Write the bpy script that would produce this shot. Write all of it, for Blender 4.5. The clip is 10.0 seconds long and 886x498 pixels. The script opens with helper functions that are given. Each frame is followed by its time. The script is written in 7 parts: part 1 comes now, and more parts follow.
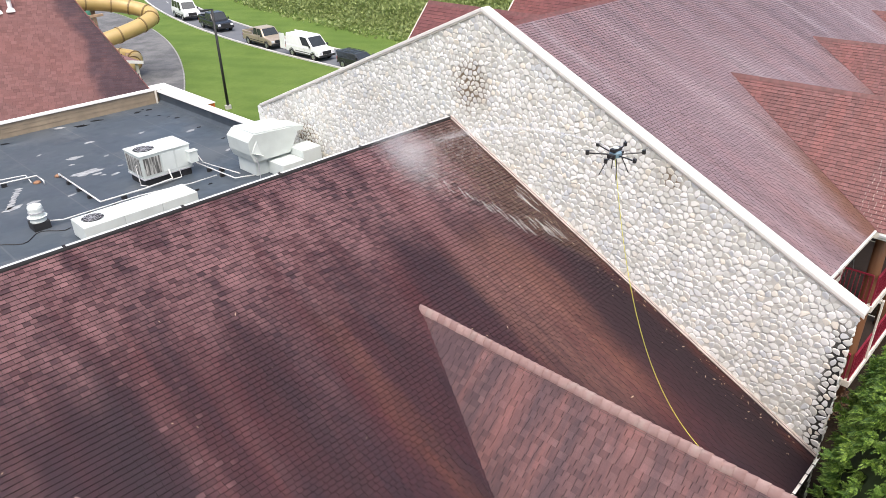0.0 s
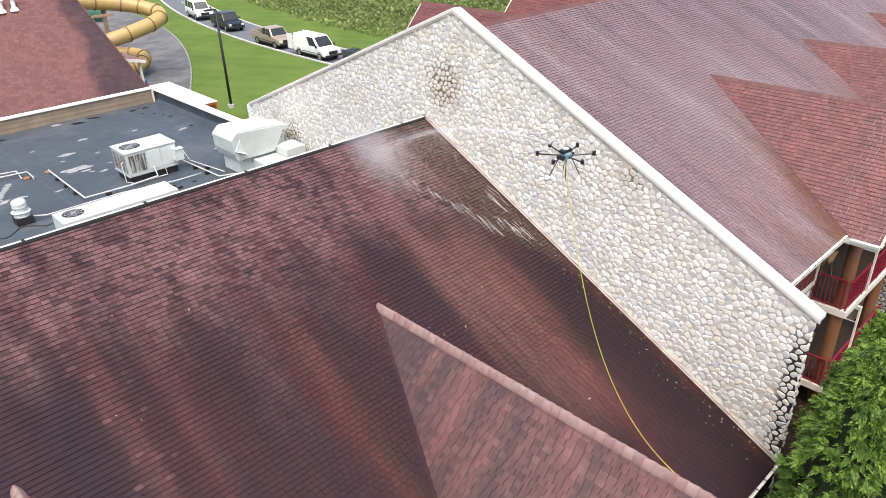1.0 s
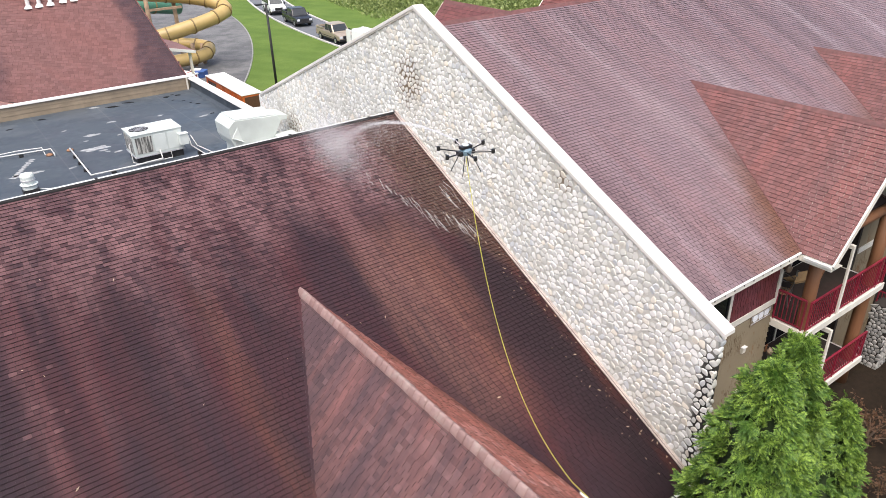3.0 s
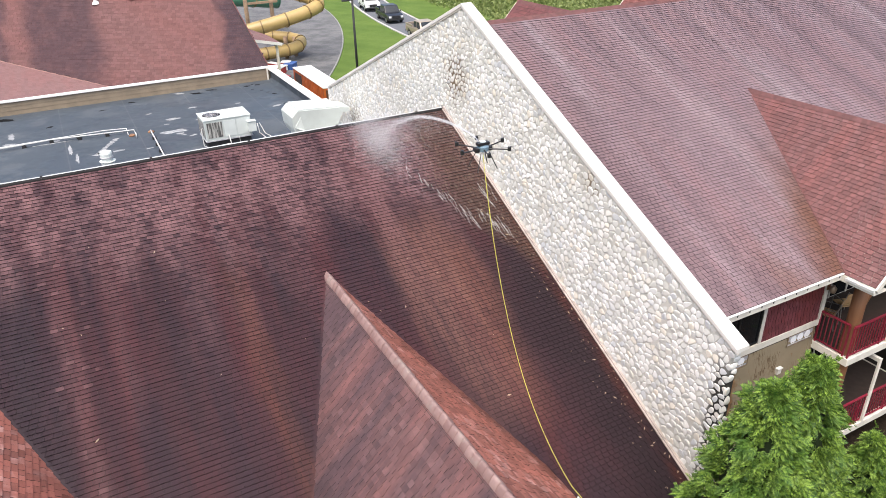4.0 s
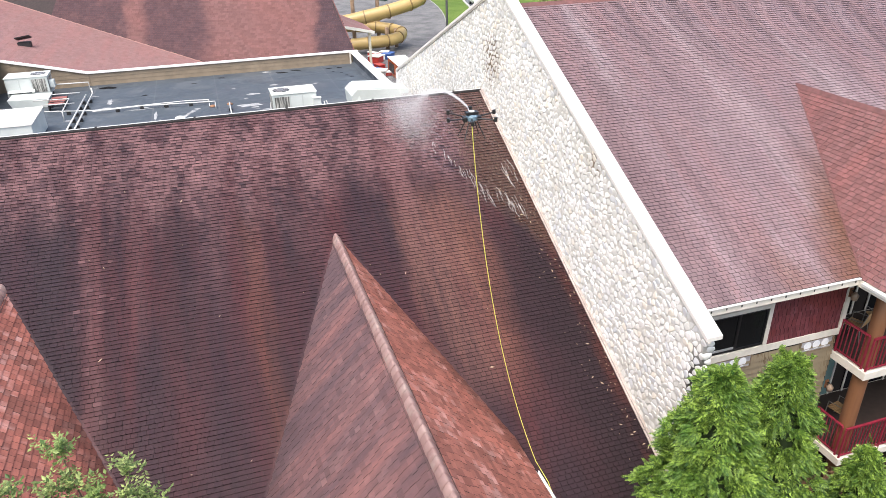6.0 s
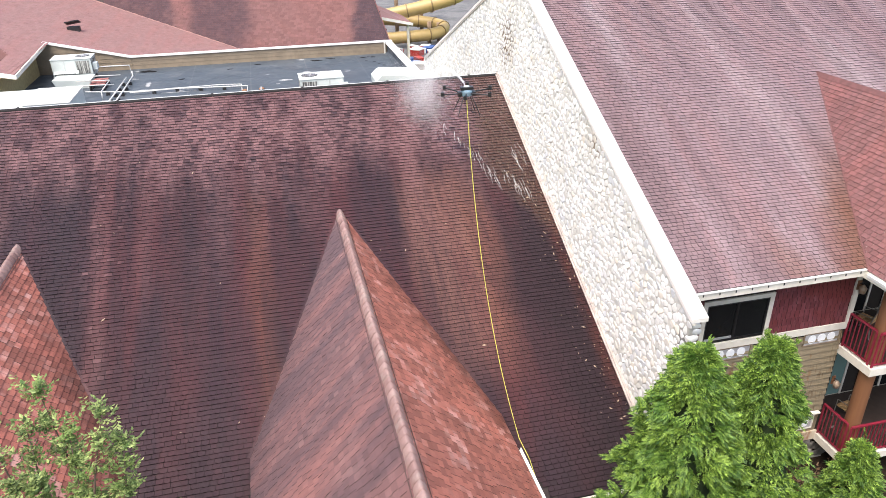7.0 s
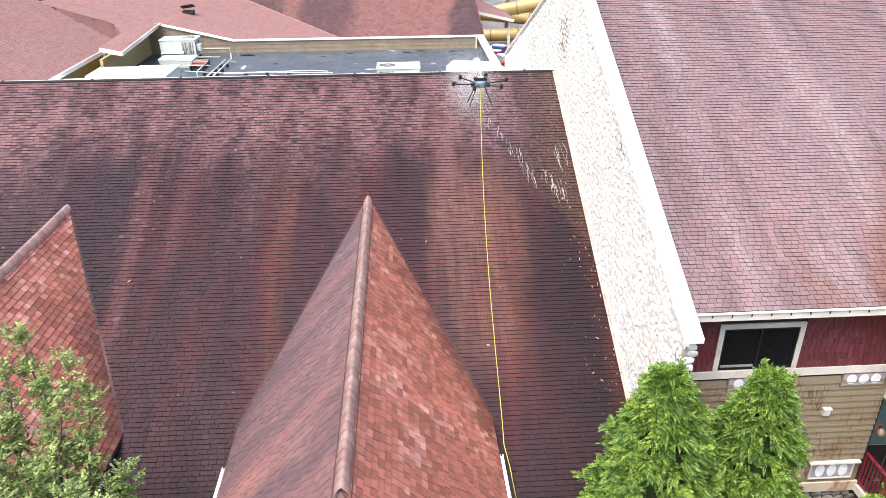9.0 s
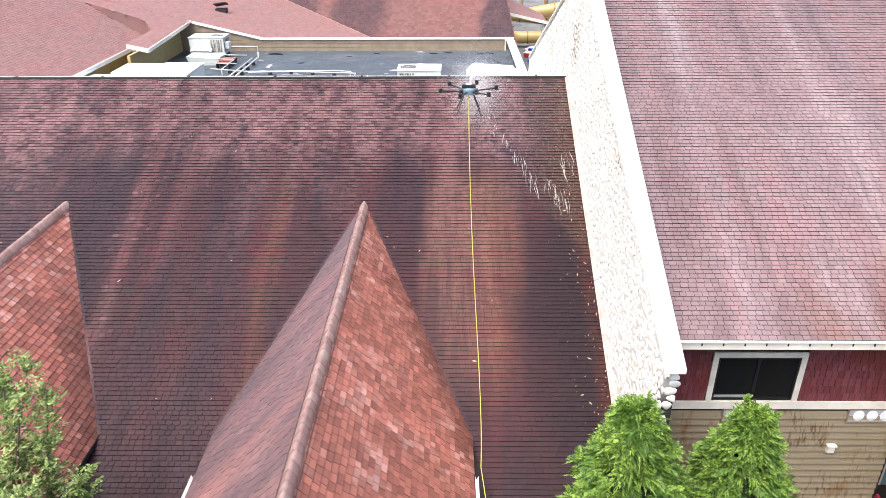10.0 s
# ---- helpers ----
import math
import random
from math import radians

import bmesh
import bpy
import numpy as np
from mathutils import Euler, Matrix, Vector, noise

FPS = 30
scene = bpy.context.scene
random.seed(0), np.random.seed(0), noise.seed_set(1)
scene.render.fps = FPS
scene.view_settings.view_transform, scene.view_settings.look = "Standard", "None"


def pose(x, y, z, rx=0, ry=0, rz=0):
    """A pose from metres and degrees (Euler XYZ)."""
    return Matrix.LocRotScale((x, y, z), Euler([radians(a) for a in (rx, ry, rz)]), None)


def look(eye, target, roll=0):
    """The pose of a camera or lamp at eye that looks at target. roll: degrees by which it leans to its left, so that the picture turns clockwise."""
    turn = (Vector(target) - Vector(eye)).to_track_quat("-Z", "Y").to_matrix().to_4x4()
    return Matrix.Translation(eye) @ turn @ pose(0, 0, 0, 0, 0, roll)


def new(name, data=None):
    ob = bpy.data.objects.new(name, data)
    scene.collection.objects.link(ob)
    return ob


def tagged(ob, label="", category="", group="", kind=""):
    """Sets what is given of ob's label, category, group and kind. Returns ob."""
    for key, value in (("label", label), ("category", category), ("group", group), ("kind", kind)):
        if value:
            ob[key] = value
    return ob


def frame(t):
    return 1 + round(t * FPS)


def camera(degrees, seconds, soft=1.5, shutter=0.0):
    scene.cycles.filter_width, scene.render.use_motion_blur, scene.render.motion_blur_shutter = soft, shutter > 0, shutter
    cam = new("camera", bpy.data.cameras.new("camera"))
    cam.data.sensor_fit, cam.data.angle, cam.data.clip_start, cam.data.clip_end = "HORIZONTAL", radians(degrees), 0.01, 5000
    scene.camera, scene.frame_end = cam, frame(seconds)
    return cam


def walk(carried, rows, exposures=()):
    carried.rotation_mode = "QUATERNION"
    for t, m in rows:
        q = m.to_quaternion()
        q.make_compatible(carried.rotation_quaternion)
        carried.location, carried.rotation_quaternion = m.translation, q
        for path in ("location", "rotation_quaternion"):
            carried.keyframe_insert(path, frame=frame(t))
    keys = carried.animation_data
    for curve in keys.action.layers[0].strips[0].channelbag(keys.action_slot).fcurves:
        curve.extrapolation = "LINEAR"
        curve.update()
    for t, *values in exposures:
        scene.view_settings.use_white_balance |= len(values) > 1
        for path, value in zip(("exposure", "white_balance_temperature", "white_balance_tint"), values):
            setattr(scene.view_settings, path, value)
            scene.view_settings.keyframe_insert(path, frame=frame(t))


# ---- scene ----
cam = camera(63.8, 10.0, soft=0.85)
PATH = [
    (0, (0.15, -0.537, 16.571), (1.404, 0.708, 15.635), -1.5),
    (0.5, (0.623, -1.045, 16.552), (1.863, 0.216, 15.617), -1.5),
    (1, (1.198, -1.711, 16.54), (2.414, -0.426, 15.607), -1.6),
    (1.5, (1.887, -2.45, 16.436), (3.076, -1.136, 15.51), -1.6),
    (2, (2.676, -3.245, 16.427), (3.833, -1.902, 15.501), -1.6),
    (2.5, (3.449, -4.027, 16.416), (4.56, -2.646, 15.489), -1.6),
    (4, (5.477, -5.923, 16.35), (6.303, -4.351, 15.43), -1.4),
    (4.5, (6.088, -6.481, 16.3), (6.802, -4.853, 15.384), -1.4),
    (5, (6.711, -6.939, 16.12), (7.327, -5.268, 15.21), -1.2),
    (5.5, (7.316, -7.376, 15.943), (7.887, -5.689, 15.035), -1.1),
    (7, (9.047, -8.534, 15.201), (9.464, -6.8, 14.295), -0.9),
    (7.5, (9.723, -8.752, 14.983), (10.012, -6.991, 14.08), -0.8),
    (8, (10.39, -8.855, 14.906), (10.598, -7.084, 14.001), -0.7),
    (8.5, (11.059, -8.83, 14.864), (11.211, -7.052, 13.961), -0.7),
    (9, (11.711, -8.698, 14.882), (11.808, -6.917, 13.978), -0.5),
    (9.5, (12.395, -8.45, 14.83), (12.43, -6.665, 13.928), -0.5),
    (10, (13.072, -8.104, 14.869), (13.049, -6.32, 13.965), -0.3),
]
walk(cam, [(t, look(eye, target, roll)) for t, eye, target, roll in PATH],
     [(0, 0.92), (2.5, 0.92), (4.5, 1.0), (5.5, 1.1), (7.5, 1.31), (10, 1.46)])

# ---- world, sun, exposure ----
SUN_AZ, SUN_EL = 224.0, 65.0          # degrees, azimuth from +y turning to +x
world = bpy.data.worlds.new("overcast_sky")
scene.world = world
world.use_nodes = True
wn = world.node_tree.nodes
sky = wn.new("ShaderNodeTexSky")
sky.sky_type, sky.sun_disc = "NISHITA", False
sky.sun_elevation, sky.sun_rotation = radians(SUN_EL), radians(SUN_AZ)
sky.air_density, sky.dust_density, sky.ozone_density = 1.0, 6.0, 1.0
wn["Background"].inputs["Strength"].default_value = 0.15
world.node_tree.links.new(sky.outputs["Color"], wn["Background"].inputs["Color"])
sun_data = bpy.data.lights.new("sun", "SUN")
sun_data.energy, sun_data.angle, sun_data.color = 1.2, radians(60), (1.0, 0.98, 0.955)
sun = new("sun", sun_data)
sa, se = radians(SUN_AZ), radians(SUN_EL)
sun.matrix_world = look((60 * math.sin(sa) * math.cos(se), 60 * math.cos(sa) * math.cos(se), 60 * math.sin(se)), (0, 0, 0))


# ---- materials ----
class Mat:
    """A small helper round one node material."""

    def __init__(self, name, rough=0.7, metal=0.0, spec=0.5):
        self.m = bpy.data.materials.new(name)
        self.m.use_nodes = True
        self.t = self.m.node_tree
        self.b = self.t.nodes["Principled BSDF"]
        self.b.inputs["Roughness"].default_value = rough
        self.b.inputs["Metallic"].default_value = metal
        self.b.inputs["Specular IOR Level"].default_value = spec
        self.pos = self.node("ShaderNodeNewGeometry").outputs["Position"]

    def node(self, kind, **ins):
        n = self.t.nodes.new(kind)
        for k, v in ins.items():
            self.put(n.inputs[k.replace("_", " ")], v)
        return n

    def put(self, sock, v):
        if isinstance(v, bpy.types.NodeSocket):
            self.t.links.new(v, sock)
        elif isinstance(v, tuple) and len(v) == 3 and sock.type == "RGBA":
            sock.default_value = (*v, 1)
        else:
            sock.default_value = v

    def stretch(self, sx, sy, sz, turn=(0, 0, 0), vec=None):
        src = vec or self.pos
        if any(turn):
            n = self.node("ShaderNodeMapping", Vector=src)
            n.inputs["Rotation"].default_value = turn
            src = n.outputs["Vector"]
        return self.node("ShaderNodeMapping", Vector=src, Scale=(sx, sy, sz)).outputs["Vector"]

    def noise(self, scale, detail=4.0, rough=0.55, vec=None):
        n = self.node("ShaderNodeTexNoise", Vector=vec or self.pos, Scale=scale, Detail=detail, Roughness=rough)
        return n.outputs["Fac"]

    def ramp(self, fac, lo, hi, a=0.0, b=1.0):
        n = self.node("ShaderNodeMapRange", Value=fac)
        n.interpolation_type = "SMOOTHSTEP"
        for i, v in zip((1, 2, 3, 4), (lo, hi, a, b)):
            n.inputs[i].default_value = v
        return n.outputs[0]

    def mix(self, fac, a, b, how="MIX"):
        n = self.t.nodes.new("ShaderNodeMix")
        n.data_type, n.blend_type = "RGBA", how
        self.put(n.inputs[0], fac), self.put(n.inputs[6], a), self.put(n.inputs[7], b)
        return n.outputs[2]

    def math(self, op, a, b=0.0):
        n = self.t.nodes.new("ShaderNodeMath")
        n.operation = op
        self.put(n.inputs[0], a), self.put(n.inputs[1], b)
        return n.outputs[0]

    def axis(self, i):
        return self.node("ShaderNodeSeparateXYZ", Vector=self.pos).outputs[i]

    def island(self):
        return self.node("ShaderNodeNewGeometry").outputs["Random Per Island"]

    def each(self):
        return self.node("ShaderNodeObjectInfo").outputs["Random"]

    def colour(self, c):
        self.put(self.b.inputs["Base Color"], c)
        return self

    def rough(self, r):
        self.put(self.b.inputs["Roughness"], r)
        return self

    def bump(self, height, strength=0.3, dist=0.01):
        n = self.node("ShaderNodeBump", Strength=strength, Distance=dist, Height=height)
        self.t.links.new(n.outputs["Normal"], self.b.inputs["Normal"])
        return self


def plain(name, c, rough=0.6, metal=0.0, var=0.18, scale=6.0, bump=0.15, spec=0.5):
    m = Mat(name, rough, metal, spec)
    f = m.ramp(m.noise(scale, 6), 0.3, 0.7)
    g = m.ramp(m.noise(scale * 0.17, 3), 0.35, 0.65)
    dark = tuple(v * (1 - var) for v in c)
    light = tuple(min(1, v * (1 + var * 0.6)) for v in c)
    col = m.mix(f, dark, light)
    col = m.mix(m.math("MULTIPLY", g, 0.35), col, dark)
    m.colour(col)
    if bump:
        m.bump(m.noise(scale * 8, 3), bump, 0.004)
    return m


def roof_mat(name, each, old, red, pale, mottle=None, stains=(), algae_shade=None, wet=None, bands=(), valley=None, rough=0.6, rot=0.0, spec=0.3, tone=0.14, patchy=0.5, freq=1.5, dust=0.0, runs=(0.40, 0.64), foot=0.0):
    """Asphalt shingles: tab to tab tone, downslope streaks, pale tabs, rust, algal stain and painted wall shade."""
    m = Mat(name, rough, 0.0, spec)
    r = m.each() if each else m.island()
    r2 = m.math("FRACT", m.math("MULTIPLY", r, 13.7))
    turn = (0, 0, rot)
    fine = m.noise(90, 3, 0.7)
    streak = m.noise(1.0, 5, 0.6, m.stretch(freq, freq * 0.09, freq * 0.09, turn))
    broad = m.noise(0.30, 4, 0.55, m.stretch(1.0, 0.45, 0.45, turn))
    patch = m.noise(1.0, 5, 0.62, m.stretch(1.6, 0.75, 0.75, turn))
    col = m.mix(m.ramp(streak, *runs), old, red)
    col = m.mix(m.ramp(broad, 0.46, 0.66, 0.0, 0.6), col, old)
    if stains:
        # long runs down the slope, each with its own place, width and length
        wob = m.math("ADD", m.axis(0), m.math("MULTIPLY", m.math("SUBTRACT", m.noise(1.0, 4, 0.6, m.stretch(0.8, 0.30, 0.30)), 0.5), 0.9))
        frayed = m.ramp(m.noise(1.0, 5, 0.65, m.stretch(3.5, 0.28, 0.28)), 0.28, 0.62, 0.35, 1.0)
        for xc, hw, y0, y1, c, amount in stains:
            f_ = m.ramp(m.math("ABSOLUTE", m.math("SUBTRACT", wob, xc)), hw * 1.6, hw * 0.3)
            f_ = m.math("MULTIPLY", f_, m.math("MULTIPLY", m.ramp(m.axis(1), y0, y0 + 2.5), m.ramp(m.axis(1), y1, y1 - 1.6)))
            col = m.mix(m.math("MULTIPLY", m.math("MULTIPLY", f_, frayed), amount), col, c)
        soot = m.math("MULTIPLY", m.ramp(m.noise(1.0, 4, 0.6, m.stretch(0.75, 0.10, 0.10)), 0.50, 0.68), 0.22)
        col = m.mix(soot, col, (0.017, 0.0125, 0.014))
    if algae_shade:
        x0, x1, y1 = algae_shade
        # algal stain towards the wall, with the wall's shade painted into it
        dark = m.math("MULTIPLY", m.ramp(m.math("ADD", m.axis(0), m.math("MULTIPLY", m.noise(0.5, 4), 2.2)), x0, x1), m.ramp(m.axis(1), y1, y1 - 4))
        col = m.mix(m.math("MULTIPLY", dark, 0.95), col, (0.015, 0.008, 0.011))
        # rusty grit gathered against the wall
        grit = m.math("MULTIPLY", m.ramp(m.axis(0), 16.35, 16.8), m.ramp(m.noise(1.0, 5, 0.65, m.stretch(3.0, 0.6, 0.6)), 0.36, 0.66))
        col = m.mix(m.math("MULTIPLY", m.math("MULTIPLY", grit, m.ramp(m.axis(1), 13.0, 11.0)), 0.5), col, (0.090, 0.024, 0.014))
    if mottle:
        y0, y1 = mottle
        # the bleached band frays into drips down the slope
        drip = m.math("MULTIPLY", m.math("SUBTRACT", m.noise(1.0, 5, 0.65, m.stretch(1.1, 0.10, 0.10)), 0.5), 5.0)
        zone = m.math("MULTIPLY", m.ramp(m.math("ADD", m.axis(1), drip), y0, y1), m.ramp(patch, 0.30, 0.60, 0.30, 1.0))
        zone = m.math("ADD", m.math("MULTIPLY", zone, 0.72), m.math("MULTIPLY", m.ramp(m.noise(1.0, 3, 0.5, m.stretch(0.9, 0.12, 0.12)), 0.5, 0.62), m.math("MULTIPLY", m.ramp(m.axis(1), y0 - 4, y0 + 1), 0.2)))
        pick = m.ramp(m.math("ADD", r2, m.math("MULTIPLY", patch, 0.9)), 0.15, 1.2, 0.05, 1.1)
        col = m.mix(m.math("MULTIPLY", zone, pick), col, pale)
        lone = m.math("MULTIPLY", m.ramp(r2, 0.955, 0.97), m.ramp(m.noise(1.0, 3, 0.5, m.stretch(0.8, 0.05, 0.05)), 0.50, 0.62))
        lone = m.math("MULTIPLY", lone, m.ramp(m.axis(0), 11.5, 9.5))
        col = m.mix(m.math("MULTIPLY", lone, 0.38), col, pale)
    else:
        col = m.mix(m.math("MULTIPLY", m.math("MULTIPLY", m.ramp(patch, 0.45, 0.68), m.ramp(r2, 0.3, 0.95)), patchy), col, pale)
    if bands:
        # stained bands up the slope, by the distance along its courses
        along = m.node("ShaderNodeVectorMath", Vector=m.pos)
        along.operation = "DOT_PRODUCT"
        along.inputs[1].default_value = (0.848, -0.530, 0.0)
        s_ = m.math("ADD", along.outputs["Value"], m.math("MULTIPLY", m.math("SUBTRACT", m.noise(0.22, 5, 0.62), 0.5), 3.0))
        s_ = m.math("ADD", s_, m.math("MULTIPLY", m.axis(2), 0.45))
        for s0, s1, soft_, amount in bands:
            b_ = m.math("MULTIPLY", m.ramp(s_, s0 - soft_, s0 + soft_), m.ramp(s_, s1 - soft_, s1 + soft_, 1, 0))
            b_ = m.math("MULTIPLY", b_, m.ramp(m.noise(0.8, 5, 0.65), 0.25, 0.55, 0.6, 1.0))
            col = m.mix(m.math("MULTIPLY", b_, amount), col, (0.060, 0.040, 0.047))
    if valley:
        # brown run-off along the dormer valleys
        x0, step, z0, s0 = valley
        xx = m.math("ABSOLUTE", m.math("SUBTRACT", m.math("MODULO", m.math("ADD", m.axis(0), 100 * step + step / 2 - x0), step), step / 2))
        out = m.math("SUBTRACT", m.math("ADD", m.math("MULTIPLY", xx, s0), m.axis(2)), z0)
        out = m.math("ADD", out, m.math("MULTIPLY", m.math("SUBTRACT", m.noise(1.4, 4), 0.5), 0.7))
        v_ = m.math("MULTIPLY", m.ramp(out, 1.6, 0.2), m.math("MULTIPLY", m.ramp(m.axis(2), 9.3, 7.6), m.ramp(m.axis(0), 19.8, 20.8)))
        col = m.mix(m.math("MULTIPLY", m.ramp(m.noise(1.0, 4, 0.6, m.stretch(0.8, 0.08, 0.08)), 0.50, 0.72), 0.55), col, (0.33, 0.275, 0.285))
        col = m.mix(m.math("MULTIPLY", m.ramp(m.noise(1.0, 4, 0.6, m.stretch(1.3, 0.13, 0.13)), 0.46, 0.68), 0.75), col, (0.115, 0.074, 0.078))
        col = m.mix(m.math("MULTIPLY", v_, 0.85), col, (0.110, 0.045, 0.022))
    if foot:
        # dirt washed along the valley where a dormer meets the main slope
        over = m.math("SUBTRACT", m.axis(2), m.math("ADD", m.math("MULTIPLY", m.axis(1), 0.5), 1.475))
        over = m.math("ADD", over, m.math("MULTIPLY", m.math("SUBTRACT", m.noise(1.6, 5, 0.65), 0.5), 0.9))
        dirt = m.math("MULTIPLY", m.ramp(over, 0.95, 0.05), m.ramp(m.axis(1), 9.5, 6.5))
        col = m.mix(m.math("MULTIPLY", dirt, foot), col, tuple(0.38 * v for v in old))
    col = m.mix(m.math("MULTIPLY", m.ramp(r2, 0.09, 0.07), 0.15), col, tuple(0.45 * v for v in old))
    t = m.ramp(r, 0.0, 1.0, 1 - tone, 1 + tone)
    col = m.mix(1.0, col, m.node("ShaderNodeCombineColor", Red=t, Green=t, Blue=t).outputs[0], "MULTIPLY")
    grain = m.ramp(fine, 0.2, 0.8, 0.8, 1.2)
    col = m.mix(1.0, col, m.node("ShaderNodeCombineColor", Red=grain, Green=grain, Blue=grain).outputs[0], "MULTIPLY")
    gloss = m.ramp(patch, 0.3, 0.7, rough - 0.06, rough + 0.1)
    if wet:
        x0, y0 = wet
        # a wet apron below the ridge, its lower edge running towards the wall
        edge = m.math("ADD", m.axis(1), m.math("ADD", m.math("MULTIPLY", m.axis(0), 1.45), m.math("MULTIPLY", m.noise(1.2, 4, 0.6, m.stretch(1.6, 0.5, 0.5)), 3.0)))
        soak = m.math("MULTIPLY", m.ramp(edge, x0 * 1.45 + y0 + 0.5, x0 * 1.45 + y0 + 1.5), m.ramp(m.axis(0), 13.2, 14.2))
        col = m.mix(m.math("MULTIPLY", soak, m.ramp(m.axis(0), 14.9, 15.9, 0.12, 0.7)), col, (0.046, 0.018, 0.009))
        gloss = m.math("SUBTRACT", gloss, m.math("MULTIPLY", soak, 0.30))
        m.put(m.b.inputs["Specular IOR Level"], m.math("ADD", m.math("MULTIPLY", soak, 0.30), spec))
        m.put(m.b.inputs["Coat Weight"], m.math("MULTIPLY", soak, 0.40))
        m.b.inputs["Coat Roughness"].default_value = 0.22
    if dust:
        # loose mineral granules
        m.b.inputs["Sheen Weight"].default_value = dust
        m.b.inputs["Sheen Roughness"].default_value = 0.4
        m.b.inputs["Sheen Tint"].default_value = (0.95, 0.80, 0.86, 1)
    m.colour(col).rough(gloss).bump(fine, 0.35, 0.003)
    return m


ORANGE, BROWN, PINK, SOOT = (0.150, 0.052, 0.028), (0.165, 0.081, 0.063), (0.135, 0.066, 0.066), (0.0150, 0.0115, 0.0150)
RUNS = ((8.22, 0.32, 3.5, 12.4, ORANGE, 0.30), (13.75, 1.1, 4.6, 12.6, BROWN, 0.58), (14.5, 0.40, 4.5, 11.5, ORANGE, 0.30), (13.0, 0.36, 10.2, 14.8, PINK, 0.6), (12.6, 0.35, 6.5, 12.0, BROWN, 0.35),
        (4.15, 0.22, 4.5, 14.2, PINK, 0.36), (5.2, 0.22, 7.5, 13.8, PINK, 0.2), (3.2, 0.65, 4.5, 13.8, SOOT, 0.32), (6.25, 0.50, 6.0, 14.8, SOOT, 0.42), (9.2, 0.45, 7.5, 13.8, SOOT, 0.36),
        (11.6, 0.5, 8.0, 14.0, SOOT, 0.12), (0.4, 0.6, 5.5, 13.8, SOOT, 0.4), (1.5, 0.25, 7.5, 13.7, PINK, 0.25), (7.3, 0.25, 8.0, 14.0, PINK, 0.22))
MAIN_ROOF = dict(old=(0.0235, 0.0120, 0.0170), red=(0.052, 0.0165, 0.0190), pale=(0.158, 0.084, 0.087), mottle=(11.5, 13.8), stains=RUNS, algae_shade=(14.7, 17.3, 12.0), wet=(14.2, 13.4), rough=0.50, spec=0.18, tone=0.085, dust=0.37, runs=(0.34, 0.74))
M_main = roof_mat("shingle_weathered_maroon", False, **MAIN_ROOF)
M_main_each = roof_mat("shingle_weathered_maroon_loose", True, **MAIN_ROOF)
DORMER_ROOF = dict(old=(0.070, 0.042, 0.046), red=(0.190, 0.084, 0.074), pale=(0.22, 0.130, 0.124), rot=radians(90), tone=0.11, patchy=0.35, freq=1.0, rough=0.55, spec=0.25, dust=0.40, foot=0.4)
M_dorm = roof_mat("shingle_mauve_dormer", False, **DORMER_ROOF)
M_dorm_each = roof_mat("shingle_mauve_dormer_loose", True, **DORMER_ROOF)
# redder right-hand faces; their extra brightness stands in for light from +x
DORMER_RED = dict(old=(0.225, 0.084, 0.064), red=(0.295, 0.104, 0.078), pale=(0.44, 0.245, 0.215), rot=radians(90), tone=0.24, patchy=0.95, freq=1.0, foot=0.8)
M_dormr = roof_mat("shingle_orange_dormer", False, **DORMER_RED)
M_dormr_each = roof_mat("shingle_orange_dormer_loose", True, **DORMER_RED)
NEXT_ROOF = dict(old=(0.175, 0.120, 0.128), red=(0.195, 0.120, 0.124), pale=(0.30, 0.235, 0.242), rough=0.42, tone=0.09, spec=0.5, patchy=0.2, dust=0.08, valley=(25.14, 7.82, 10.05, 1.115))
M_next = roof_mat("shingle_pink_red", False, **NEXT_ROOF)
M_next_each = roof_mat("shingle_pink_red_loose", True, **NEXT_ROOF)
M_nextd = roof_mat("shingle_next_dormer", False, old=(0.145, 0.068, 0.066), red=(0.175, 0.073, 0.068), pale=(0.21, 0.115, 0.11), rot=radians(90), tone=0.13)
M_far = roof_mat("shingle_far_red", False, old=(0.22, 0.130, 0.126), red=(0.235, 0.125, 0.120), pale=(0.23, 0.145, 0.137), tone=0.06, rough=0.75, spec=0.15)
M_fardark = roof_mat("shingle_far_dark", False, old=(0.142, 0.078, 0.076), red=(0.155, 0.078, 0.074), pale=(0.18, 0.102, 0.098), tone=0.10, rough=0.8, spec=0.1, freq=0.42, rot=radians(-32), bands=((-45.0, -21.3, 0.5, 0.85), (-19.7, -14.6, 0.8, 0.85), (-6.5, -3.7, 0.45, 1.0)))
M_reardark = roof_mat("shingle_rear_red", False, old=(0.13, 0.05, 0.05), red=(0.17, 0.062, 0.055), pale=(0.20, 0.09, 0.08), tone=0.12)
M_deck = plain("roof_felt_dark", (0.028, 0.018, 0.018), 0.8, var=0.3)
M_cap = plain("ridge_cap_terracotta", (0.30, 0.165, 0.14), 0.55, var=0.25, scale=9)
M_capside = plain("ridge_cap_shade", (0.075, 0.045, 0.043), 0.8, var=0.3)
M_capdark = plain("ridge_edge_dark", (0.011, 0.010, 0.011), 0.85, var=0.3)
M_capnext = plain("ridge_cap_brown", (0.145, 0.060, 0.056), 0.6, var=0.3, scale=5)
M_white = plain("white_painted_metal", (0.80, 0.79, 0.76), 0.45, var=0.08, scale=1.5, bump=0.05)
M_coping = plain("coping_cream_white", (0.72, 0.70, 0.66), 0.5, var=0.07, scale=1.1, bump=0.06)
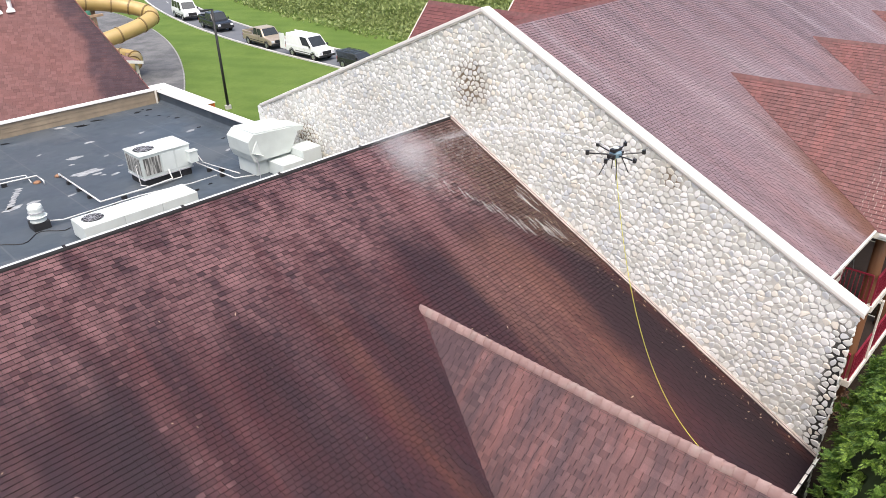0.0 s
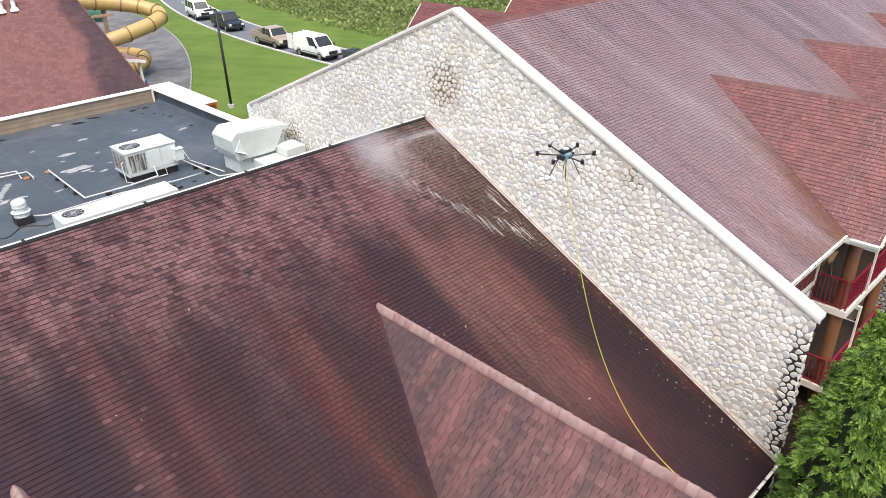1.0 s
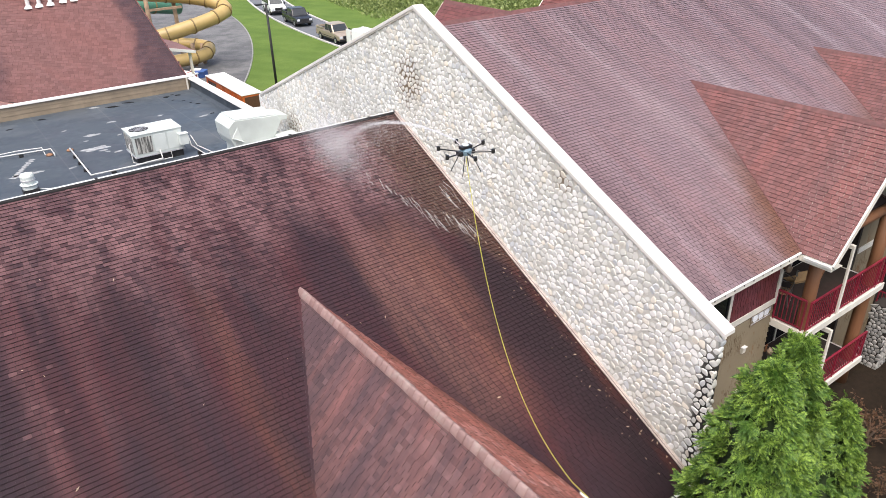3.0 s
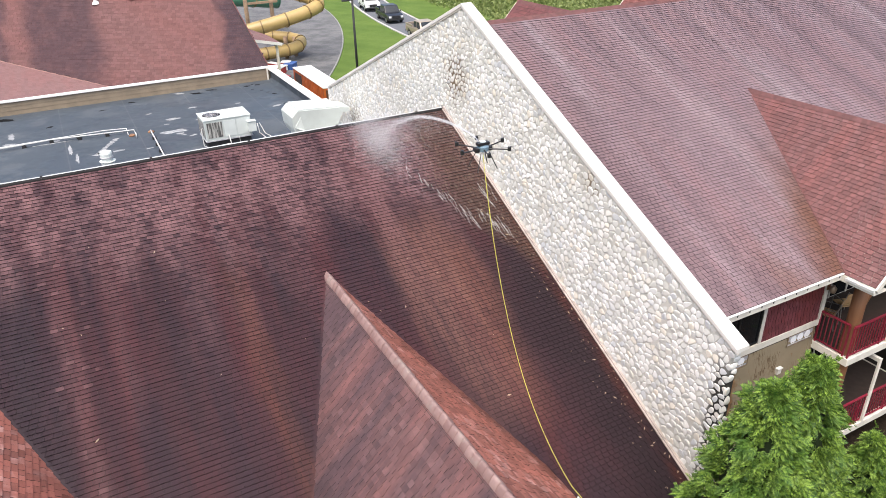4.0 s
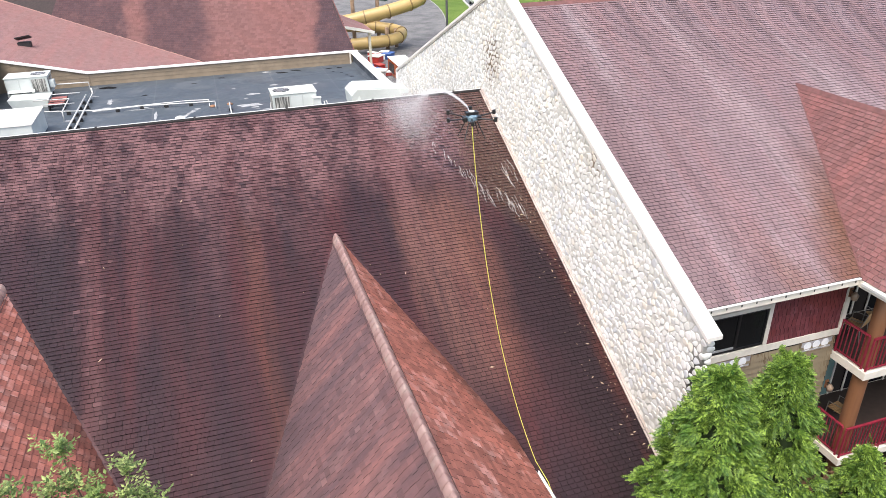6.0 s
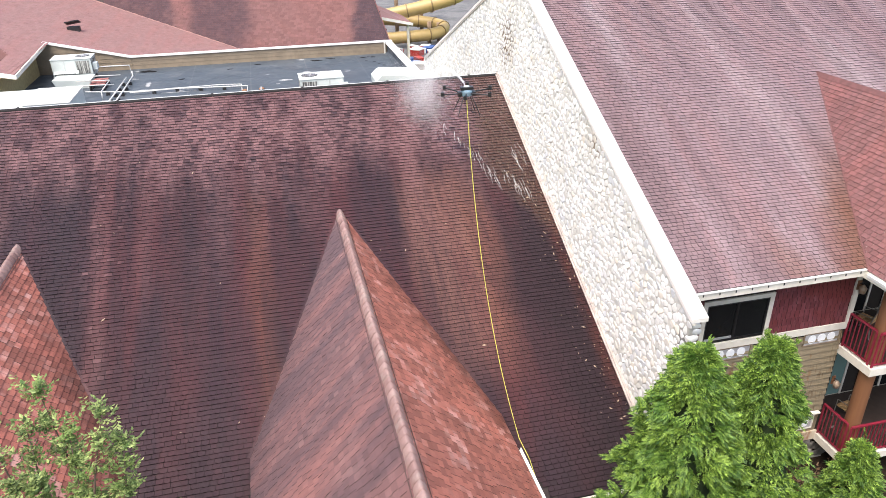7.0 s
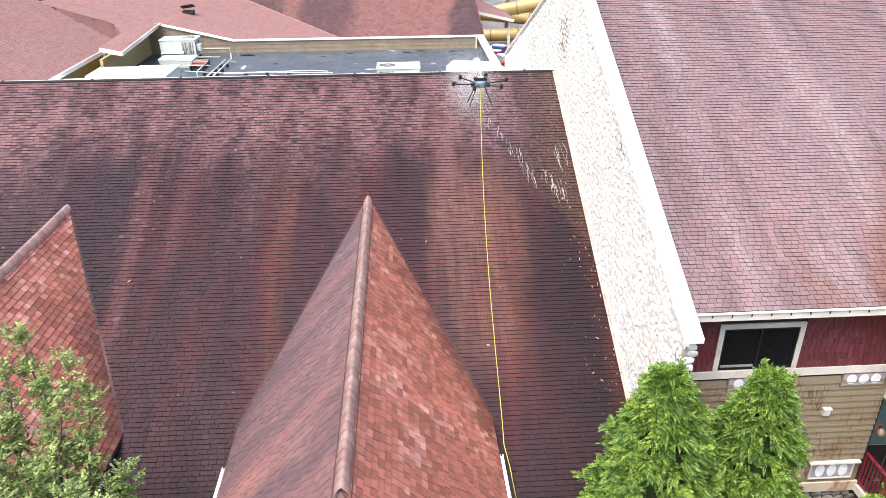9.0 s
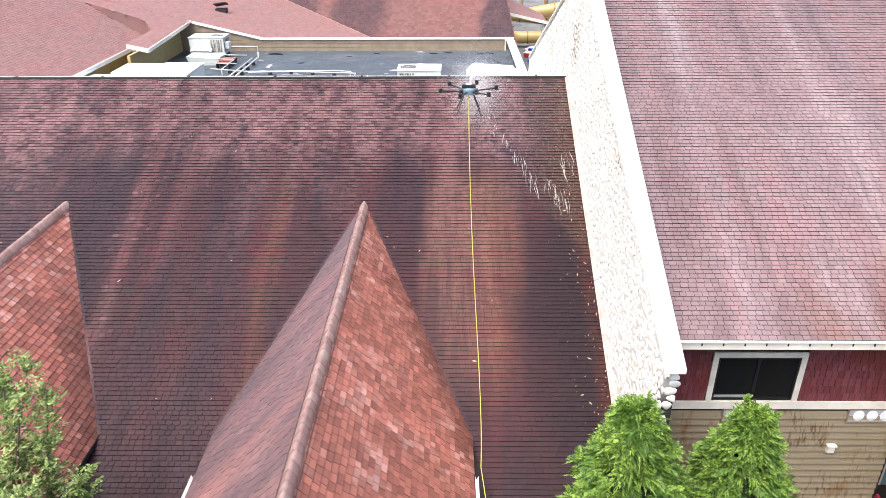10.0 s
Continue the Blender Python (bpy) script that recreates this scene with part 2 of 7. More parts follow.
M_pipe = plain("grey_white_pipe", (0.56, 0.57, 0.56), 0.5, var=0.12)
M_trim = plain("cream_trim", (0.74, 0.70, 0.62), 0.55, var=0.14, scale=2.5)
M_flash = plain("flashing_tan", (0.40, 0.345, 0.315), 0.55, var=0.25, scale=3)
# black asphalt cut edge, also painting the shadow line under each course
M_edge = plain("shingle_cut_edge_shadow", (0.014, 0.011, 0.011), 0.85, var=0.3)
M_black = plain("black_rubber", (0.02, 0.02, 0.022), 0.6, var=0.3)


def stone_mat(name, each):
    m = Mat(name, 0.75)
    r = m.each() if each else m.island()
    n = m.noise(14, 6, 0.65)
    big = m.noise(0.6, 3)
    a = m.mix(m.ramp(r, 0.0, 1.0), (0.585, 0.59, 0.55), (0.83, 0.83, 0.80))
    a = m.mix(m.ramp(m.math("FRACT", m.math("MULTIPLY", r, 3.1)), 0.80, 0.95), a, (0.57, 0.59, 0.60))
    a = m.mix(m.ramp(m.math("FRACT", m.math("MULTIPLY", r, 7.3)), 0.82, 0.99), a, (0.75, 0.70, 0.60))
    a = m.mix(m.math("MULTIPLY", m.ramp(n, 0.35, 0.75), 0.18), a, (0.52, 0.49, 0.43))
    stain = m.math("MULTIPLY", m.ramp(big, 0.5, 0.68), 0.28)
    a = m.mix(stain, a, (0.42, 0.38, 0.30))
    for y0, z0, rad in ((14.75, 10.5, 1.0), (24.1, 6.6, 0.8), (7.45, 9.15, 0.35)):
        d = m.node("ShaderNodeVectorMath", Vector=m.pos)
        d.operation = "DISTANCE"
        d.inputs[1].default_value = (16.86, y0, z0)
        d = m.math("ADD", d.outputs["Value"], m.math("MULTIPLY", m.noise(2.2, 4), 1.1))
        a = m.mix(m.ramp(d, rad + 0.75, rad * 0.5 + 0.4, 0.0, 0.22), a, (0.36, 0.31, 0.24))
    m.colour(a).bump(n, 0.35, 0.01)
    return m


M_stone = stone_mat("river_stone", False)
M_stone_each = stone_mat("river_stone_loose", True)
mm = Mat("mortar", 0.9)
wet = mm.math("MULTIPLY", mm.ramp(mm.axis(1), 3.0, 2.65), mm.ramp(mm.noise(0.9, 4), 0.28, 0.46))
wet = mm.math("MULTIPLY", wet, mm.ramp(mm.axis(2), 7.1, 6.2))
grime = mm.mix(wet, mm.mix(mm.noise(5, 5), (0.46, 0.45, 0.405), (0.58, 0.57, 0.52)), (0.022, 0.021, 0.018))
for y0, z0, rad in ((14.75, 10.5, 0.9), (24.1, 6.6, 0.9), (7.45, 9.15, 0.3)):
    dd = mm.node("ShaderNodeVectorMath", Vector=mm.pos)
    dd.operation = "DISTANCE"
    dd.inputs[1].default_value = (16.86, y0, z0)
    dd = mm.math("ADD", dd.outputs["Value"], mm.math("MULTIPLY", mm.noise(2.2, 4), 1.1))
    grime = mm.mix(mm.ramp(dd, rad + 0.75, rad * 0.5 + 0.4, 0.0, 0.92), grime, (0.15, 0.105, 0.06))
mm.colour(grime).bump(mm.noise(40, 4), 0.5, 0.006)
M_mortar = mm


# ---- geometry helpers ----
class Geo:
    """Gathers faces for one mesh."""

    def __init__(self):
        self.v, self.f = [], []

    def poly(self, pts, faces):
        k = len(self.v)
        self.v += [tuple(p) for p in pts]
        self.f += [tuple(k + i for i in f) for f in faces]
        return self

    def box(self, x0, y0, z0, x1, y1, z1, m=None):
        p = [Vector((x, y, z)) for z in (z0, z1) for y in (y0, y1) for x in (x0, x1)]
        if m:
            p = [m @ q for q in p]
        return self.poly(p, [(0, 2, 3, 1), (4, 5, 7, 6), (0, 1, 5, 4), (2, 6, 7, 3), (0, 4, 6, 2), (1, 3, 7, 5)])

    def prism(self, pts, off):
        """A flat outline pushed along off."""
        n = len(pts)
        o = Vector(off)
        p = [Vector(q) for q in pts] + [Vector(q) + o for q in pts]
        nrm = sum(((Vector(pts[i])).cross(Vector(pts[(i + 1) % n])) for i in range(n)), Vector())
        a, b = tuple(range(n)), tuple(range(n, 2 * n))
        side = [(i, (i + 1) % n, n + (i + 1) % n, n + i) for i in range(n)]
        if nrm.dot(o) > 0:
            return self.poly(p, [a[::-1], b] + side)
        return self.poly(p, [a, b[::-1]] + [s[::-1] for s in side])

    def tube(self, path, r, n=8, caps=True):
        """A round bar along a path; r is one radius or one for each point."""
        path = [Vector(q) for q in path]
        rs = r if isinstance(r, (list, tuple)) else [r] * len(path)
        k = len(self.v)
        side = None
        for i, q in enumerate(path):
            d = (path[min(i + 1, len(path) - 1)] - path[max(i - 1, 0)]).normalized()
            if side is None:
                side = d.orthogonal().normalized()
            side = (side - d * side.dot(d)).normalized()
            up = d.cross(side)
            for j in range(n):
                a = 2 * math.pi * j / n
                self.v.append(tuple(q + (side * math.cos(a) + up * math.sin(a)) * rs[i]))
        for i in range(len(path) - 1):
            for j in range(n):
                a, b = k + i * n + j, k + i * n + (j + 1) % n
                self.f.append((a, b, b + n, a + n))
        if caps:
            self.f.append(tuple(range(k + n - 1, k - 1, -1)))
            e = k + (len(path) - 1) * n
            self.f.append(tuple(range(e, e + n)))
        return self

    def mesh(self, name):
        me = bpy.data.meshes.new(name)
        me.from_pydata(self.v, [], self.f)
        me.update()
        return me


def part(name, geo, material, parent=None, label="", smooth=False, bevel=0.0):
    """One mesh object under a thing or a part."""
    me = geo if isinstance(geo, bpy.types.Mesh) else geo.mesh(name)
    if not me.materials:
        me.materials.append(material.m)
    if smooth:
        me.shade_smooth()
    ob = new(name, me)
    ob.parent = parent
    if bevel:
        b = ob.modifiers.new("bevel", "BEVEL")
        b.width, b.segments, b.limit_method = bevel, 2, "ANGLE"
    if label:
        ob["label"] = label
    return ob


def thing(name, label, category, at=(0, 0, 0), group="", kind=""):
    ob = new(name)
    ob.location = at
    return tagged(ob, label, category, group, kind)


def clip(poly, lines):
    """Cuts a convex outline in (u, v) by half planes a*u + b*v <= c."""
    for a, b, c in lines:
        out = []
        for i, p in enumerate(poly):
            q = poly[(i + 1) % len(poly)]
            dp, dq = a * p[0] + b * p[1] - c, a * q[0] + b * q[1] - c
            if dp <= 0:
                out.append(p)
            if (dp < 0 < dq) or (dq < 0 < dp):
                s = dp / (dp - dq)
                out.append((p[0] + s * (q[0] - p[0]), p[1] + s * (q[1] - p[1])))
        poly = out
        if len(poly) < 3:
            return []
    return poly


def shingles(parent, o, u, v, ulen, vlen, mat, mat_each, course=0.122, tab=0.27, thick=0.017, lines=(), own=None, hidden=None, seed=1, name="shingle", edge_mat=None):
    """Courses of tabs on the plane o + a*u + b*v; those in the stretch own are objects of their own."""
    rng = random.Random(seed)
    u, v = Vector(u).normalized(), Vector(v).normalized()
    n = u.cross(v)
    o = Vector(o)
    geo, edge = Geo(), []
    base = Geo().poly([(0, 0, thick), (tab - 0.008, 0, thick), (tab - 0.008, course + 0.015, 0.001), (0, course + 0.015, 0.001), (0, 0, -0.004), (tab - 0.008, 0, -0.004)],
                      [(0, 1, 2, 3), (0, 4, 5, 1), (0, 3, 4), (1, 5, 2)]).mesh(name)
    base.materials.append(mat_each.m)
    base.materials.append(M_edge.m)
    for q in list(base.polygons)[1:]:
        q.material_index = 1
    rot = Matrix((u, v, n)).transposed().to_4x4()
    singles = 0
    rows = int(vlen / course)
    for i in range(rows + 1):
        b = i * course
        b1 = min(b + course + 0.015, vlen)
        if b1 - b < 0.02:
            continue
        a = -rng.choice((0.0, 0.33, 0.5, 0.67)) * tab - tab * (i % 2) * 0.5
        while a < ulen:
            w = tab * rng.choice((0.8, 1.0, 1.0, 1.0, 1.15))
            a0, a1 = max(a, 0.0), min(a + w - 0.008, ulen)
            a += w
            if a1 - a0 < 0.03:
                continue
            mid = o + u * (a0 + a1) / 2 + v * (b + b1) / 2
            if hidden and hidden(mid):
                continue
            db = rng.uniform(-0.004, 0.004)
            lift = rng.uniform(0.8, 1.35) * thick
            quad = [(a0, b + db), (a1, b + db), (a1, b1), (a0, b1)]
            if own and singles < 300 and own(mid) and b1 < vlen:
                singles += 1
                ob = new(name, base)
                ob.parent = parent
                ob.matrix_basis = Matrix.Translation(o + u * a0 + v * (b + db)) @ rot @ Matrix.Diagonal(((a1 - a0) / (tab - 0.008), 1, lift / thick, 1))
                continue
            if lines:
                quad = clip(quad, lines)
                if not quad:
                    continue
            top = [o + u * p + v * q + n * (lift * max(0.0, 1 - (q - b) / course) + 0.001) for p, q in quad]
            k = len(top)
            if k == 4 and not lines:
                pts = top + [top[0] - n * (lift + 0.005), top[1] - n * (lift + 0.005)]
                geo.poly(pts, [(0, 1, 2, 3), (0, 4, 5, 1), (0, 3, 4), (1, 5, 2)])
                edge += [0, 1, 1, 1]
            else:
                geo.poly(top + [q - n * 0.02 for q in top], [tuple(range(k))] + [((j + 1) % k, j, k + j, k + (j + 1) % k) for j in range(k)])
                edge += [0] + [1] * k
    field = part(name + "_field", geo, mat, parent)
    field.data.materials.append((edge_mat or M_edge).m)
    field.data.polygons.foreach_set("material_index", edge)
    tagged(field, kind="stuff")
    return field


def deck(name, corners, thick, mat, parent, label=""):
    """A roof slab under its covering; corners run anticlockwise seen from outside."""
    c = [Vector(q) for q in corners]
    n = (c[1] - c[0]).cross(c[2] - c[0]).normalized()
    return part(name, Geo().prism([q - n * 0.006 for q in c], -n * thick), mat, parent, label)


def run(parent, name, a, b, w, h, mat, up=(0, 0, 1), label="", bevel=0.0):
    """A straight bar from a to b, w wide and h high, its top side along up."""
    a, b = Vector(a), Vector(b)
    d = (b - a).normalized()
    s = d.cross(Vector(up)).normalized() * (w / 2)
    t = s.normalized().cross(d).normalized() * (h / 2)
    pts = [p + i * s + j * t for p in (a, b) for i, j in ((-1, -1), (1, -1), (1, 1), (-1, 1))]
    g = Geo().poly(pts, [(3, 2, 1, 0), (4, 5, 6, 7), (0, 1, 5, 4), (1, 2, 6, 5), (2, 3, 7, 6), (3, 0, 4, 7)])
    return part(name, g, mat, parent, label, bevel=bevel)


# ---- the plan ----
RIDGE_Y, RIDGE_Z, SL = 15.576, 9.263, 0.5       # main roof
EAVE_Y = 2.40
WALL_X, WALL_T = 16.95, 0.29                    # stone gable wall: west face and thickness
PEAK_Y, PEAK_Z = 14.2, 12.94                    # top of its coping
NEXT_Y, NEXT_Z, NEXT_RIDGE = 3.55, 6.97, 14.15  # neighbouring roof: eave and ridge
FLAT_Z = 5.8


def main_z(y):
    return RIDGE_Z - SL * (RIDGE_Y - y)


def next_z(y):
    return NEXT_Z + 0.5 * (y - NEXT_Y)


# ---- ground ----
def near_curb(y):
    return 40.1 + 0.0033 * max(0.0, y - 58) ** 2 + 0.0010 * min(0.0, y - 58) ** 2


ROAD_W = 4.6


def ground_z(x, y):
    s = min(1, max(0, (y - 8) / 27))
    z = 0.2 + 0.78 * s * s * (3 - 2 * s)
    d = x - near_curb(y) - ROAD_W - 5.5
    if d > 0 and y > 20:
        z += min(0.33 * d, 9 + 0.02 * d) * min(1, d / 5) * min(1, (y - 20) / 25)
    return z


gm = Mat("lawn_grass", 0.9, 0.0, 0.1)
mow = gm.ramp(gm.math("SINE", gm.math("MULTIPLY", gm.math("ADD", gm.axis(0), gm.math("MULTIPLY", gm.axis(1), 0.55)), 2.3)), -0.9, 0.9)
gcol = gm.mix(gm.ramp(gm.noise(0.25, 5), 0.35, 0.65), (0.088, 0.142, 0.030), (0.130, 0.188, 0.044))
gcol = gm.mix(gm.math("MULTIPLY", mow, 0.16), gcol, (0.19, 0.26, 0.08))
gcol = gm.mix(gm.ramp(gm.noise(1.6, 6, 0.72), 0.42, 0.66, 0, 0.5), gcol, (0.085, 0.14, 0.03))
gcol = gm.mix(gm.math("MULTIPLY", gm.noise(9, 5, 0.7), 0.6), gcol, (0.07, 0.12, 0.025))
soil = gm.math("MULTIPLY", gm.ramp(gm.axis(1), 14, 10), gm.ramp(gm.axis(0), 14, 15))
gcol = gm.mix(soil, gcol, gm.mix(gm.noise(6, 6), (0.010, 0.008, 0.006), (0.035, 0.024, 0.016)))
bank = gm.math("MULTIPLY", gm.ramp(gm.axis(0), 50, 53), gm.ramp(gm.axis(2), 1.2, 1.8))
gcol = gm.mix(bank, gcol, gm.mix(gm.noise(2, 6, 0.7), (0.07, 0.10, 0.03), (0.17, 0.20, 0.075)))
gm.colour(gcol).bump(gm.noise(25, 4, 0.7), 0.7, 0.04)
xs = sorted(set([-2500, -900, -350, -150, -80] + list(range(-50, 130, 4)) + [150, 200, 300, 500, 900, 2500]))
ys = sorted(set([-2500, -900, -300, -120, -60] + list(range(-40, 190, 4)) + [220, 300, 450, 900, 2500]))
g = Geo()
g.v = [(x, y, ground_z(x, y)) for y in ys for x in xs]
nx = len(xs)
g.f = [(j * nx + i, j * nx + i + 1, (j + 1) * nx + i + 1, (j + 1) * nx + i) for j in range(len(ys) - 1) for i in range(nx - 1)]
tagged(part("ground", g, gm, smooth=True), "mown green lawn with soil beds, rising to a bank behind the road", "ground", kind="structure")

am = Mat("asphalt", 0.85)
acol = am.mix(am.noise(0.8, 5), (0.10, 0.11, 0.125), (0.17, 0.18, 0.20))
acol = am.mix(am.math("MULTIPLY", am.noise(60, 3), 0.4), acol, (0.06, 0.06, 0.065))
am.colour(acol).bump(am.noise(120, 3), 0.4, 0.005)
M_asphalt = am
km = plain("kerb_concrete", (0.52, 0.51, 0.49), 0.85, var=0.2, scale=3)
stations = [18 + 3 * i for i in range(45)]


def strip(y_list, off0, off1, z0, z1):
    out = Geo()
    for y in y_list:
        d = Vector((near_curb(y + 0.1) - near_curb(y - 0.1), 0.2)).normalized()
        for o in (off0, off1):
            for z in (z0, z1):
                out.v.append((near_curb(y) + o * d.y, y - o * d.x, z))
    for i in range(len(y_list) - 1):
        a, b = 4 * i, 4 * i + 4
        out.f += [(a + 1, a + 3, b + 3, b + 1), (a, a + 1, b + 1, b), (a + 3, a + 2, b + 2, b + 3), (a + 2, a, b, b + 2)]
    e = 4 * (len(y_list) - 1)
    out.f += [(0, 2, 3, 1), (e, e + 1, e + 3, e + 2)]
    return out


tagged(part("road", strip(stations, 0, ROAD_W, 0.80, 1.0), M_asphalt), "grey asphalt service road with pale edges", "road", kind="structure")
for o0, o1 in ((-0.22, 0.0), (ROAD_W, ROAD_W + 0.22)):
    tagged(part("kerb", strip(stations, o0, o1, 0.7, 1.10), km), "pale concrete kerb along the service road", "kerb", kind="structure")
line = plain("road_line_white", (0.72, 0.72, 0.70), 0.7, var=0.15)
for i in range(5):
    y0 = 52 + 12.5 * i
    ys2 = [y0 + 0.5 * k for k in range(4)]
    tagged(part("road_marking", strip(ys2, 2.25, 2.35, 0.99, 1.006), line), "worn white lane line on asphalt", "road marking", group="lane lines", kind="structure")

# gravel bed under the water slide
vm = Mat("dark_gravel", 0.95)
vcol = vm.mix(vm.ramp(vm.noise(0.5, 6, 0.65), 0.35, 0.65), (0.105, 0.108, 0.112), (0.215, 0.215, 0.215))
vcol = vm.mix(vm.ramp(vm.noise(2.2, 6, 0.75), 0.55, 0.72, 0, 0.6), vcol, (0.14, 0.13, 0.10))
vcol = vm.mix(vm.math("MULTIPLY", vm.noise(22, 4, 0.75), 0.7), vcol, (0.055, 0.055, 0.06))
vm.colour(vcol).bump(vm.noise(30, 4, 0.7), 0.9, 0.03)


def bed_edge(s):
    """The curved edge of the play bed, s from 0 to 1."""
    y = 46.5 + 61 * s
    return 23.5 + 0.62 * (y - 50) - 0.0058 * (y - 50) ** 2, y


edge = [bed_edge(i / 40) for i in range(41)]
ring = edge + [(12, 108), (5, 108), (5, 46.5)]
tagged(part("gravel_bed", Geo().prism([(x, y, 0.9) for x, y in ring], (0, 0, 0.11)), vm), "dark grey gravel bed under the water slide", "gravel", kind="structure")
g = Geo()
for i in range(40):
    (xa, ya), (xb, yb) = edge[i], edge[i + 1]
    d = Vector((yb - ya, xa - xb, 0)).normalized() * 0.06
    a, b = Vector((xa, ya, 0.9)), Vector((xb, yb, 0.9))
    g.prism([a - d, a + d, b + d, b - d], (0, 0, 0.17))
tagged(part("bed_edging", g, plain("worn_edging", (0.27, 0.27, 0.26), 0.9, var=0.3)), "pale concrete edging round the gravel bed", "edging", kind="structure")


# ---- main lodge: roof, dormers, ridge ----
lodge = thing("lodge_building", "long lodge with a weathered maroon shingle roof and steep red dormers", "building")
X0 = -16.0
vs = Vector((0, 1, SL)).normalized()
main_roof = deck("roof", [(X0, EAVE_Y, main_z(EAVE_Y)), (WALL_X, EAVE_Y, main_z(EAVE_Y)), (WALL_X, RIDGE_Y, RIDGE_Z), (X0, RIDGE_Y, RIDGE_Z)], 0.16, M_deck, lodge, "stained maroon asphalt shingle slope, wet near the wall")
D_RIDGE = 6.83
DORM = [(10.58, D_RIDGE, 10.68), (2.0, D_RIDGE, 10.68)]     # ridge x, ridge z, apex y
DS, D_EAVE, D_FRONT, D_HIP = 1.052, 3.70, -2.2, -0.75
HALF = (D_RIDGE - D_EAVE) / DS


def under_dormer(p):
    return any(D_RIDGE - DS * abs(p.x - dx) > p.z + 0.25 and p.y > 2.2 for dx, _, _ in DORM)


shingles(main_roof, (X0, EAVE_Y, main_z(EAVE_Y)), (1, 0, 0), vs, WALL_X - X0 - 0.10, (RIDGE_Y - EAVE_Y) / vs.y, M_main, M_main_each, course=0.1215, tab=0.175, thick=0.021,
         own=lambda p: 4.9 < p.x < 8.2 and 6.6 < p.y < 9.4, hidden=under_dormer, seed=3)
# back slope, ridge edge and white coping strip
deck("back_roof", [(X0, 22.5, FLAT_Z), (X0, RIDGE_Y, RIDGE_Z), (WALL_X, RIDGE_Y, RIDGE_Z), (WALL_X, 22.5, FLAT_Z)], 0.12, M_deck, lodge)
seg = 2.9
x = X0
while x < WALL_X - 0.05:
    x1 = min(x + seg - 0.01, WALL_X - 0.02)
    g = Geo().prism([(x, RIDGE_Y - 0.080, RIDGE_Z - 0.030), (x, RIDGE_Y - 0.074, RIDGE_Z + 0.012), (x, RIDGE_Y - 0.045, RIDGE_Z + 0.050), (x, RIDGE_Y - 0.015, RIDGE_Z + 0.050), (x, RIDGE_Y - 0.015, RIDGE_Z - 0.02)], (x1 - x, 0, 0))
    part("ridge_edge", g, M_capdark, lodge, "black metal ridge edge")
    g = Geo().prism([(x, RIDGE_Y - 0.010, RIDGE_Z - 0.03), (x, RIDGE_Y - 0.010, RIDGE_Z + 0.032), (x, RIDGE_Y + 0.11, RIDGE_Z + 0.036), (x, RIDGE_Y + 0.11, RIDGE_Z - 0.06)], (x1 - x, 0, 0))
    part("coping_strip", g, M_pipe, lodge, "white metal coping strip behind the ridge")
    part("strip_joint", Geo().box(x1 - 0.03, RIDGE_Y - 0.014, RIDGE_Z + 0.02, x1 + 0.04, RIDGE_Y + 0.115, RIDGE_Z + 0.05), M_capdark, lodge)
    x += seg
# front wall below the eave, gutter
tan = plain("tan_siding", (0.33, 0.26, 0.15), 0.7, var=0.25, scale=1.2)
part("wall", Geo().box(X0, 2.75, -0.3, WALL_X, 3.05, main_z(2.75) - 0.17), tan, lodge)
part("back_wall", Geo().box(X0, 22.3, -0.3, WALL_X, 22.5, FLAT_Z - 0.1), tan, lodge)


def gutter(parent, a, b, out, mat=None):
    """A white trough along a to b; out is the way from the wall."""
    a, b, o = Vector(a), Vector(b), Vector(out)
    prof = [(0, 0), (0, -0.08), (0.055, -0.08), (0.075, 0.0), (0.062, 0.0), (0.046, -0.07), (0.010, -0.07), (0.010, 0)]
    return part("gutter", Geo().prism([a + o * p + Vector((0, 0, q)) for p, q in prof], b - a), mat or M_white, parent, "white metal gutter")


gz = main_z(EAVE_Y) - 0.02
for xa, xb in ((X0, 2.0 - HALF - 0.1), (2.0 + HALF + 0.1, 10.58 - HALF - 0.1), (10.58 + HALF + 0.1, WALL_X)):
    gutter(lodge, (xa, EAVE_Y - 0.02, gz), (xb, EAVE_Y - 0.02, gz), (0, -1, 0))
    for k in range(int((xb - xa) / 0.45)):
        part("gutter_clip", Geo().box(xa + 0.2 + 0.45 * k, EAVE_Y - 0.10, gz + 0.002, xa + 0.225 + 0.45 * k, EAVE_Y + 0.03, gz + 0.018), M_black, lodge)

cap_geo = Geo()
NCAP = 8
for k, (yy, r, lift) in enumerate(((0.0, 0.128, 0.030), (0.25, 0.112, 0.004))):
    for j in range(NCAP + 1):
        a = math.pi * j / NCAP
        cap_geo.v.append((-r * math.cos(a), yy, lift + 0.085 * math.sin(a) ** 0.9 - 0.105 * abs(math.cos(a))))
for j in range(NCAP):
    cap_geo.f.append((j + 1, j, NCAP + 1 + j, NCAP + 2 + j))
k = len(cap_geo.v)
cap_geo.v += [(x * 0.88, 0.0, z - 0.03) for x, _, z in cap_geo.v[:NCAP + 1]]
cap_geo.f += [(j, j + 1, k + j + 1, k + j) for j in range(NCAP)]
cap_mesh = cap_geo.mesh("ridge_cap")
cm = Mat("ridge_cap_clay", 0.6)
cr = cm.each()
ccol = cm.mix(cr, (0.180, 0.108, 0.103), (0.285, 0.195, 0.182))
ccol = cm.mix(cm.math("MULTIPLY", cm.noise(11, 5, 0.7), 0.6), ccol, (0.17, 0.092, 0.086))
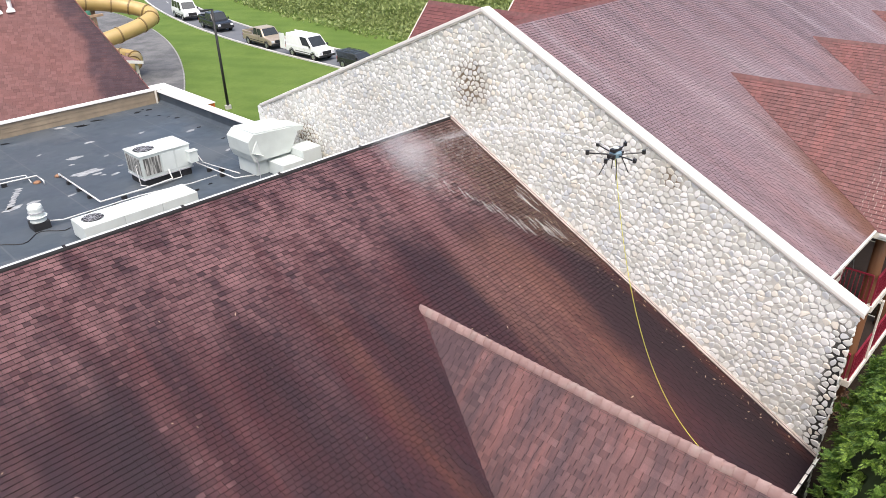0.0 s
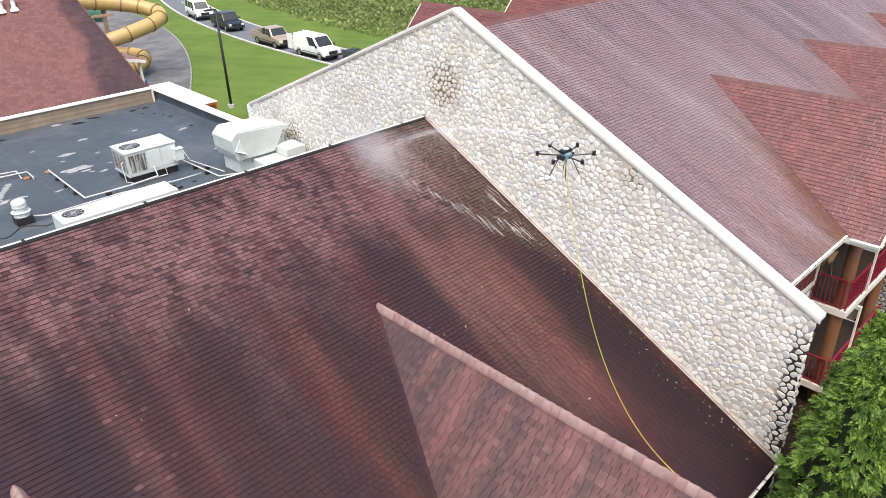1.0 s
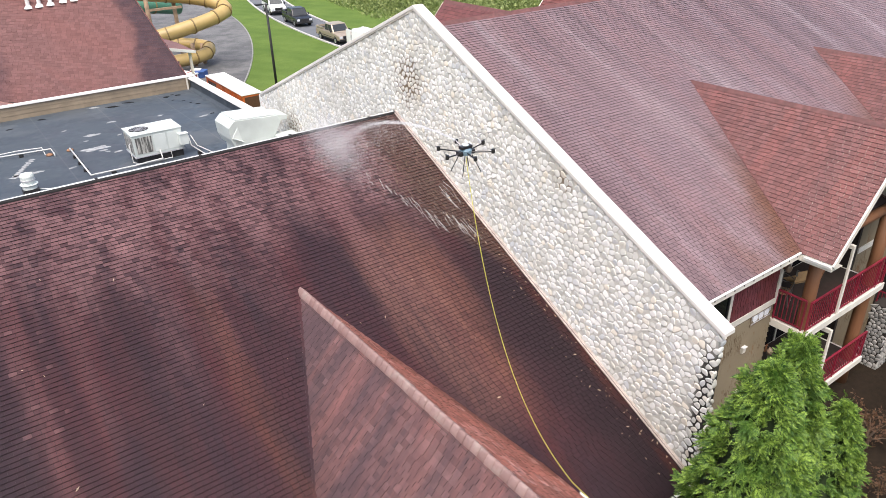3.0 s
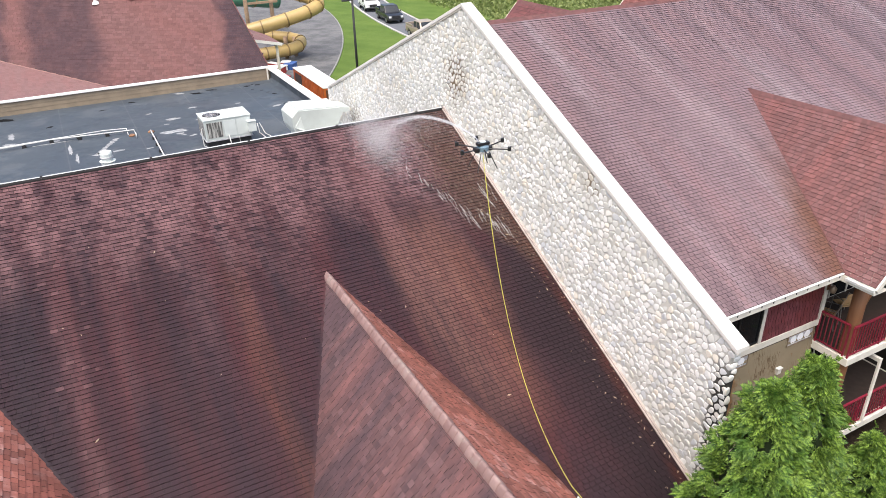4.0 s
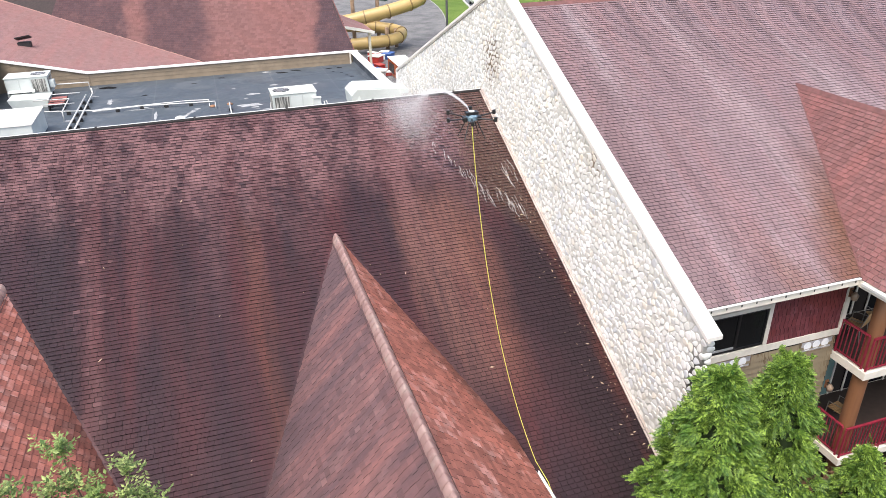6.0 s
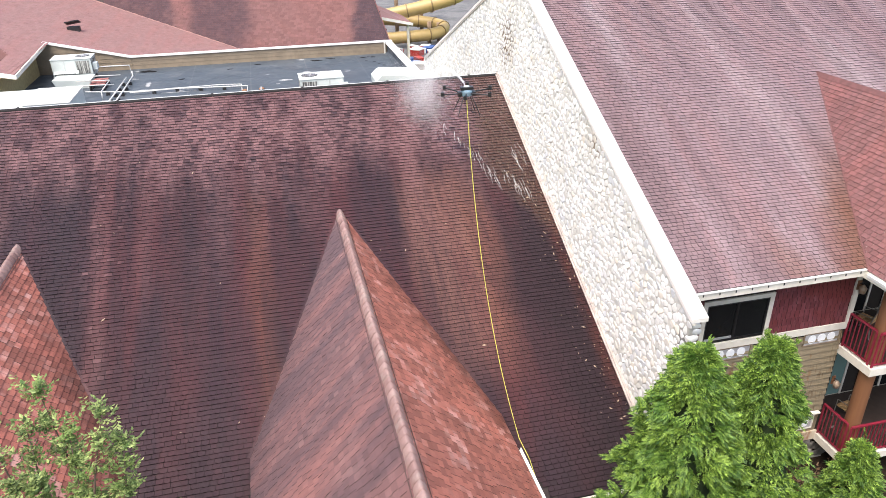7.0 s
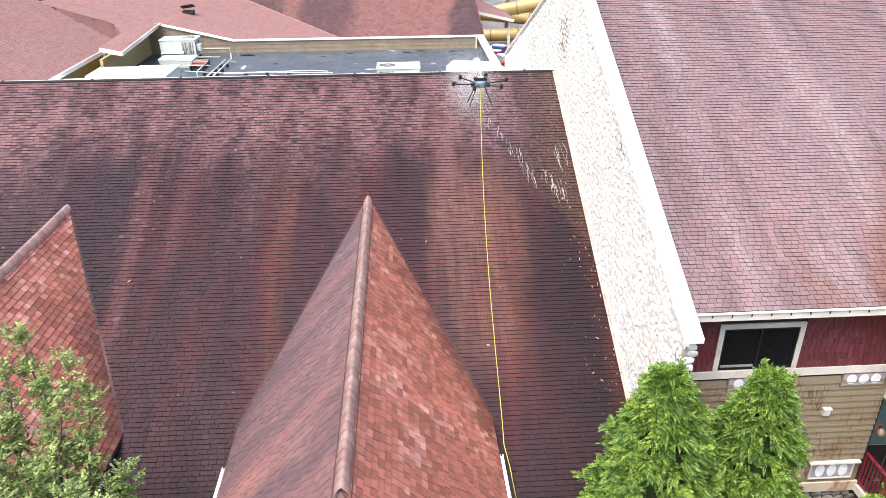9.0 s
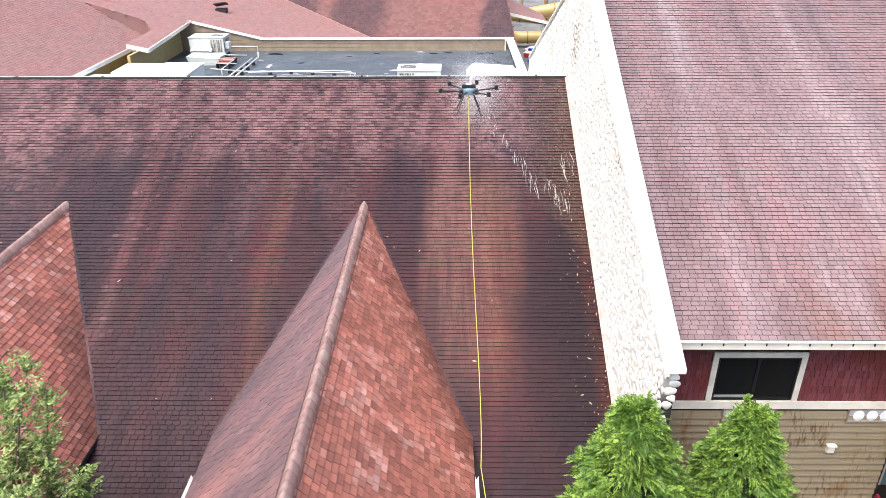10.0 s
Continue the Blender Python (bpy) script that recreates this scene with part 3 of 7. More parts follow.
ccol = cm.mix(cm.ramp(cm.noise(2.2, 4, 0.6), 0.5, 0.66, 0, 0.45), ccol, (0.24, 0.20, 0.18))
cm.colour(ccol).bump(cm.noise(60, 3), 0.4, 0.004)
cap_mesh.materials.append(cm.m)
cap_mesh.shade_smooth()


def dormer(parent, dx, dz, apex, slope, eave_z, front, hip, course, tab, mat, mat_each, main, hip_on=True, caps=True, own=None, seed=5, capmat=None, right=None):
    """A steep cross gable whose ridge runs towards -y; main gives the height of the roof it grows from."""
    half = (dz - eave_z) / slope
    inset = 0.3 if hip_on else 1.35
    droof = part("dormer_roof", Geo().prism([(dx - half - 0.02, front + inset, eave_z - 0.10), (dx + half + 0.02, front + inset, eave_z - 0.10), (dx, front + inset, dz - 0.10)], (0, apex - front - inset + 0.1, 0)), M_deck, parent, "steep red shingle dormer roof")
    if not hip_on:
        for sgn in (-1, 1):
            c = [(dx, front, dz), (dx, front + 1.6, dz), (dx + sgn * half, front + 1.6, eave_z), (dx + sgn * half, front, eave_z)]
            deck("verge_deck", c if sgn < 0 else c[::-1], 0.09, M_trim, droof)
    for sgn in (-1, 1):
        v = Vector((-sgn, 0, slope)).normalized()
        u = Vector((0, -sgn * -1, 0)) if sgn < 0 else Vector((0, 1, 0))
        u = Vector((0, -1, 0)) if sgn < 0 else Vector((0, 1, 0))
        y0 = apex + 0.3 if sgn < 0 else front
        o = Vector((dx + sgn * half, y0, eave_z))
        vlen = (dz - eave_z) / v.z
        ulen = apex + 0.3 - front
        lines = []
        if hip_on:
            run_y = hip - front
            # hip edge: from the ridge at y = hip down the slope towards the front
            f = (lambda w: apex + 0.3 - w) if sgn < 0 else (lambda w: w - front)
            drop = run_y * slope / v.z
            p1, p2 = (f(hip), vlen), (f(front), vlen - drop)
            a, b = p2[1] - p1[1], -(p2[0] - p1[0])
            c = a * p1[0] + b * p1[1]
            if a * f(apex) + b * vlen > c or a * f(apex) + b * 0 > c:
                a, b, c = -a, -b, -c
            lines = [(a, b, c)]
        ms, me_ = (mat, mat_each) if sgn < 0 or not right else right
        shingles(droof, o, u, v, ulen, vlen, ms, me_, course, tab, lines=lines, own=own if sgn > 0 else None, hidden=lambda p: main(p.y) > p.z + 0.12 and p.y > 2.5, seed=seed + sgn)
        # valley metal and eave
        run(droof, "valley_flashing", (dx + sgn * (dz - main(apex - 0.3)) / slope, apex - 0.3, main(apex - 0.3) + 0.012), (dx + sgn * half, _y_at(main, eave_z), eave_z + 0.012), 0.11 if hip_on else 0.07, 0.02, M_main if hip_on else M_capnext, up=(0, -0.4, 1))
        if hip_on:
            run(droof, "eave_edge", (dx + sgn * (half + 0.012), front, eave_z - 0.06), (dx + sgn * (half + 0.012), _y_at(main, eave_z) - 0.1, eave_z - 0.06), 0.03, 0.10, M_capdark)
        gutter(droof, (dx + sgn * (half + 0.03), front, eave_z - 0.03), (dx + sgn * (half + 0.03), _y_at(main, eave_z) - (1.2 if hip_on else 0.05), eave_z - 0.03), (sgn, 0, 0))
    if hip_on:
        hz = dz - slope * (hip - front)
        w = (hip - front)
        v = Vector((0, 1, slope)).normalized()
        vl = (dz - hz) / v.z
        shingles(droof, (dx - w, front, hz), (1, 0, 0), v, 2 * w, vl, mat, mat_each, course, tab, lines=[(-vl, w, 0.0), (vl, w, 2 * w * vl)], seed=seed + 9)
        deck("hip_end", [(dx - w, front, hz), (dx + w, front, hz), (dx, hip, dz)], 0.1, mat, droof)
        run(droof, "fascia", (dx - w, front - 0.01, hz - 0.1), (dx + w, front - 0.01, hz - 0.1), 0.04, 0.2, M_trim)
        for sgn in (-1, 1):
            run(droof, "fascia", (dx + sgn * half, front - 0.012, eave_z - 0.12), (dx + sgn * w, front - 0.012, hz - 0.12), 0.04, 0.2, M_trim, up=(0, -1, 0))
    n = int((apex - hip) / 0.215)
    for i in range(n):
        if caps:
            ob = new("ridge_cap", cap_mesh)
            ob.parent = droof
            ob.matrix_basis = pose(dx + random.uniform(-0.006, 0.006), hip + 0.215 * i, dz - 0.015, 0, 0, random.uniform(-2.0, 2.0))
    if caps:
        for sgn in (-1, 1):
            run(droof, "cap_edging", (dx + sgn * 0.150, hip, dz - 0.150 * slope + 0.026), (dx + sgn * 0.150, apex - 0.2, dz - 0.150 * slope + 0.026), 0.012, 0.012, M_capside, up=(sgn * slope, 0, 1))
    else:
        part("ridge_cap", Geo().prism([(dx - 0.09, front - 0.02, dz - 0.07), (dx, front - 0.02, dz + 0.055), (dx + 0.09, front - 0.02, dz - 0.07), (dx, front - 0.02, dz - 0.02)], (0, apex - front, 0)), capmat, droof, "brown ridge capping")
    return droof


def _y_at(main, z):
    """Where a roof reaches the height z."""
    lo, hi = -20.0, 40.0
    for _ in range(40):
        m = (lo + hi) / 2
        lo, hi = (m, hi) if main(m) < z else (lo, m)
    return lo


for i, (dx, dz, ay) in enumerate(DORM):
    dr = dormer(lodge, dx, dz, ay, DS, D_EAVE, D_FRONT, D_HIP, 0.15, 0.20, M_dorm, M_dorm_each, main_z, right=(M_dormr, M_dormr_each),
                own=(lambda p: 0.0 < p.y < 4.6 and p.z > 4.5) if i == 0 else (lambda p: 4.5 < p.y < 8 and p.z > 3.6), seed=20 + 7 * i)
    part("gable_wall", Geo().prism([(dx - HALF + 0.25, D_FRONT + 0.4, -0.3), (dx + HALF - 0.25, D_FRONT + 0.4, -0.3), (dx + HALF - 0.25, D_FRONT + 0.4, 3.7), (dx, D_FRONT + 0.4, 6.4), (dx - HALF + 0.25, D_FRONT + 0.4, 3.7)], (0, 0.2, 0)), tan, lodge)
    for sgn in (-1, 1):
        part("side_wall", Geo().box(dx + sgn * (HALF - 0.35) - 0.1, D_FRONT + 0.6, -0.3, dx + sgn * (HALF - 0.35) + 0.1, 2.75, 3.65), tan, lodge)


# ---- stone gable wall with its coping ----
WALL_F, WALL_B = 2.42, 27.45            # front and rear end
BACK_SL = (PEAK_Z - 7.48) / (WALL_B + 0.1 - PEAK_Y)
FRONT_SL = (PEAK_Z - 7.22) / (PEAK_Y - 2.28)


def cope_z(y):
    return PEAK_Z - (FRONT_SL * (PEAK_Y - y) if y < PEAK_Y else BACK_SL * (y - PEAK_Y))


gable = tagged(new("stone_wall"), "pale river-stone gable wall between the two roofs, blackened at its foot", "wall", kind="structure")
body = [(WALL_X, WALL_F, -0.3), (WALL_X, WALL_F, cope_z(WALL_F) - 0.12), (WALL_X, PEAK_Y, PEAK_Z - 0.12), (WALL_X, WALL_B, cope_z(WALL_B) - 0.12), (WALL_X, WALL_B, -0.3)]
core = part("wall_core", Geo().prism(body, (WALL_T - 0.06, 0, 0)), M_mortar, gable)


def cells(w, h, size, rng, relax=2):
    """Rounded outlines of packed stones over a w x h field."""
    nx_, ny_ = max(1, round(w / size)), max(1, round(h / (size * 0.88)))
    pts = []
    for j in range(ny_ + 2):
        for i in range(nx_ + 2):
            pts.append([(i - 0.5 + 0.5 * (j % 2) + rng.uniform(-0.42, 0.42)) * w / nx_, (j - 0.5 + rng.uniform(-0.34, 0.34)) * h / ny_])
    P = np.array(pts)
    out = []
    for k in range(len(P)):
        d = ((P - P[k]) ** 2).sum(1)
        near = np.argsort(d)[1:16]
        s = size * 1.6
        poly = [(P[k][0] - s, P[k][1] - s), (P[k][0] + s, P[k][1] - s), (P[k][0] + s, P[k][1] + s), (P[k][0] - s, P[k][1] + s)]
        for q in near:
            a, b = P[q] - P[k]
            c = (P[q] @ P[q] - P[k] @ P[k]) / 2
            poly = clip(poly, [(a, b, c)])
            if not poly:
                break
        if poly:
            out.append(poly)
    return out


def stone_face(parent, to3, inside, w, h, size, seed, own=None, limit=300, depth=(0.006, 0.016), gap=0.0045, mat=None, joint=None):
    """Domed stones on a plane; to3 maps (a, b, out) to a place. Those in own are objects of their own."""
    rng = random.Random(seed)
    joined = Geo()
    count = 0
    for poly in cells(w, h, size, rng):
        cx, cy = sum(p[0] for p in poly) / len(poly), sum(p[1] for p in poly) / len(poly)
        if not inside(cx, cy):
            continue
        # round the corners: three points at each corner blend, then shrink for the joint
        rnd = []
        n = len(poly)
        for i in range(n):
            p, q = poly[i], poly[(i + 1) % n]
            for s in (0.24, 0.76):
                rnd.append((p[0] + s * (q[0] - p[0]), p[1] + s * (q[1] - p[1])))
        rad = sum(math.dist(p, (cx, cy)) for p in rnd) / len(rnd)
        if rad < 0.03:
            continue
        kf = max(0.6, 1 - (joint(cx, cy) if joint else gap) * rng.uniform(0.7, 1.7) / rad)
        hgt = min(rng.uniform(*depth), rad * 0.7)
        tilt = (rng.uniform(-0.15, 0.15), rng.uniform(-0.15, 0.15))
        pts, k = [], len(rnd)
        for sc, hh in ((1.0, -0.01), (0.92, 0.52), (0.66, 0.88)):
            for p in rnd:
                a, b = (p[0] - cx) * kf * sc, (p[1] - cy) * kf * sc
                pts.append((cx + a, cy + b, hgt * hh + (a * tilt[0] + b * tilt[1]) * (hh > 0)))
        pts.append((cx, cy, hgt))
        faces = []
        for r in range(2):
            for i in range(k):
                j = (i + 1) % k
                faces.append((r * k + i, r * k + j, (r + 1) * k + j, (r + 1) * k + i))
        faces += [(2 * k + i, 2 * k + (i + 1) % k, 3 * k) for i in range(k)]
        three = [to3(*p) for p in pts]
        if own and own(cx, cy) and count < limit:
            count += 1
            part("stone", Geo().poly(three, faces), M_stone_each, parent, smooth=True)
        else:
            joined.poly(three, faces)
    if joined.v:
        tagged(part("stonework", joined, mat or M_stone, parent, smooth=True), kind="stuff")


# west face; b is the height, a runs from the rear end to the front end so that the stones face outwards
stone_face(gable, lambda a, b, o: (WALL_X - o, WALL_B - a, b), lambda a, b: 0 < WALL_B - a - WALL_F + 0.02 and b < cope_z(WALL_B - a) - 0.17 and b > min(main_z(WALL_B - a), 2 * RIDGE_Z - main_z(WALL_B - a)) - 0.25,
           WALL_B - WALL_F, 12.9, 0.195, 11, joint=lambda a, b: 0.013 if WALL_B - a < 2.75 and b < 7.1 else 0.009 if math.hypot(WALL_B - a - 14.75, b - 10.4) < 1.25 or math.hypot(WALL_B - a - 24.1, b - 6.6) < 1.3 else 0.0035, own=lambda a, b: WALL_B - a < 7.2)
# front end, set towards the yard
stone_face(gable, lambda a, b, o: (WALL_X + a, WALL_F - o, b), lambda a, b: 0.03 <= a <= WALL_T - 0.05 and b < cope_z(WALL_F) - 0.17 and b > 0.1, WALL_T - 0.06, 7.2, 0.19, 13, depth=(0.018, 0.034), gap=0.012)


def coping(a, b, name="coping_cap"):
    """One run of coping stones with a drip edge, in lengths."""
    a, b = Vector(a), Vector(b)
    n = max(1, round((b - a).length / 3.0))
    d = (b - a) / n
    for i in range(n):
        p = a + d * i
        q = p + d * 0.9985
        pr = [(-0.065, -0.10), (-0.065, 0.0), (-0.05, 0.012), (WALL_T + 0.0, 0.012), (WALL_T + 0.03, 0.0), (WALL_T + 0.03, -0.10)]
        part(name, Geo().prism([p + Vector((x_, 0, z_)) for x_, z_ in pr], q - p), M_coping, gable, "cream-white wall coping", bevel=0.008)
        pr = [(-0.040, -0.15), (-0.040, -0.102), (0.03, -0.102), (0.03, -0.15)]
        part("coping_drip", Geo().prism([p + Vector((x_, 0, z_)) for x_, z_ in pr], q - p), M_trim, gable)


coping((WALL_X, 2.26, cope_z(2.26)), (WALL_X, PEAK_Y, PEAK_Z))
coping((WALL_X, PEAK_Y, PEAK_Z), (WALL_X, WALL_B + 0.12, cope_z(WALL_B + 0.12)))
# step flashing along the foot of the wall
n = 9
for i in range(n):
    ya, yb = EAVE_Y + (RIDGE_Y - EAVE_Y) * i / n, EAVE_Y + (RIDGE_Y - EAVE_Y) * (i + 1) / n - 0.012
    g = Geo().prism([(WALL_X - 0.075, ya, main_z(ya) + 0.01), (WALL_X - 0.075, yb, main_z(yb) + 0.01), (WALL_X - 0.075, yb, main_z(yb) + 0.09), (WALL_X - 0.075, ya, main_z(ya) + 0.09)], (0.07, 0, 0))
    part("flashing", g, M_flash, gable, "tan painted flashing")
    run(gable, "flashing_foot", (WALL_X - 0.10, ya, main_z(ya) + 0.045), (WALL_X - 0.10, yb, main_z(yb) + 0.045), 0.05, 0.018, M_flash, up=(0, -SL, 1))


# ---- neighbouring building: roof and dormers ----
lodge2 = thing("hotel_wing", "hotel wing with pink-red shingle roof and tan siding", "building")
NX0, NX1 = WALL_X + WALL_T + 0.01, 62.0
next_roof = deck("roof", [(NX0, NEXT_Y, NEXT_Z), (NX1, NEXT_Y, NEXT_Z), (NX1, NEXT_RIDGE, next_z(NEXT_RIDGE)), (NX0, NEXT_RIDGE, next_z(NEXT_RIDGE))], 0.16, M_deck, lodge2, "pink-red asphalt shingle slope with grey streaks")
ND = [25.14 + 7.82 * i for i in range(4)]
ND_Z, ND_APEX, ND_S, ND_EAVE, ND_FRONT = 10.05, 9.75, 1.115, 6.92, 2.62
shingles(next_roof, (NX0, NEXT_Y, NEXT_Z), (1, 0, 0), vs, NX1 - NX0, (NEXT_RIDGE - NEXT_Y) / vs.y, M_next, M_next_each, course=0.112, tab=0.165, thick=0.016,
         own=lambda p: 17.6 < p.x < 20.5 and p.y < 5.8, hidden=lambda p: any(ND_Z - ND_S * abs(p.x - dx) > p.z + 0.25 for dx in ND), seed=31)
deck("back_roof", [(NX1, NEXT_RIDGE, next_z(NEXT_RIDGE)), (NX0, NEXT_RIDGE, next_z(NEXT_RIDGE)), (NX0, 25.0, 7.0), (NX1, 25.0, 7.0)][::-1], 0.16, M_far, lodge2)
part("ridge_cap", Geo().prism([(NX0, NEXT_RIDGE - 0.11, next_z(NEXT_RIDGE) - 0.045), (NX0, NEXT_RIDGE, next_z(NEXT_RIDGE) + 0.07), (NX0, NEXT_RIDGE + 0.11, next_z(NEXT_RIDGE) - 0.07)], (NX1 - NX0, 0, 0)), M_capnext, lodge2, "brown ridge capping")
for i, dx in enumerate(ND):
    dormer(lodge2, dx, ND_Z, ND_APEX, ND_S, ND_EAVE, ND_FRONT, ND_FRONT, 0.125, 0.20, M_nextd, M_next_each, next_z, hip_on=False, caps=False, seed=60 + 5 * i, capmat=M_capnext)
# rear cross gables of the wing, seen over its ridge
for dx in (28.3, 36.4):
    for sgn in (-1, 1):
        c = [(dx, 15.0, 10.45), (dx, 28.0, 10.45), (dx + sgn * 2.8, 28.0, 7.4), (dx + sgn * 2.8, 15.0, 7.4)]
        rg = deck("rear_gable_roof", c if sgn < 0 else c[::-1], 0.12, M_deck, lodge2, "dark red rear gable roof")
        vv = Vector((-sgn, 0, 3.05 / 2.8)).normalized()
        shingles(rg, (dx + sgn * 2.8, 28.0 if sgn < 0 else 15.0, 7.4), (0, -1, 0) if sgn < 0 else (0, 1, 0), vv, 13.0, 4.14, M_reardark, M_reardark, course=0.2, tab=0.32, seed=int(dx) + sgn)
        run(lodge2, "rear_fascia", (dx, 28.02, 10.35), (dx + sgn * 2.8, 28.02, 7.3), 0.04, 0.22, M_trim, up=(0, 1, 0))
    part("rear_ridge_cap", Geo().prism([(dx - 0.14, 15, 10.32), (dx, 15, 10.50), (dx + 0.14, 15, 10.32)], (0, 13, 0)), M_capnext, lodge2)
    part("rear_gable_wall", Geo().prism([(dx - 2.5, 27.4, 0.5), (dx + 2.5, 27.4, 0.5), (dx + 2.5, 27.4, 7.6), (dx, 27.4, 10.2), (dx - 2.5, 27.4, 7.6)], (0, 0.2, 0)), tan, lodge2)

# ---- hotel wing: walls, window, balconies ----
sm = Mat("tan_lap_siding", 0.7)
scol = sm.mix(sm.noise(1.3, 5), (0.175, 0.140, 0.088), (0.26, 0.212, 0.140))
rustn = sm.math("MULTIPLY", sm.ramp(sm.noise(1.0, 6, 0.65, sm.stretch(2.2, 1, 0.8)), 0.56, 0.68), 0.7)
scol = sm.mix(rustn, scol, (0.17, 0.07, 0.014))
drip = sm.math("MULTIPLY", sm.ramp(sm.noise(1, 4, 0.6, sm.stretch(16, 1, 3.5)), 0.50, 0.60), sm.ramp(sm.noise(0.9, 4, 0.6), 0.44, 0.60))
scol = sm.mix(sm.math("MULTIPLY", drip, 0.85), scol, (0.085, 0.045, 0.014))
sm.colour(scol).bump(sm.noise(1, 5, 0.6, sm.stretch(8, 8, 60)), 0.3, 0.004)
M_siding = sm
shm = Mat("red_shake", 0.65)
shr = shm.island()
shc = shm.mix(shr, (0.105, 0.020, 0.026), (0.165, 0.040, 0.048))
shc = shm.mix(shm.math("MULTIPLY", shm.ramp(shm.noise(1, 5, 0.7, shm.stretch(12, 12, 2.0)), 0.5, 0.7), 0.6), shc, (0.23, 0.095, 0.105))
shc = shm.mix(shm.math("MULTIPLY", shm.ramp(shm.noise(0.9, 3), 0.5, 0.65), 0.6), shc, (0.15, 0.022, 0.018))
shm.colour(shc).bump(shm.noise(1, 4, 0.6, shm.stretch(50, 50, 4)), 0.5, 0.004)
M_shake = shm
M_red = plain("red_rail_paint", (0.24, 0.018, 0.04), 0.4, var=0.2)
lg = Mat("log_wood", 0.6)
lg.colour(lg.mix(lg.noise(1, 6, 0.6, lg.stretch(9, 9, 0.7)), (0.13, 0.055, 0.026), (0.25, 0.115, 0.052))).bump(lg.noise(1, 5, 0.6, lg.stretch(16, 16, 0.8)), 0.4, 0.01)
M_log = lg
gl = Mat("dark_window_glass", 0.05, 0.0, 0.3)
gl.colour(gl.mix(gl.noise(0.7, 2), (0.006, 0.007, 0.008), (0.016, 0.017, 0.018)))
M_glass = gl
M_frame = plain("black_window_frame", (0.014, 0.014, 0.016), 0.4)
M_teal = plain("teal_curtained_glass", (0.16, 0.27, 0.25), 0.12, var=0.15, scale=0.8, bump=0.0)
# near-black wall and decking colours that carry the gloom of the balcony recesses
M_dark = plain("near_black_brown", (0.024, 0.018, 0.014), 0.85)
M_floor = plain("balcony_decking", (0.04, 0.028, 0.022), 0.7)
WY = 4.27

part("wall", Geo().box(NX0, WY + 0.02, -0.2, 23.0, WY + 0.3, 6.85), M_dark, lodge2)
part("back_wall", Geo().box(NX0, 24.2, -0.2, NX1, 24.4, 7.2), tan, lodge2)
part("end_wall", Geo().box(NX1 - 0.3, WY, -0.2, NX1, 24.3, 7.0), tan, lodge2)
rt = Mat("rust_stained_cream_trim", 0.6)
rc = rt.mix(rt.noise(2.5, 5), (0.46, 0.40, 0.30), (0.60, 0.54, 0.43))
rc = rt.mix(rt.ramp(rt.noise(1, 5, 0.65, rt.stretch(1.6, 1, 0.6)), 0.54, 0.66, 0, 0.85), rc, (0.30, 0.10, 0.025))
rt.colour(rc)
M_rusttrim = rt
M_basestone = plain("grey_base_stone", (0.20, 0.19, 0.17), 0.85, var=0.5, scale=3)
# lap siding, board by board, round the lower grille
board_h = 0.185
for i in range(int((4.70 - 1.30) / board_h)):
    z0 = 1.30 + board_h * i
    cuts = [(NX0, 22.92)]
    if z0 < 2.02:
        cuts = [(NX0, 21.50)]
    for xa, xb in cuts:
        g = Geo().prism([(xa, WY, z0), (xa, WY - 0.052, z0), (xa, WY - 0.006, z0 + board_h + 0.01), (xa, WY, z0 + board_h + 0.01)], (xb - xa, 0, 0))
        part("siding_board", g, M_siding, lodge2, "rust-stained tan siding board")
part("siding_panel", Geo().box(21.50, WY - 0.004, 1.28, 22.92, WY + 0.018, 2.05), M_siding, lodge2)
part("belt_trim", Geo().box(NX0, WY - 0.05, 4.715, 22.98, WY + 0.01, 4.925), M_trim, lodge2, "cream belt trim", bevel=0.006)
part("base_trim", Geo().box(NX0, WY - 0.05, 0.97, 22.98, WY + 0.01, 1.28), M_rusttrim, lodge2, "cream base trim with rust stains", bevel=0.006)
part("corner_trim", Geo().box(22.90, WY - 0.06, 4.927, 23.04, WY + 0.1, 6.86), M_trim, lodge2, "cream corner board")
stone_face(lodge2, lambda a, b, o: (NX0 + a, WY + 0.015 - o, b - 0.2), lambda a, b: b < 1.12, 23.0 - NX0, 1.17, 0.26, 41, mat=M_basestone, depth=(0.02, 0.05))
for xa, xb in ((NX0, 18.58), (20.56, 22.895)):
    shk = part("shake_backing", Geo().box(xa, WY - 0.012, 4.927, xb, WY + 0.018, 6.80), M_dark, lodge2)
    shingles(shk, (xa, WY - 0.013, 4.93), (1, 0, 0), (0, 0, 1), xb - xa, 1.86, M_shake, M_shake, course=0.20, tab=0.13, thick=0.014, seed=int(xa), name="shake")


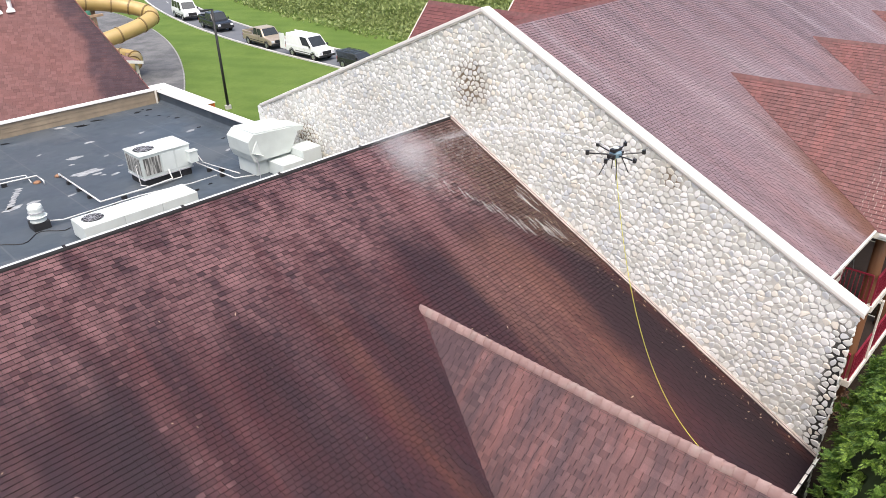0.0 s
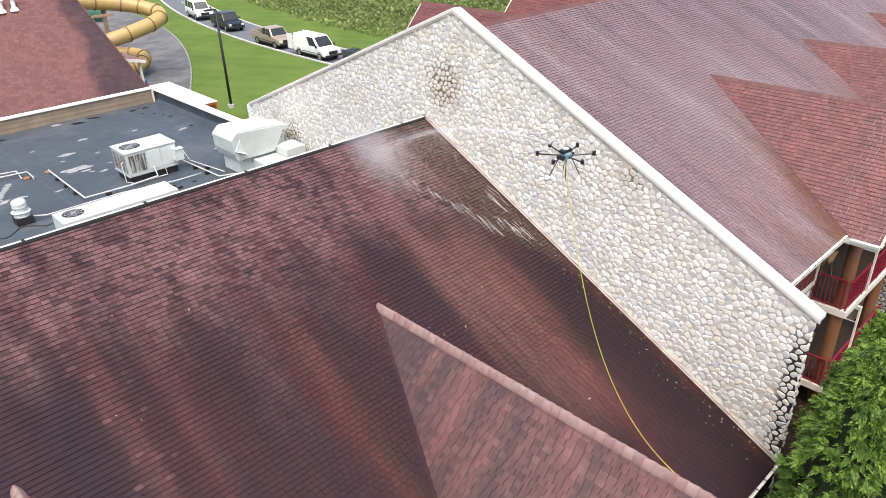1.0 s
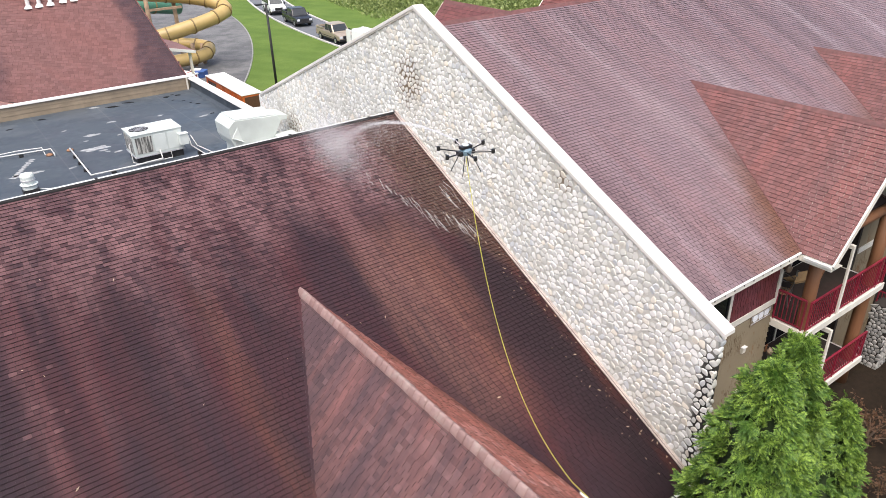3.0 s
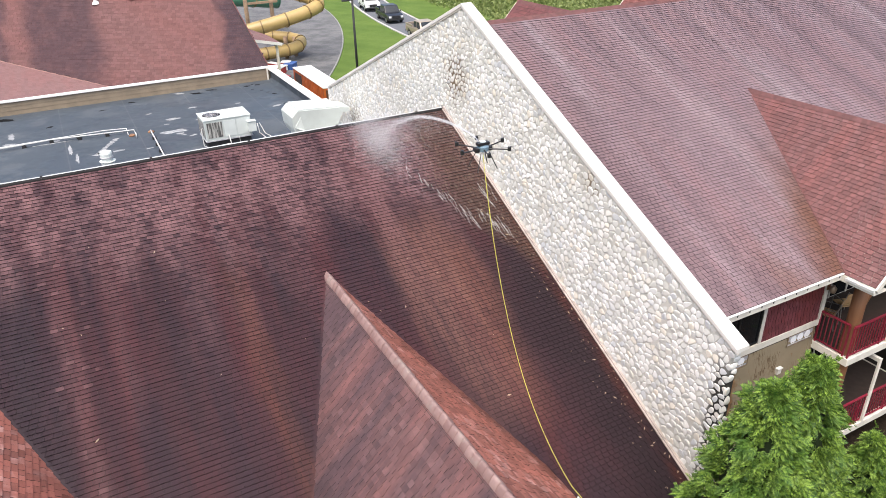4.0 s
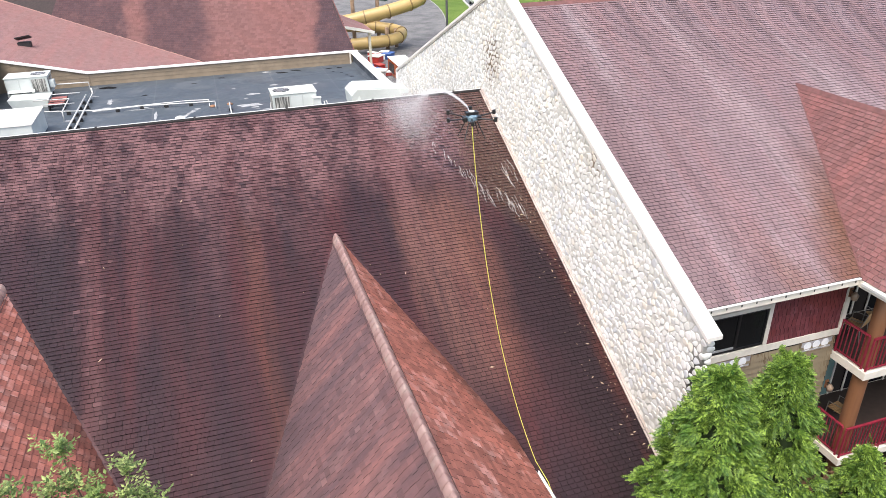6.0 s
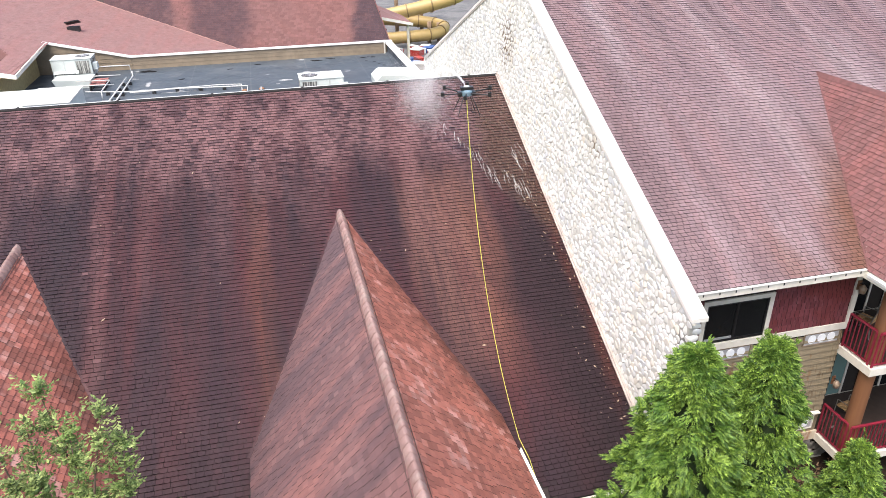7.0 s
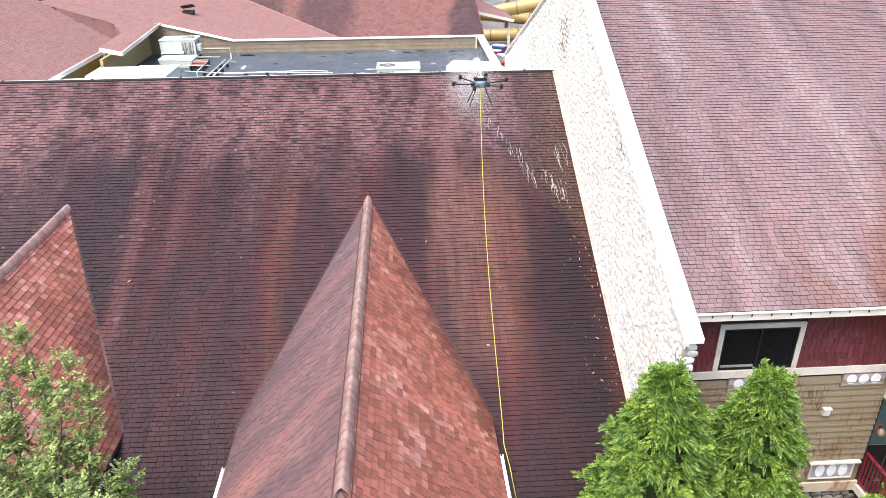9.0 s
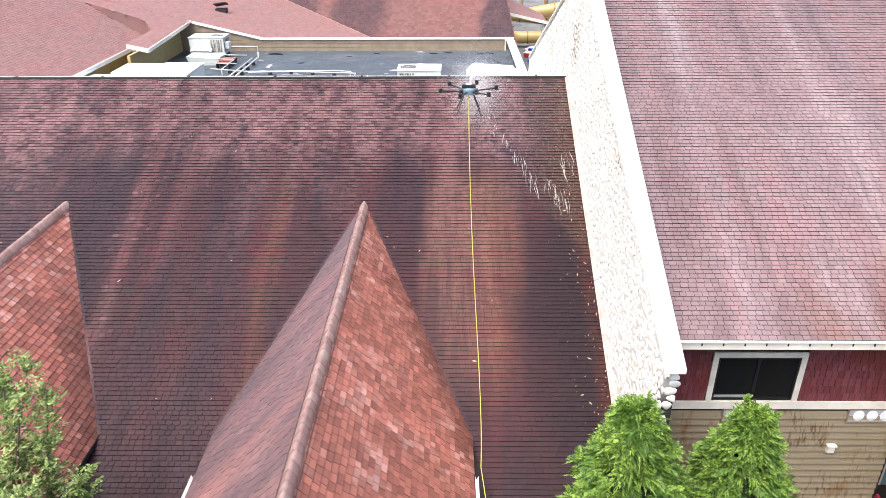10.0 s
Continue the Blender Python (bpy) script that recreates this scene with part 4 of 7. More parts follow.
def window(parent, x0, x1, z0, z1, y):
    w = part("window", Geo().box(x0, y + 0.005, z0, x1, y + 0.017, z1), M_glass, parent, "dark glass sliding window in a cream frame")
    for a, b, c, d in ((x0 - 0.12, z0 - 0.035, x0, z1 + 0.12), (x1, z0 - 0.035, x1 + 0.12, z1 + 0.12), (x0, z1, x1, z1 + 0.12)):
        part("casing", Geo().box(a, y - 0.045, b, c, y + 0.01, d), M_trim, w, bevel=0.005)
    for a, b, c, d in ((x0, z0, x0 + 0.045, z1), (x1 - 0.045, z0, x1, z1), (x0 + 0.045, z0, x1 - 0.045, z0 + 0.05), (x0 + 0.045, z1 - 0.045, x1 - 0.045, z1), ((x0 + x1) / 2 - 0.035, z0 + 0.05, (x0 + x1) / 2 + 0.035, z1 - 0.045)):
        part("sash", Geo().box(a, y - 0.025, b, c, y + 0.004, d), M_frame, w)
    part("track", Geo().box(x0 + 0.05, y - 0.012, z0 + 0.052, (x0 + x1) / 2 - 0.04, y + 0.004, z0 + 0.11), plain("grey_window_track", (0.35, 0.36, 0.36), 0.4), w)
    return w


window(lodge2, 18.70, 20.43, 4.96, 6.07, WY)
M_grille = plain("grey_grille_metal", (0.50, 0.50, 0.53), 0.35, 0.3)
M_pale = plain("pale_oval_reflection", (0.85, 0.87, 0.9), 0.4, var=0.05)


par_frame = plain("brown_grille_frame", (0.20, 0.15, 0.10), 0.6)


def grille(x0, x1, z0, z1, ledge):
    """A wall grille with three pale ovals in place of stretched reflections."""
    t = part("wall_grille", Geo().box(x0, WY - 0.034, z0, x1, WY - 0.02, z1), M_grille, lodge2, "grey metal wall grille with pale ovals")
    for a, b, c, d in ((x0 - 0.03, z0 - 0.03, x0, z1 + 0.03), (x1, z0 - 0.03, x1 + 0.03, z1 + 0.03), (x0, z0 - 0.03, x1, z0), (x0, z1, x1, z1 + 0.03)):
        part("grille_frame", Geo().box(a, WY - 0.055, b, c, WY - 0.018, d), M_trim if ledge else par_frame, t)
    for k in range(3):
        cx, cz = x0 + (x1 - x0) * (0.22 + 0.28 * k), (z0 + z1) / 2
        ring = [(cx + 0.12 * math.cos(a * math.pi / 7), WY - 0.0345, cz + 0.42 * (z1 - z0) * math.sin(a * math.pi / 7)) for a in range(14)]
        # white reflection modelled as a solid pale oval
        part("oval_reflection", Geo().prism(ring, (0, -0.014, 0)), M_pale, t, bevel=0.004)
    if ledge:
        part("ledge", Geo().box(x0 - 0.12, WY - 0.14, z1 + 0.05, x1 + 0.12, WY + 0.01, z1 + 0.10), M_trim, t, bevel=0.005)


grille(19.03, 20.13, 4.37, 4.70, False)
grille(21.76, 22.80, 4.37, 4.70, False)
grille(21.66, 22.72, 1.45, 1.92, True)
box = thing("wall_light", "small white box light fixed on tan siding", "wall light", (21.57, WY, 3.62))
part("housing", Geo().prism([(-0.08, -0.022, -0.11), (-0.08, -0.12, -0.09), (-0.08, -0.13, 0.10), (-0.08, -0.022, 0.10)], (0.16, 0, 0)), M_trim, box, bevel=0.01)
part("hood", Geo().box(-0.10, -0.15, 0.101, 0.10, -0.012, 0.125), M_white, box)


def lantern(x, y, z):
    t = thing("lantern", "brown metal lantern on a cream corner board", "wall light", (x, y, z), group="wall lanterns")
    part("backplate", Geo().box(-0.05, -0.03, -0.13, 0.05, 0.0, 0.13), M_log, t)
    part("arm", Geo().tube([(0, -0.03, 0.05), (0, -0.09, 0.09), (0, -0.14, 0.06)], 0.015, 6), M_frame, t)
    part("shade", Geo().tube([(0, -0.15, -0.16), (0, -0.15, -0.02), (0, -0.15, 0.07)], [0.075, 0.10, 0.03], 10), plain("frosted_brown_glass", (0.30, 0.22, 0.16), 0.3), t, smooth=True)
    return t


lantern(22.97, WY - 0.06, 6.05)
lantern(23.06, WY - 0.02, 3.02)

# eave: soffit, fascia with clips
part("soffit", Geo().box(NX0, NEXT_Y + 0.05, 6.80, 22.35, WY + 0.02, 6.83), M_trim, lodge2)


def eave_trim(xa, xb, y, z):
    part("fascia", Geo().box(xa, y - 0.02, z - 0.21, xb, y + 0.03, z - 0.035), M_trim, lodge2, "cream eave fascia")
    part("drip_edge", Geo().box(xa, y - 0.06, z - 0.034, xb, y + 0.06, z - 0.010), M_white, lodge2)
    for k in range(int((xb - xa) / 0.42)):
        part("fascia_clip", Geo().box(xa + 0.3 + 0.42 * k, y - 0.034, z - 0.12, xa + 0.325 + 0.42 * k, y - 0.021, z - 0.06), M_frame, lodge2)


ND_HALF = (ND_Z - ND_EAVE) / ND_S
edges = [NX0] + [q for dx in ND for q in (dx - ND_HALF - 0.02, dx + ND_HALF + 0.02)] + [NX1]
for xa, xb in zip(edges[::2], edges[1::2]):
    eave_trim(xa, xb, NEXT_Y, NEXT_Z)

rail_post = Geo().box(-0.022, -0.022, 0, 0.022, 0.022, 1.0).mesh("baluster")
rail_bar = Geo().box(-0.011, -0.011, 0.06, 0.011, 0.011, 0.97).mesh("baluster")
for me in (rail_post, rail_bar):
    me.materials.append(M_red.m)


def railing(a, b, label):
    """A red metal balustrade from a to b."""
    a, b = Vector(a), Vector(b)
    t = thing("balcony_railing", label, "railing", a, group="balcony railings")
    d = b - a
    run(t, "top_rail", (0, 0, 1.02), tuple(d + Vector((0, 0, 1.02))), 0.06, 0.045, M_red)
    run(t, "bottom_rail", (0, 0, 0.08), tuple(d + Vector((0, 0, 0.08))), 0.04, 0.035, M_red)
    n_ = max(2, int(d.length / 0.125))
    for i in range(n_ + 1):
        ob = new("baluster", rail_post if i % 11 == 0 or i == n_ else rail_bar)
        ob.parent = t
        ob.location = d * (i / n_)


def chair(x, y, z, turn):
    t = thing("patio_chair", "slatted wooden patio chair with a metal frame on a balcony", "chair", (x, y, z), group="patio chairs")
    t.rotation_euler = (0, 0, radians(turn))
    wood = plain("patio_slat_wood", (0.42, 0.27, 0.13), 0.5)
    steel = plain("chair_frame_metal", (0.30, 0.30, 0.29), 0.35, 0.6)
    for sx in (-0.25, 0.25):
        part("leg", Geo().tube([(sx, -0.25, 0), (sx, -0.22, 0.64), (sx, 0.22, 0.66)], 0.014, 6), steel, t)
        part("leg", Geo().tube([(sx, 0.28, 0), (sx, 0.2, 0.43), (sx, 0.32, 0.95)], 0.014, 6), steel, t)
    for k in range(6):
        part("seat_slat", Geo().box(-0.24, -0.24 + 0.075 * k, 0.42, 0.24, -0.18 + 0.075 * k, 0.44), wood, t)
        part("back_slat", Geo().box(-0.24, 0.205 + 0.018 * k, 0.50 + 0.075 * k, 0.24, 0.225 + 0.018 * k, 0.555 + 0.075 * k), wood, t)


def bay(cx, full=True):
    """A balcony bay under a dormer: recess, slabs, log posts, doors and rails on two floors."""
    x0, x1 = cx - 2.20, cx + 2.66
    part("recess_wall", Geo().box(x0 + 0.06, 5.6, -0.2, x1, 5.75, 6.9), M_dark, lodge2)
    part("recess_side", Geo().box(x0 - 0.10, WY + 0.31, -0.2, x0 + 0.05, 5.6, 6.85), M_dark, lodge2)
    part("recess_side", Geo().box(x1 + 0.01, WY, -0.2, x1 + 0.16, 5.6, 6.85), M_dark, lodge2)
    for z, lab in ((3.93, "upper"), (0.95, "lower")):
        s = part("balcony_slab", Geo().box(x0, 3.13, z, x1, 5.59, z + 0.235), M_trim, lodge2, "cream edged balcony slab", bevel=0.01)
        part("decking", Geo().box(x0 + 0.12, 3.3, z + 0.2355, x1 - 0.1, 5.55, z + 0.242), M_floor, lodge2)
        for da in (0.20, 2.45):
            door = part("sliding_door", Geo().box(x0 + da, 5.56, z + 0.26, x0 + da + 1.75, 5.585, z + 2.36), M_glass if z > 2 or da > 1 else M_teal, lodge2, "sliding glass door")
            for fa, fb in ((0, 0.06), (0.845, 0.905), (1.69, 1.75)):
                part("door_frame", Geo().box(x0 + da + fa, 5.53, z + 0.24, x0 + da + fb, 5.557, z + 2.40), M_trim, door)
        top = z + 0.237
        railing((x0 + 0.06, 3.2, top), (x1 - 0.06, 3.2, top), "red metal balcony railing with thin upright bars")
        railing((x0 + 0.06, WY - 0.05, top), (x0 + 0.06, 3.34, top), "short red metal railing at the end of a balcony")
        part("divider_post", Geo().box(cx - 0.46, 3.13, top, cx - 0.34, 3.19, z + 2.6), M_trim, lodge2, "cream divider post", bevel=0.006)
        part("divider_beam", Geo().box(cx - 0.46, 3.20, z + 2.48, cx - 0.34, 5.5, z + 2.6), M_trim, lodge2)
    for px in (cx - 1.90, cx + 2.15):
        rr = [0.22, 0.205, 0.20, 0.19, 0.185]
        t = thing("log_post", "brown peeled log post carrying the balcony roof", "post", (px, 3.44, 0.1), group="log posts")
        part("trunk", Geo().tube([(0.02, 0, 0), (0, 0.01, 1.7), (-0.015, 0, 3.6), (0.01, -0.01, 5.2), (0.0, 0, 6.75)], rr, 14), M_log, t, smooth=True)
        part("brace", Geo().tube([(0.0, -0.02, 5.3), (0.35, -0.05, 6.0), (0.95, -0.05, 6.9)], [0.10, 0.09, 0.08], 8), M_log, t, smooth=True)
    part("log_beam", Geo().tube([(cx - 2.4, 3.42, 6.98), (cx + 2.5, 3.42, 6.98)], 0.15, 12), M_log, lodge2, "brown log beam", smooth=True)
    part("log_beam", Geo().tube([(cx - 1.3, 3.30, 8.35), (cx + 1.3, 3.30, 8.35)], 0.13, 12), M_log, lodge2, "brown log beam", smooth=True)
    part("king_post", Geo().tube([(cx, 3.36, 7.1), (cx, 3.36, 9.7)], 0.12, 10), M_log, lodge2, smooth=True)
    # dormer eave return and rake boards
    for sgn in (-1, 1):
        ex = cx + sgn * ND_HALF
        run(lodge2, "rake_board", (ex, ND_FRONT - 0.02, ND_EAVE - 0.07), (cx, ND_FRONT - 0.02, ND_Z - 0.07), 0.17, 0.05, M_trim, up=(0, -1, 0), label="cream rake board")
        part("eave_board", Geo().box(ex - 0.025, ND_FRONT, ND_EAVE - 0.20, ex + 0.025, NEXT_Y + 0.05, ND_EAVE - 0.02), M_trim, lodge2)
        part("eave_soffit", Geo().box(min(ex, cx + sgn * 2.2), ND_FRONT + 0.02, ND_EAVE - 0.22, max(ex, cx + sgn * 2.2), NEXT_Y + 0.6, ND_EAVE - 0.205), M_trim, lodge2)


for k, cx in enumerate(ND[:3]):
    bay(cx)
    if k:
        part("wall", Geo().box(ND[k - 1] + 2.83, WY, -0.2, cx - 2.31, WY + 0.3, 6.85), M_siding, lodge2)
        part("belt_trim", Geo().box(ND[k - 1] + 2.83, WY - 0.04, 4.715, cx - 2.31, WY - 0.001, 4.925), M_trim, lodge2)
part("wall", Geo().box(ND[2] + 2.83, WY, -0.2, NX1, WY + 0.3, 6.85), M_siding, lodge2)
chair(24.0, 4.6, 4.17, 200)
chair(24.9, 4.7, 4.17, 160)
chair(24.2, 4.5, 1.19, 190)
M_pier = plain("grey_pier_stone", (0.36, 0.35, 0.33), 0.85, var=0.45, scale=3)
# stone piers below the balconies
for px in (29.2, 31.2):
    pier = thing("stone_pier", "pier of grey river stones under a balcony", "pier", (px, 3.3, 0.1))
    part("core", Geo().box(-0.34, -0.34, 0, 0.34, 0.34, 2.6), M_dark, pier)
    for ax, ay, w_ in ((1, 0, 0.68), (0, 1, 0.68)):
        for s_ in (-1, 1):
            if ax:
                stone_face(pier, lambda a, b, o, s_=s_: (s_ * (a - 0.34), (0.335 + o) if s_ < 0 else -(0.335 + o), b), lambda a, b: 0 < a < 0.68 and b < 2.6, 0.68, 2.6, 0.17, 77 + s_, depth=(0.02, 0.045), mat=M_pier)
            else:
                stone_face(pier, lambda a, b, o, s_=s_: (s_ * (0.335 + o), s_ * (a - 0.34), b), lambda a, b: 0 < a < 0.68 and b < 2.6, 0.68, 2.6, 0.17, 87 + s_, depth=(0.02, 0.045), mat=M_pier)


# ---- flat roof behind the ridge ----
fm = Mat("black_roof_membrane", 0.45)
fcol = fm.mix(fm.noise(0.5, 4), (0.040, 0.053, 0.066), (0.064, 0.080, 0.098))
fcol = fm.mix(fm.math("MULTIPLY", fm.ramp(fm.noise(0.45, 6, 0.6), 0.56, 0.62), 0.18), fcol, (0.16, 0.165, 0.17))
seam = fm.ramp(fm.math("ABSOLUTE", fm.math("SUBTRACT", fm.math("FRACT", fm.math("MULTIPLY", fm.axis(0), 0.31)), 0.5)), 0.012, 0.006)
fcol = fm.mix(fm.math("MULTIPLY", seam, 0.35), fcol, (0.13, 0.135, 0.14))
fm.colour(fcol).rough(fm.ramp(fm.noise(0.6, 3), 0.4, 0.6, 0.45, 0.7)).bump(fm.noise(3, 4), 0.3, 0.02)
M_membrane = fm
annex = thing("flat_roof_annex", "annex with a black membrane flat roof and tan parapet", "building")
part("flat_roof", Geo().box(-6.0, 22.5, FLAT_Z - 0.25, 16.62, 37.30, FLAT_Z), M_membrane, annex, "black membrane roof with pale scuffs")
part("annex_wall", Geo().box(16.63, 27.5, 0.3, 16.88, 37.55, FLAT_Z - 0.1), tan, annex)
par = plain("tan_parapet_board", (0.27, 0.215, 0.15), 0.65, var=0.2, scale=2)
for i in range(3):
    z0 = FLAT_Z + 0.23 * i
    part("parapet_board", Geo().prism([(1.3, 37.32, z0), (1.3, 37.29, z0), (1.3, 37.305, z0 + 0.225), (1.3, 37.32, z0 + 0.225)], (15.25, 0, 0)), par, annex, "tan parapet board")
part("parapet_core", Geo().box(1.3, 37.33, FLAT_Z - 0.2, 16.88, 37.52, 6.48), par, annex)
part("parapet_cap", Geo().box(1.2, 37.22, 6.49, 16.95, 37.62, 6.56), M_white, annex, "white metal parapet cap", bevel=0.01)
part("side_parapet", Geo().box(16.62, 27.6, FLAT_Z - 0.2, 16.86, 37.32, 6.40), M_membrane, annex, "black membrane parapet side")
part("parapet_cant", Geo().prism([(16.45, 27.6, FLAT_Z + 0.004), (16.618, 27.6, FLAT_Z + 0.004), (16.618, 27.6, FLAT_Z + 0.16)], (0, 9.6, 0)), M_membrane, annex)
part("parapet_cap", Geo().box(16.50, 27.55, 6.41, 16.97, 37.21, 6.48), M_white, annex, "white metal parapet cap", bevel=0.01)
part("corner_post", Geo().box(16.40, 37.20, FLAT_Z, 16.48, 37.285, 6.48), M_trim, annex)
# raked parapet to the left of the straight one
rk = [(1.29, 37.33, FLAT_Z - 0.2), (1.29, 37.33, 6.50), (-3.2, 37.33, 7.56), (-4.2, 37.33, 7.56), (-4.2, 37.33, FLAT_Z - 0.2)]
part("raked_parapet", Geo().prism(rk, (0, 0.2, 0)), par, annex)
run(annex, "raked_cap", (1.25, 37.42, 6.53), (-3.3, 37.42, 7.61), 0.4, 0.07, M_white)
for i in range(7):
    z0 = FLAT_Z + 0.23 * i
    xa = -3.79
    xb = min(1.28, 1.3 - max(0, z0 + 0.23 - 6.50) / 0.236)
    if xb - xa > 0.3:
        part("parapet_board", Geo().prism([(xa, 37.325, z0), (xa, 37.295, z0), (xa, 37.31, z0 + 0.225), (xa, 37.325, z0 + 0.225)], (xb - xa, 0, 0)), par, annex)

M_unit = plain("unit_pale_grey_metal", (0.52, 0.57, 0.55), 0.45, var=0.10, scale=1.5, bump=0.04)
M_unitw = plain("unit_white_metal", (0.60, 0.65, 0.63), 0.45, var=0.10, scale=1.2, bump=0.04)
coil = Mat("coil_fins", 0.5, 0.4)
coil.colour(coil.mix(coil.ramp(coil.noise(1, 4, 0.7, coil.stretch(14, 14, 0.9)), 0.42, 0.62), (0.10, 0.10, 0.095), (0.62, 0.62, 0.58)))


def fan(parent, x, y, z, r):
    """A round fan opening with a guard."""
    ring = [(x + r * math.cos(a * math.pi / 12), y + r * math.sin(a * math.pi / 12), z) for a in range(24)]
    f = part("fan", Geo().prism(ring, (0, 0, 0.02)), M_black, parent, "round fan opening with wire guard")
    part("fan_rim", Geo().tube(ring + ring[:1], 0.022, 6, False), M_unit, f)
    for k in range(1, 4):
        part("guard_ring", Geo().tube([(x + r * k / 4 * math.cos(a * math.pi / 10), y + r * k / 4 * math.sin(a * math.pi / 10), z + 0.035) for a in range(21)], 0.007, 4, False), M_grille, f)
    for k in range(4):
        a = k * math.pi / 4
        part("guard_bar", Geo().tube([(x + r * math.cos(a), y + r * math.sin(a), z + 0.03), (x - r * math.cos(a), y - r * math.sin(a), z + 0.03)], 0.008, 4), M_grille, f)
    for k in range(4):
        a = k * math.pi / 2 + 0.4
        part("blade", Geo().prism([(x + 0.05 * math.cos(a), y + 0.05 * math.sin(a), z + 0.021), (x + 0.8 * r * math.cos(a - 0.3), y + 0.8 * r * math.sin(a - 0.3), z + 0.021), (x + 0.8 * r * math.cos(a + 0.3), y + 0.8 * r * math.sin(a + 0.3), z + 0.024)], (0, 0, 0.004)), M_frame, f)


def package_unit(x, y, z, w, d, h, label, flip=False):
    """A rooftop air-conditioning unit on a black curb; x, y its near left corner."""
    t = thing("rooftop_unit", label, "air conditioner", (x, y, z), group="rooftop units")
    part("curb", Geo().box(0.06, 0.06, 0, w - 0.06, d - 0.06, 0.34), M_black, t, "black curb")
    part("body", Geo().box(0, 0, 0.341, w, d, h), M_unit, t, bevel=0.015)
    part("lid", Geo().box(-0.03, -0.03, h + 0.001, w + 0.03, d + 0.03, h + 0.045), M_unitw, t, bevel=0.012)
    def span(a, b):
        """A stretch along the front, counted from the coil end."""
        return (w - b * w, w - a * w) if flip else (a * w, b * w)
    a, b = span(0.05, 0.38)
    part("coil", Geo().box(a, -0.012, 0.46, b, -0.001, h - 0.1), coil, t, "weathered condenser coil")
    a, b = (w + 0.001, w + 0.012) if flip else (-0.012, -0.001)
    part("coil", Geo().box(a, 0.08, 0.46, b, d - 0.08, h - 0.1), coil, t, "weathered condenser coil")
    for p in ((0.41, 0.66), (0.69, 0.97)):
        a, b = span(*p)
        part("access_panel", Geo().box(a, -0.014, 0.44, b, -0.001, h - 0.08), M_unitw, t, bevel=0.006)
    fan(t, (0.76 if flip else 0.24) * w, d * 0.5, h + 0.046, 0.29 * d)
    part("base_rail", Geo().box(-0.02, -0.03, 0.30, w + 0.02, d + 0.03, 0.345), M_grille, t)
    if flip:
        part("louvre_hood", Geo().prism([(0.08, -0.015, 0.66), (0.08, -0.26, 0.56), (0.08, -0.26, 0.50), (0.08, -0.015, 0.50)], (0.62 * w, 0, 0)), M_unit, t, bevel=0.008)
        part("louvre_slot", Geo().box(0.14, -0.262, 0.51, 0.60 * w, -0.2605, 0.55), M_black, t)
        part("control_box", Geo().box(w + 0.014, 0.20, 0.60, w + 0.24, 0.62, 0.98), M_unitw, t, bevel=0.012)
    else:
        part("control_box", Geo().box(w - 0.20, -0.30, 0.56, w + 0.16, -0.016, 1.02), M_unitw, t, bevel=0.012)
        part("box_hood", Geo().box(w - 0.22, -0.33, 1.025, w + 0.18, -0.016, 1.05), M_unitw, t)
        part("conduit", Geo().tube([(-0.03, 0.3, 0.9), (-0.10, 0.3, 0.85), (-0.10, 0.2, 0.1), (0.1, -0.16, 0.08), (w * 0.7, -0.16, 0.08), (w * 0.7, -0.05, 0.40)], 0.02, 6), M_pipe, t)
    return t


package_unit(10.48, 26.15, FLAT_Z, 2.08, 1.40, 1.26, "pale grey rooftop air conditioner with streaked coil on a black curb")
package_unit(-2.45, 34.8, FLAT_Z, 2.05, 1.3, 1.25, "pale grey rooftop air conditioner beside the raked parapet", flip=True)


def hood_unit():
    """The big white make-up air unit with its slanting hood."""
    t = thing("air_handler", "big white air handler with slanted hood by stone wall", "air handler", (13.95, 23.6, FLAT_Z))
    part("lower_body", Geo().box(0.15, 0.25, 0.0, 2.4, 1.55, 0.66), M_unitw, t, bevel=0.015)
    prof = [(0.0, 0.67), (1.72, 0.67), (2.16, 1.42), (2.02, 1.70), (0.10, 1.82), (-0.18, 1.56), (-0.14, 1.02)]
    part("upper_body", Geo().prism([(a, 0.0, b) for a, b in prof], (0, 1.6, 0)), M_unit, t, bevel=0.02)
    part("intake_hood", Geo().prism([(-0.10, -0.02, 1.10), (0.32, -0.34, 0.95), (0.32, -0.02, 0.95), (0.20, -0.02, 1.55)], (0, 0.9, 0)), M_unitw, t, bevel=0.01)
    part("top_panel", Geo().prism([(0.15, 0.05, 1.825), (1.98, 0.05, 1.713), (1.98, 0.05, 1.748), (0.15, 0.05, 1.86)], (0, 1.5, 0)), M_unitw, t)
    part("side_flap", Geo().prism([(2.03, 0.1, 1.70), (2.55, 0.1, 1.58), (2.50, 0.1, 1.42), (2.17, 0.1, 1.42)], (0, 1.1, 0)), M_unit, t, "grey weather flap", bevel=0.01)
    part("duct", Geo().box(0.72, -0.85, 0.0, 1.75, 0.245, 0.55), M_unitw, t, "white duct box", bevel=0.02)
    part("duct", Geo().box(1.80, -0.75, 0.0, 2.72, 0.24, 0.86), M_unitw, t, "white duct box", bevel=0.02)
    part("conduit", Geo().tube([(0.12, -0.05, 0.0), (0.12, -0.05, 0.60), (0.05, 0.0, 0.9)], 0.022, 6), M_grille, t)


hood_unit()


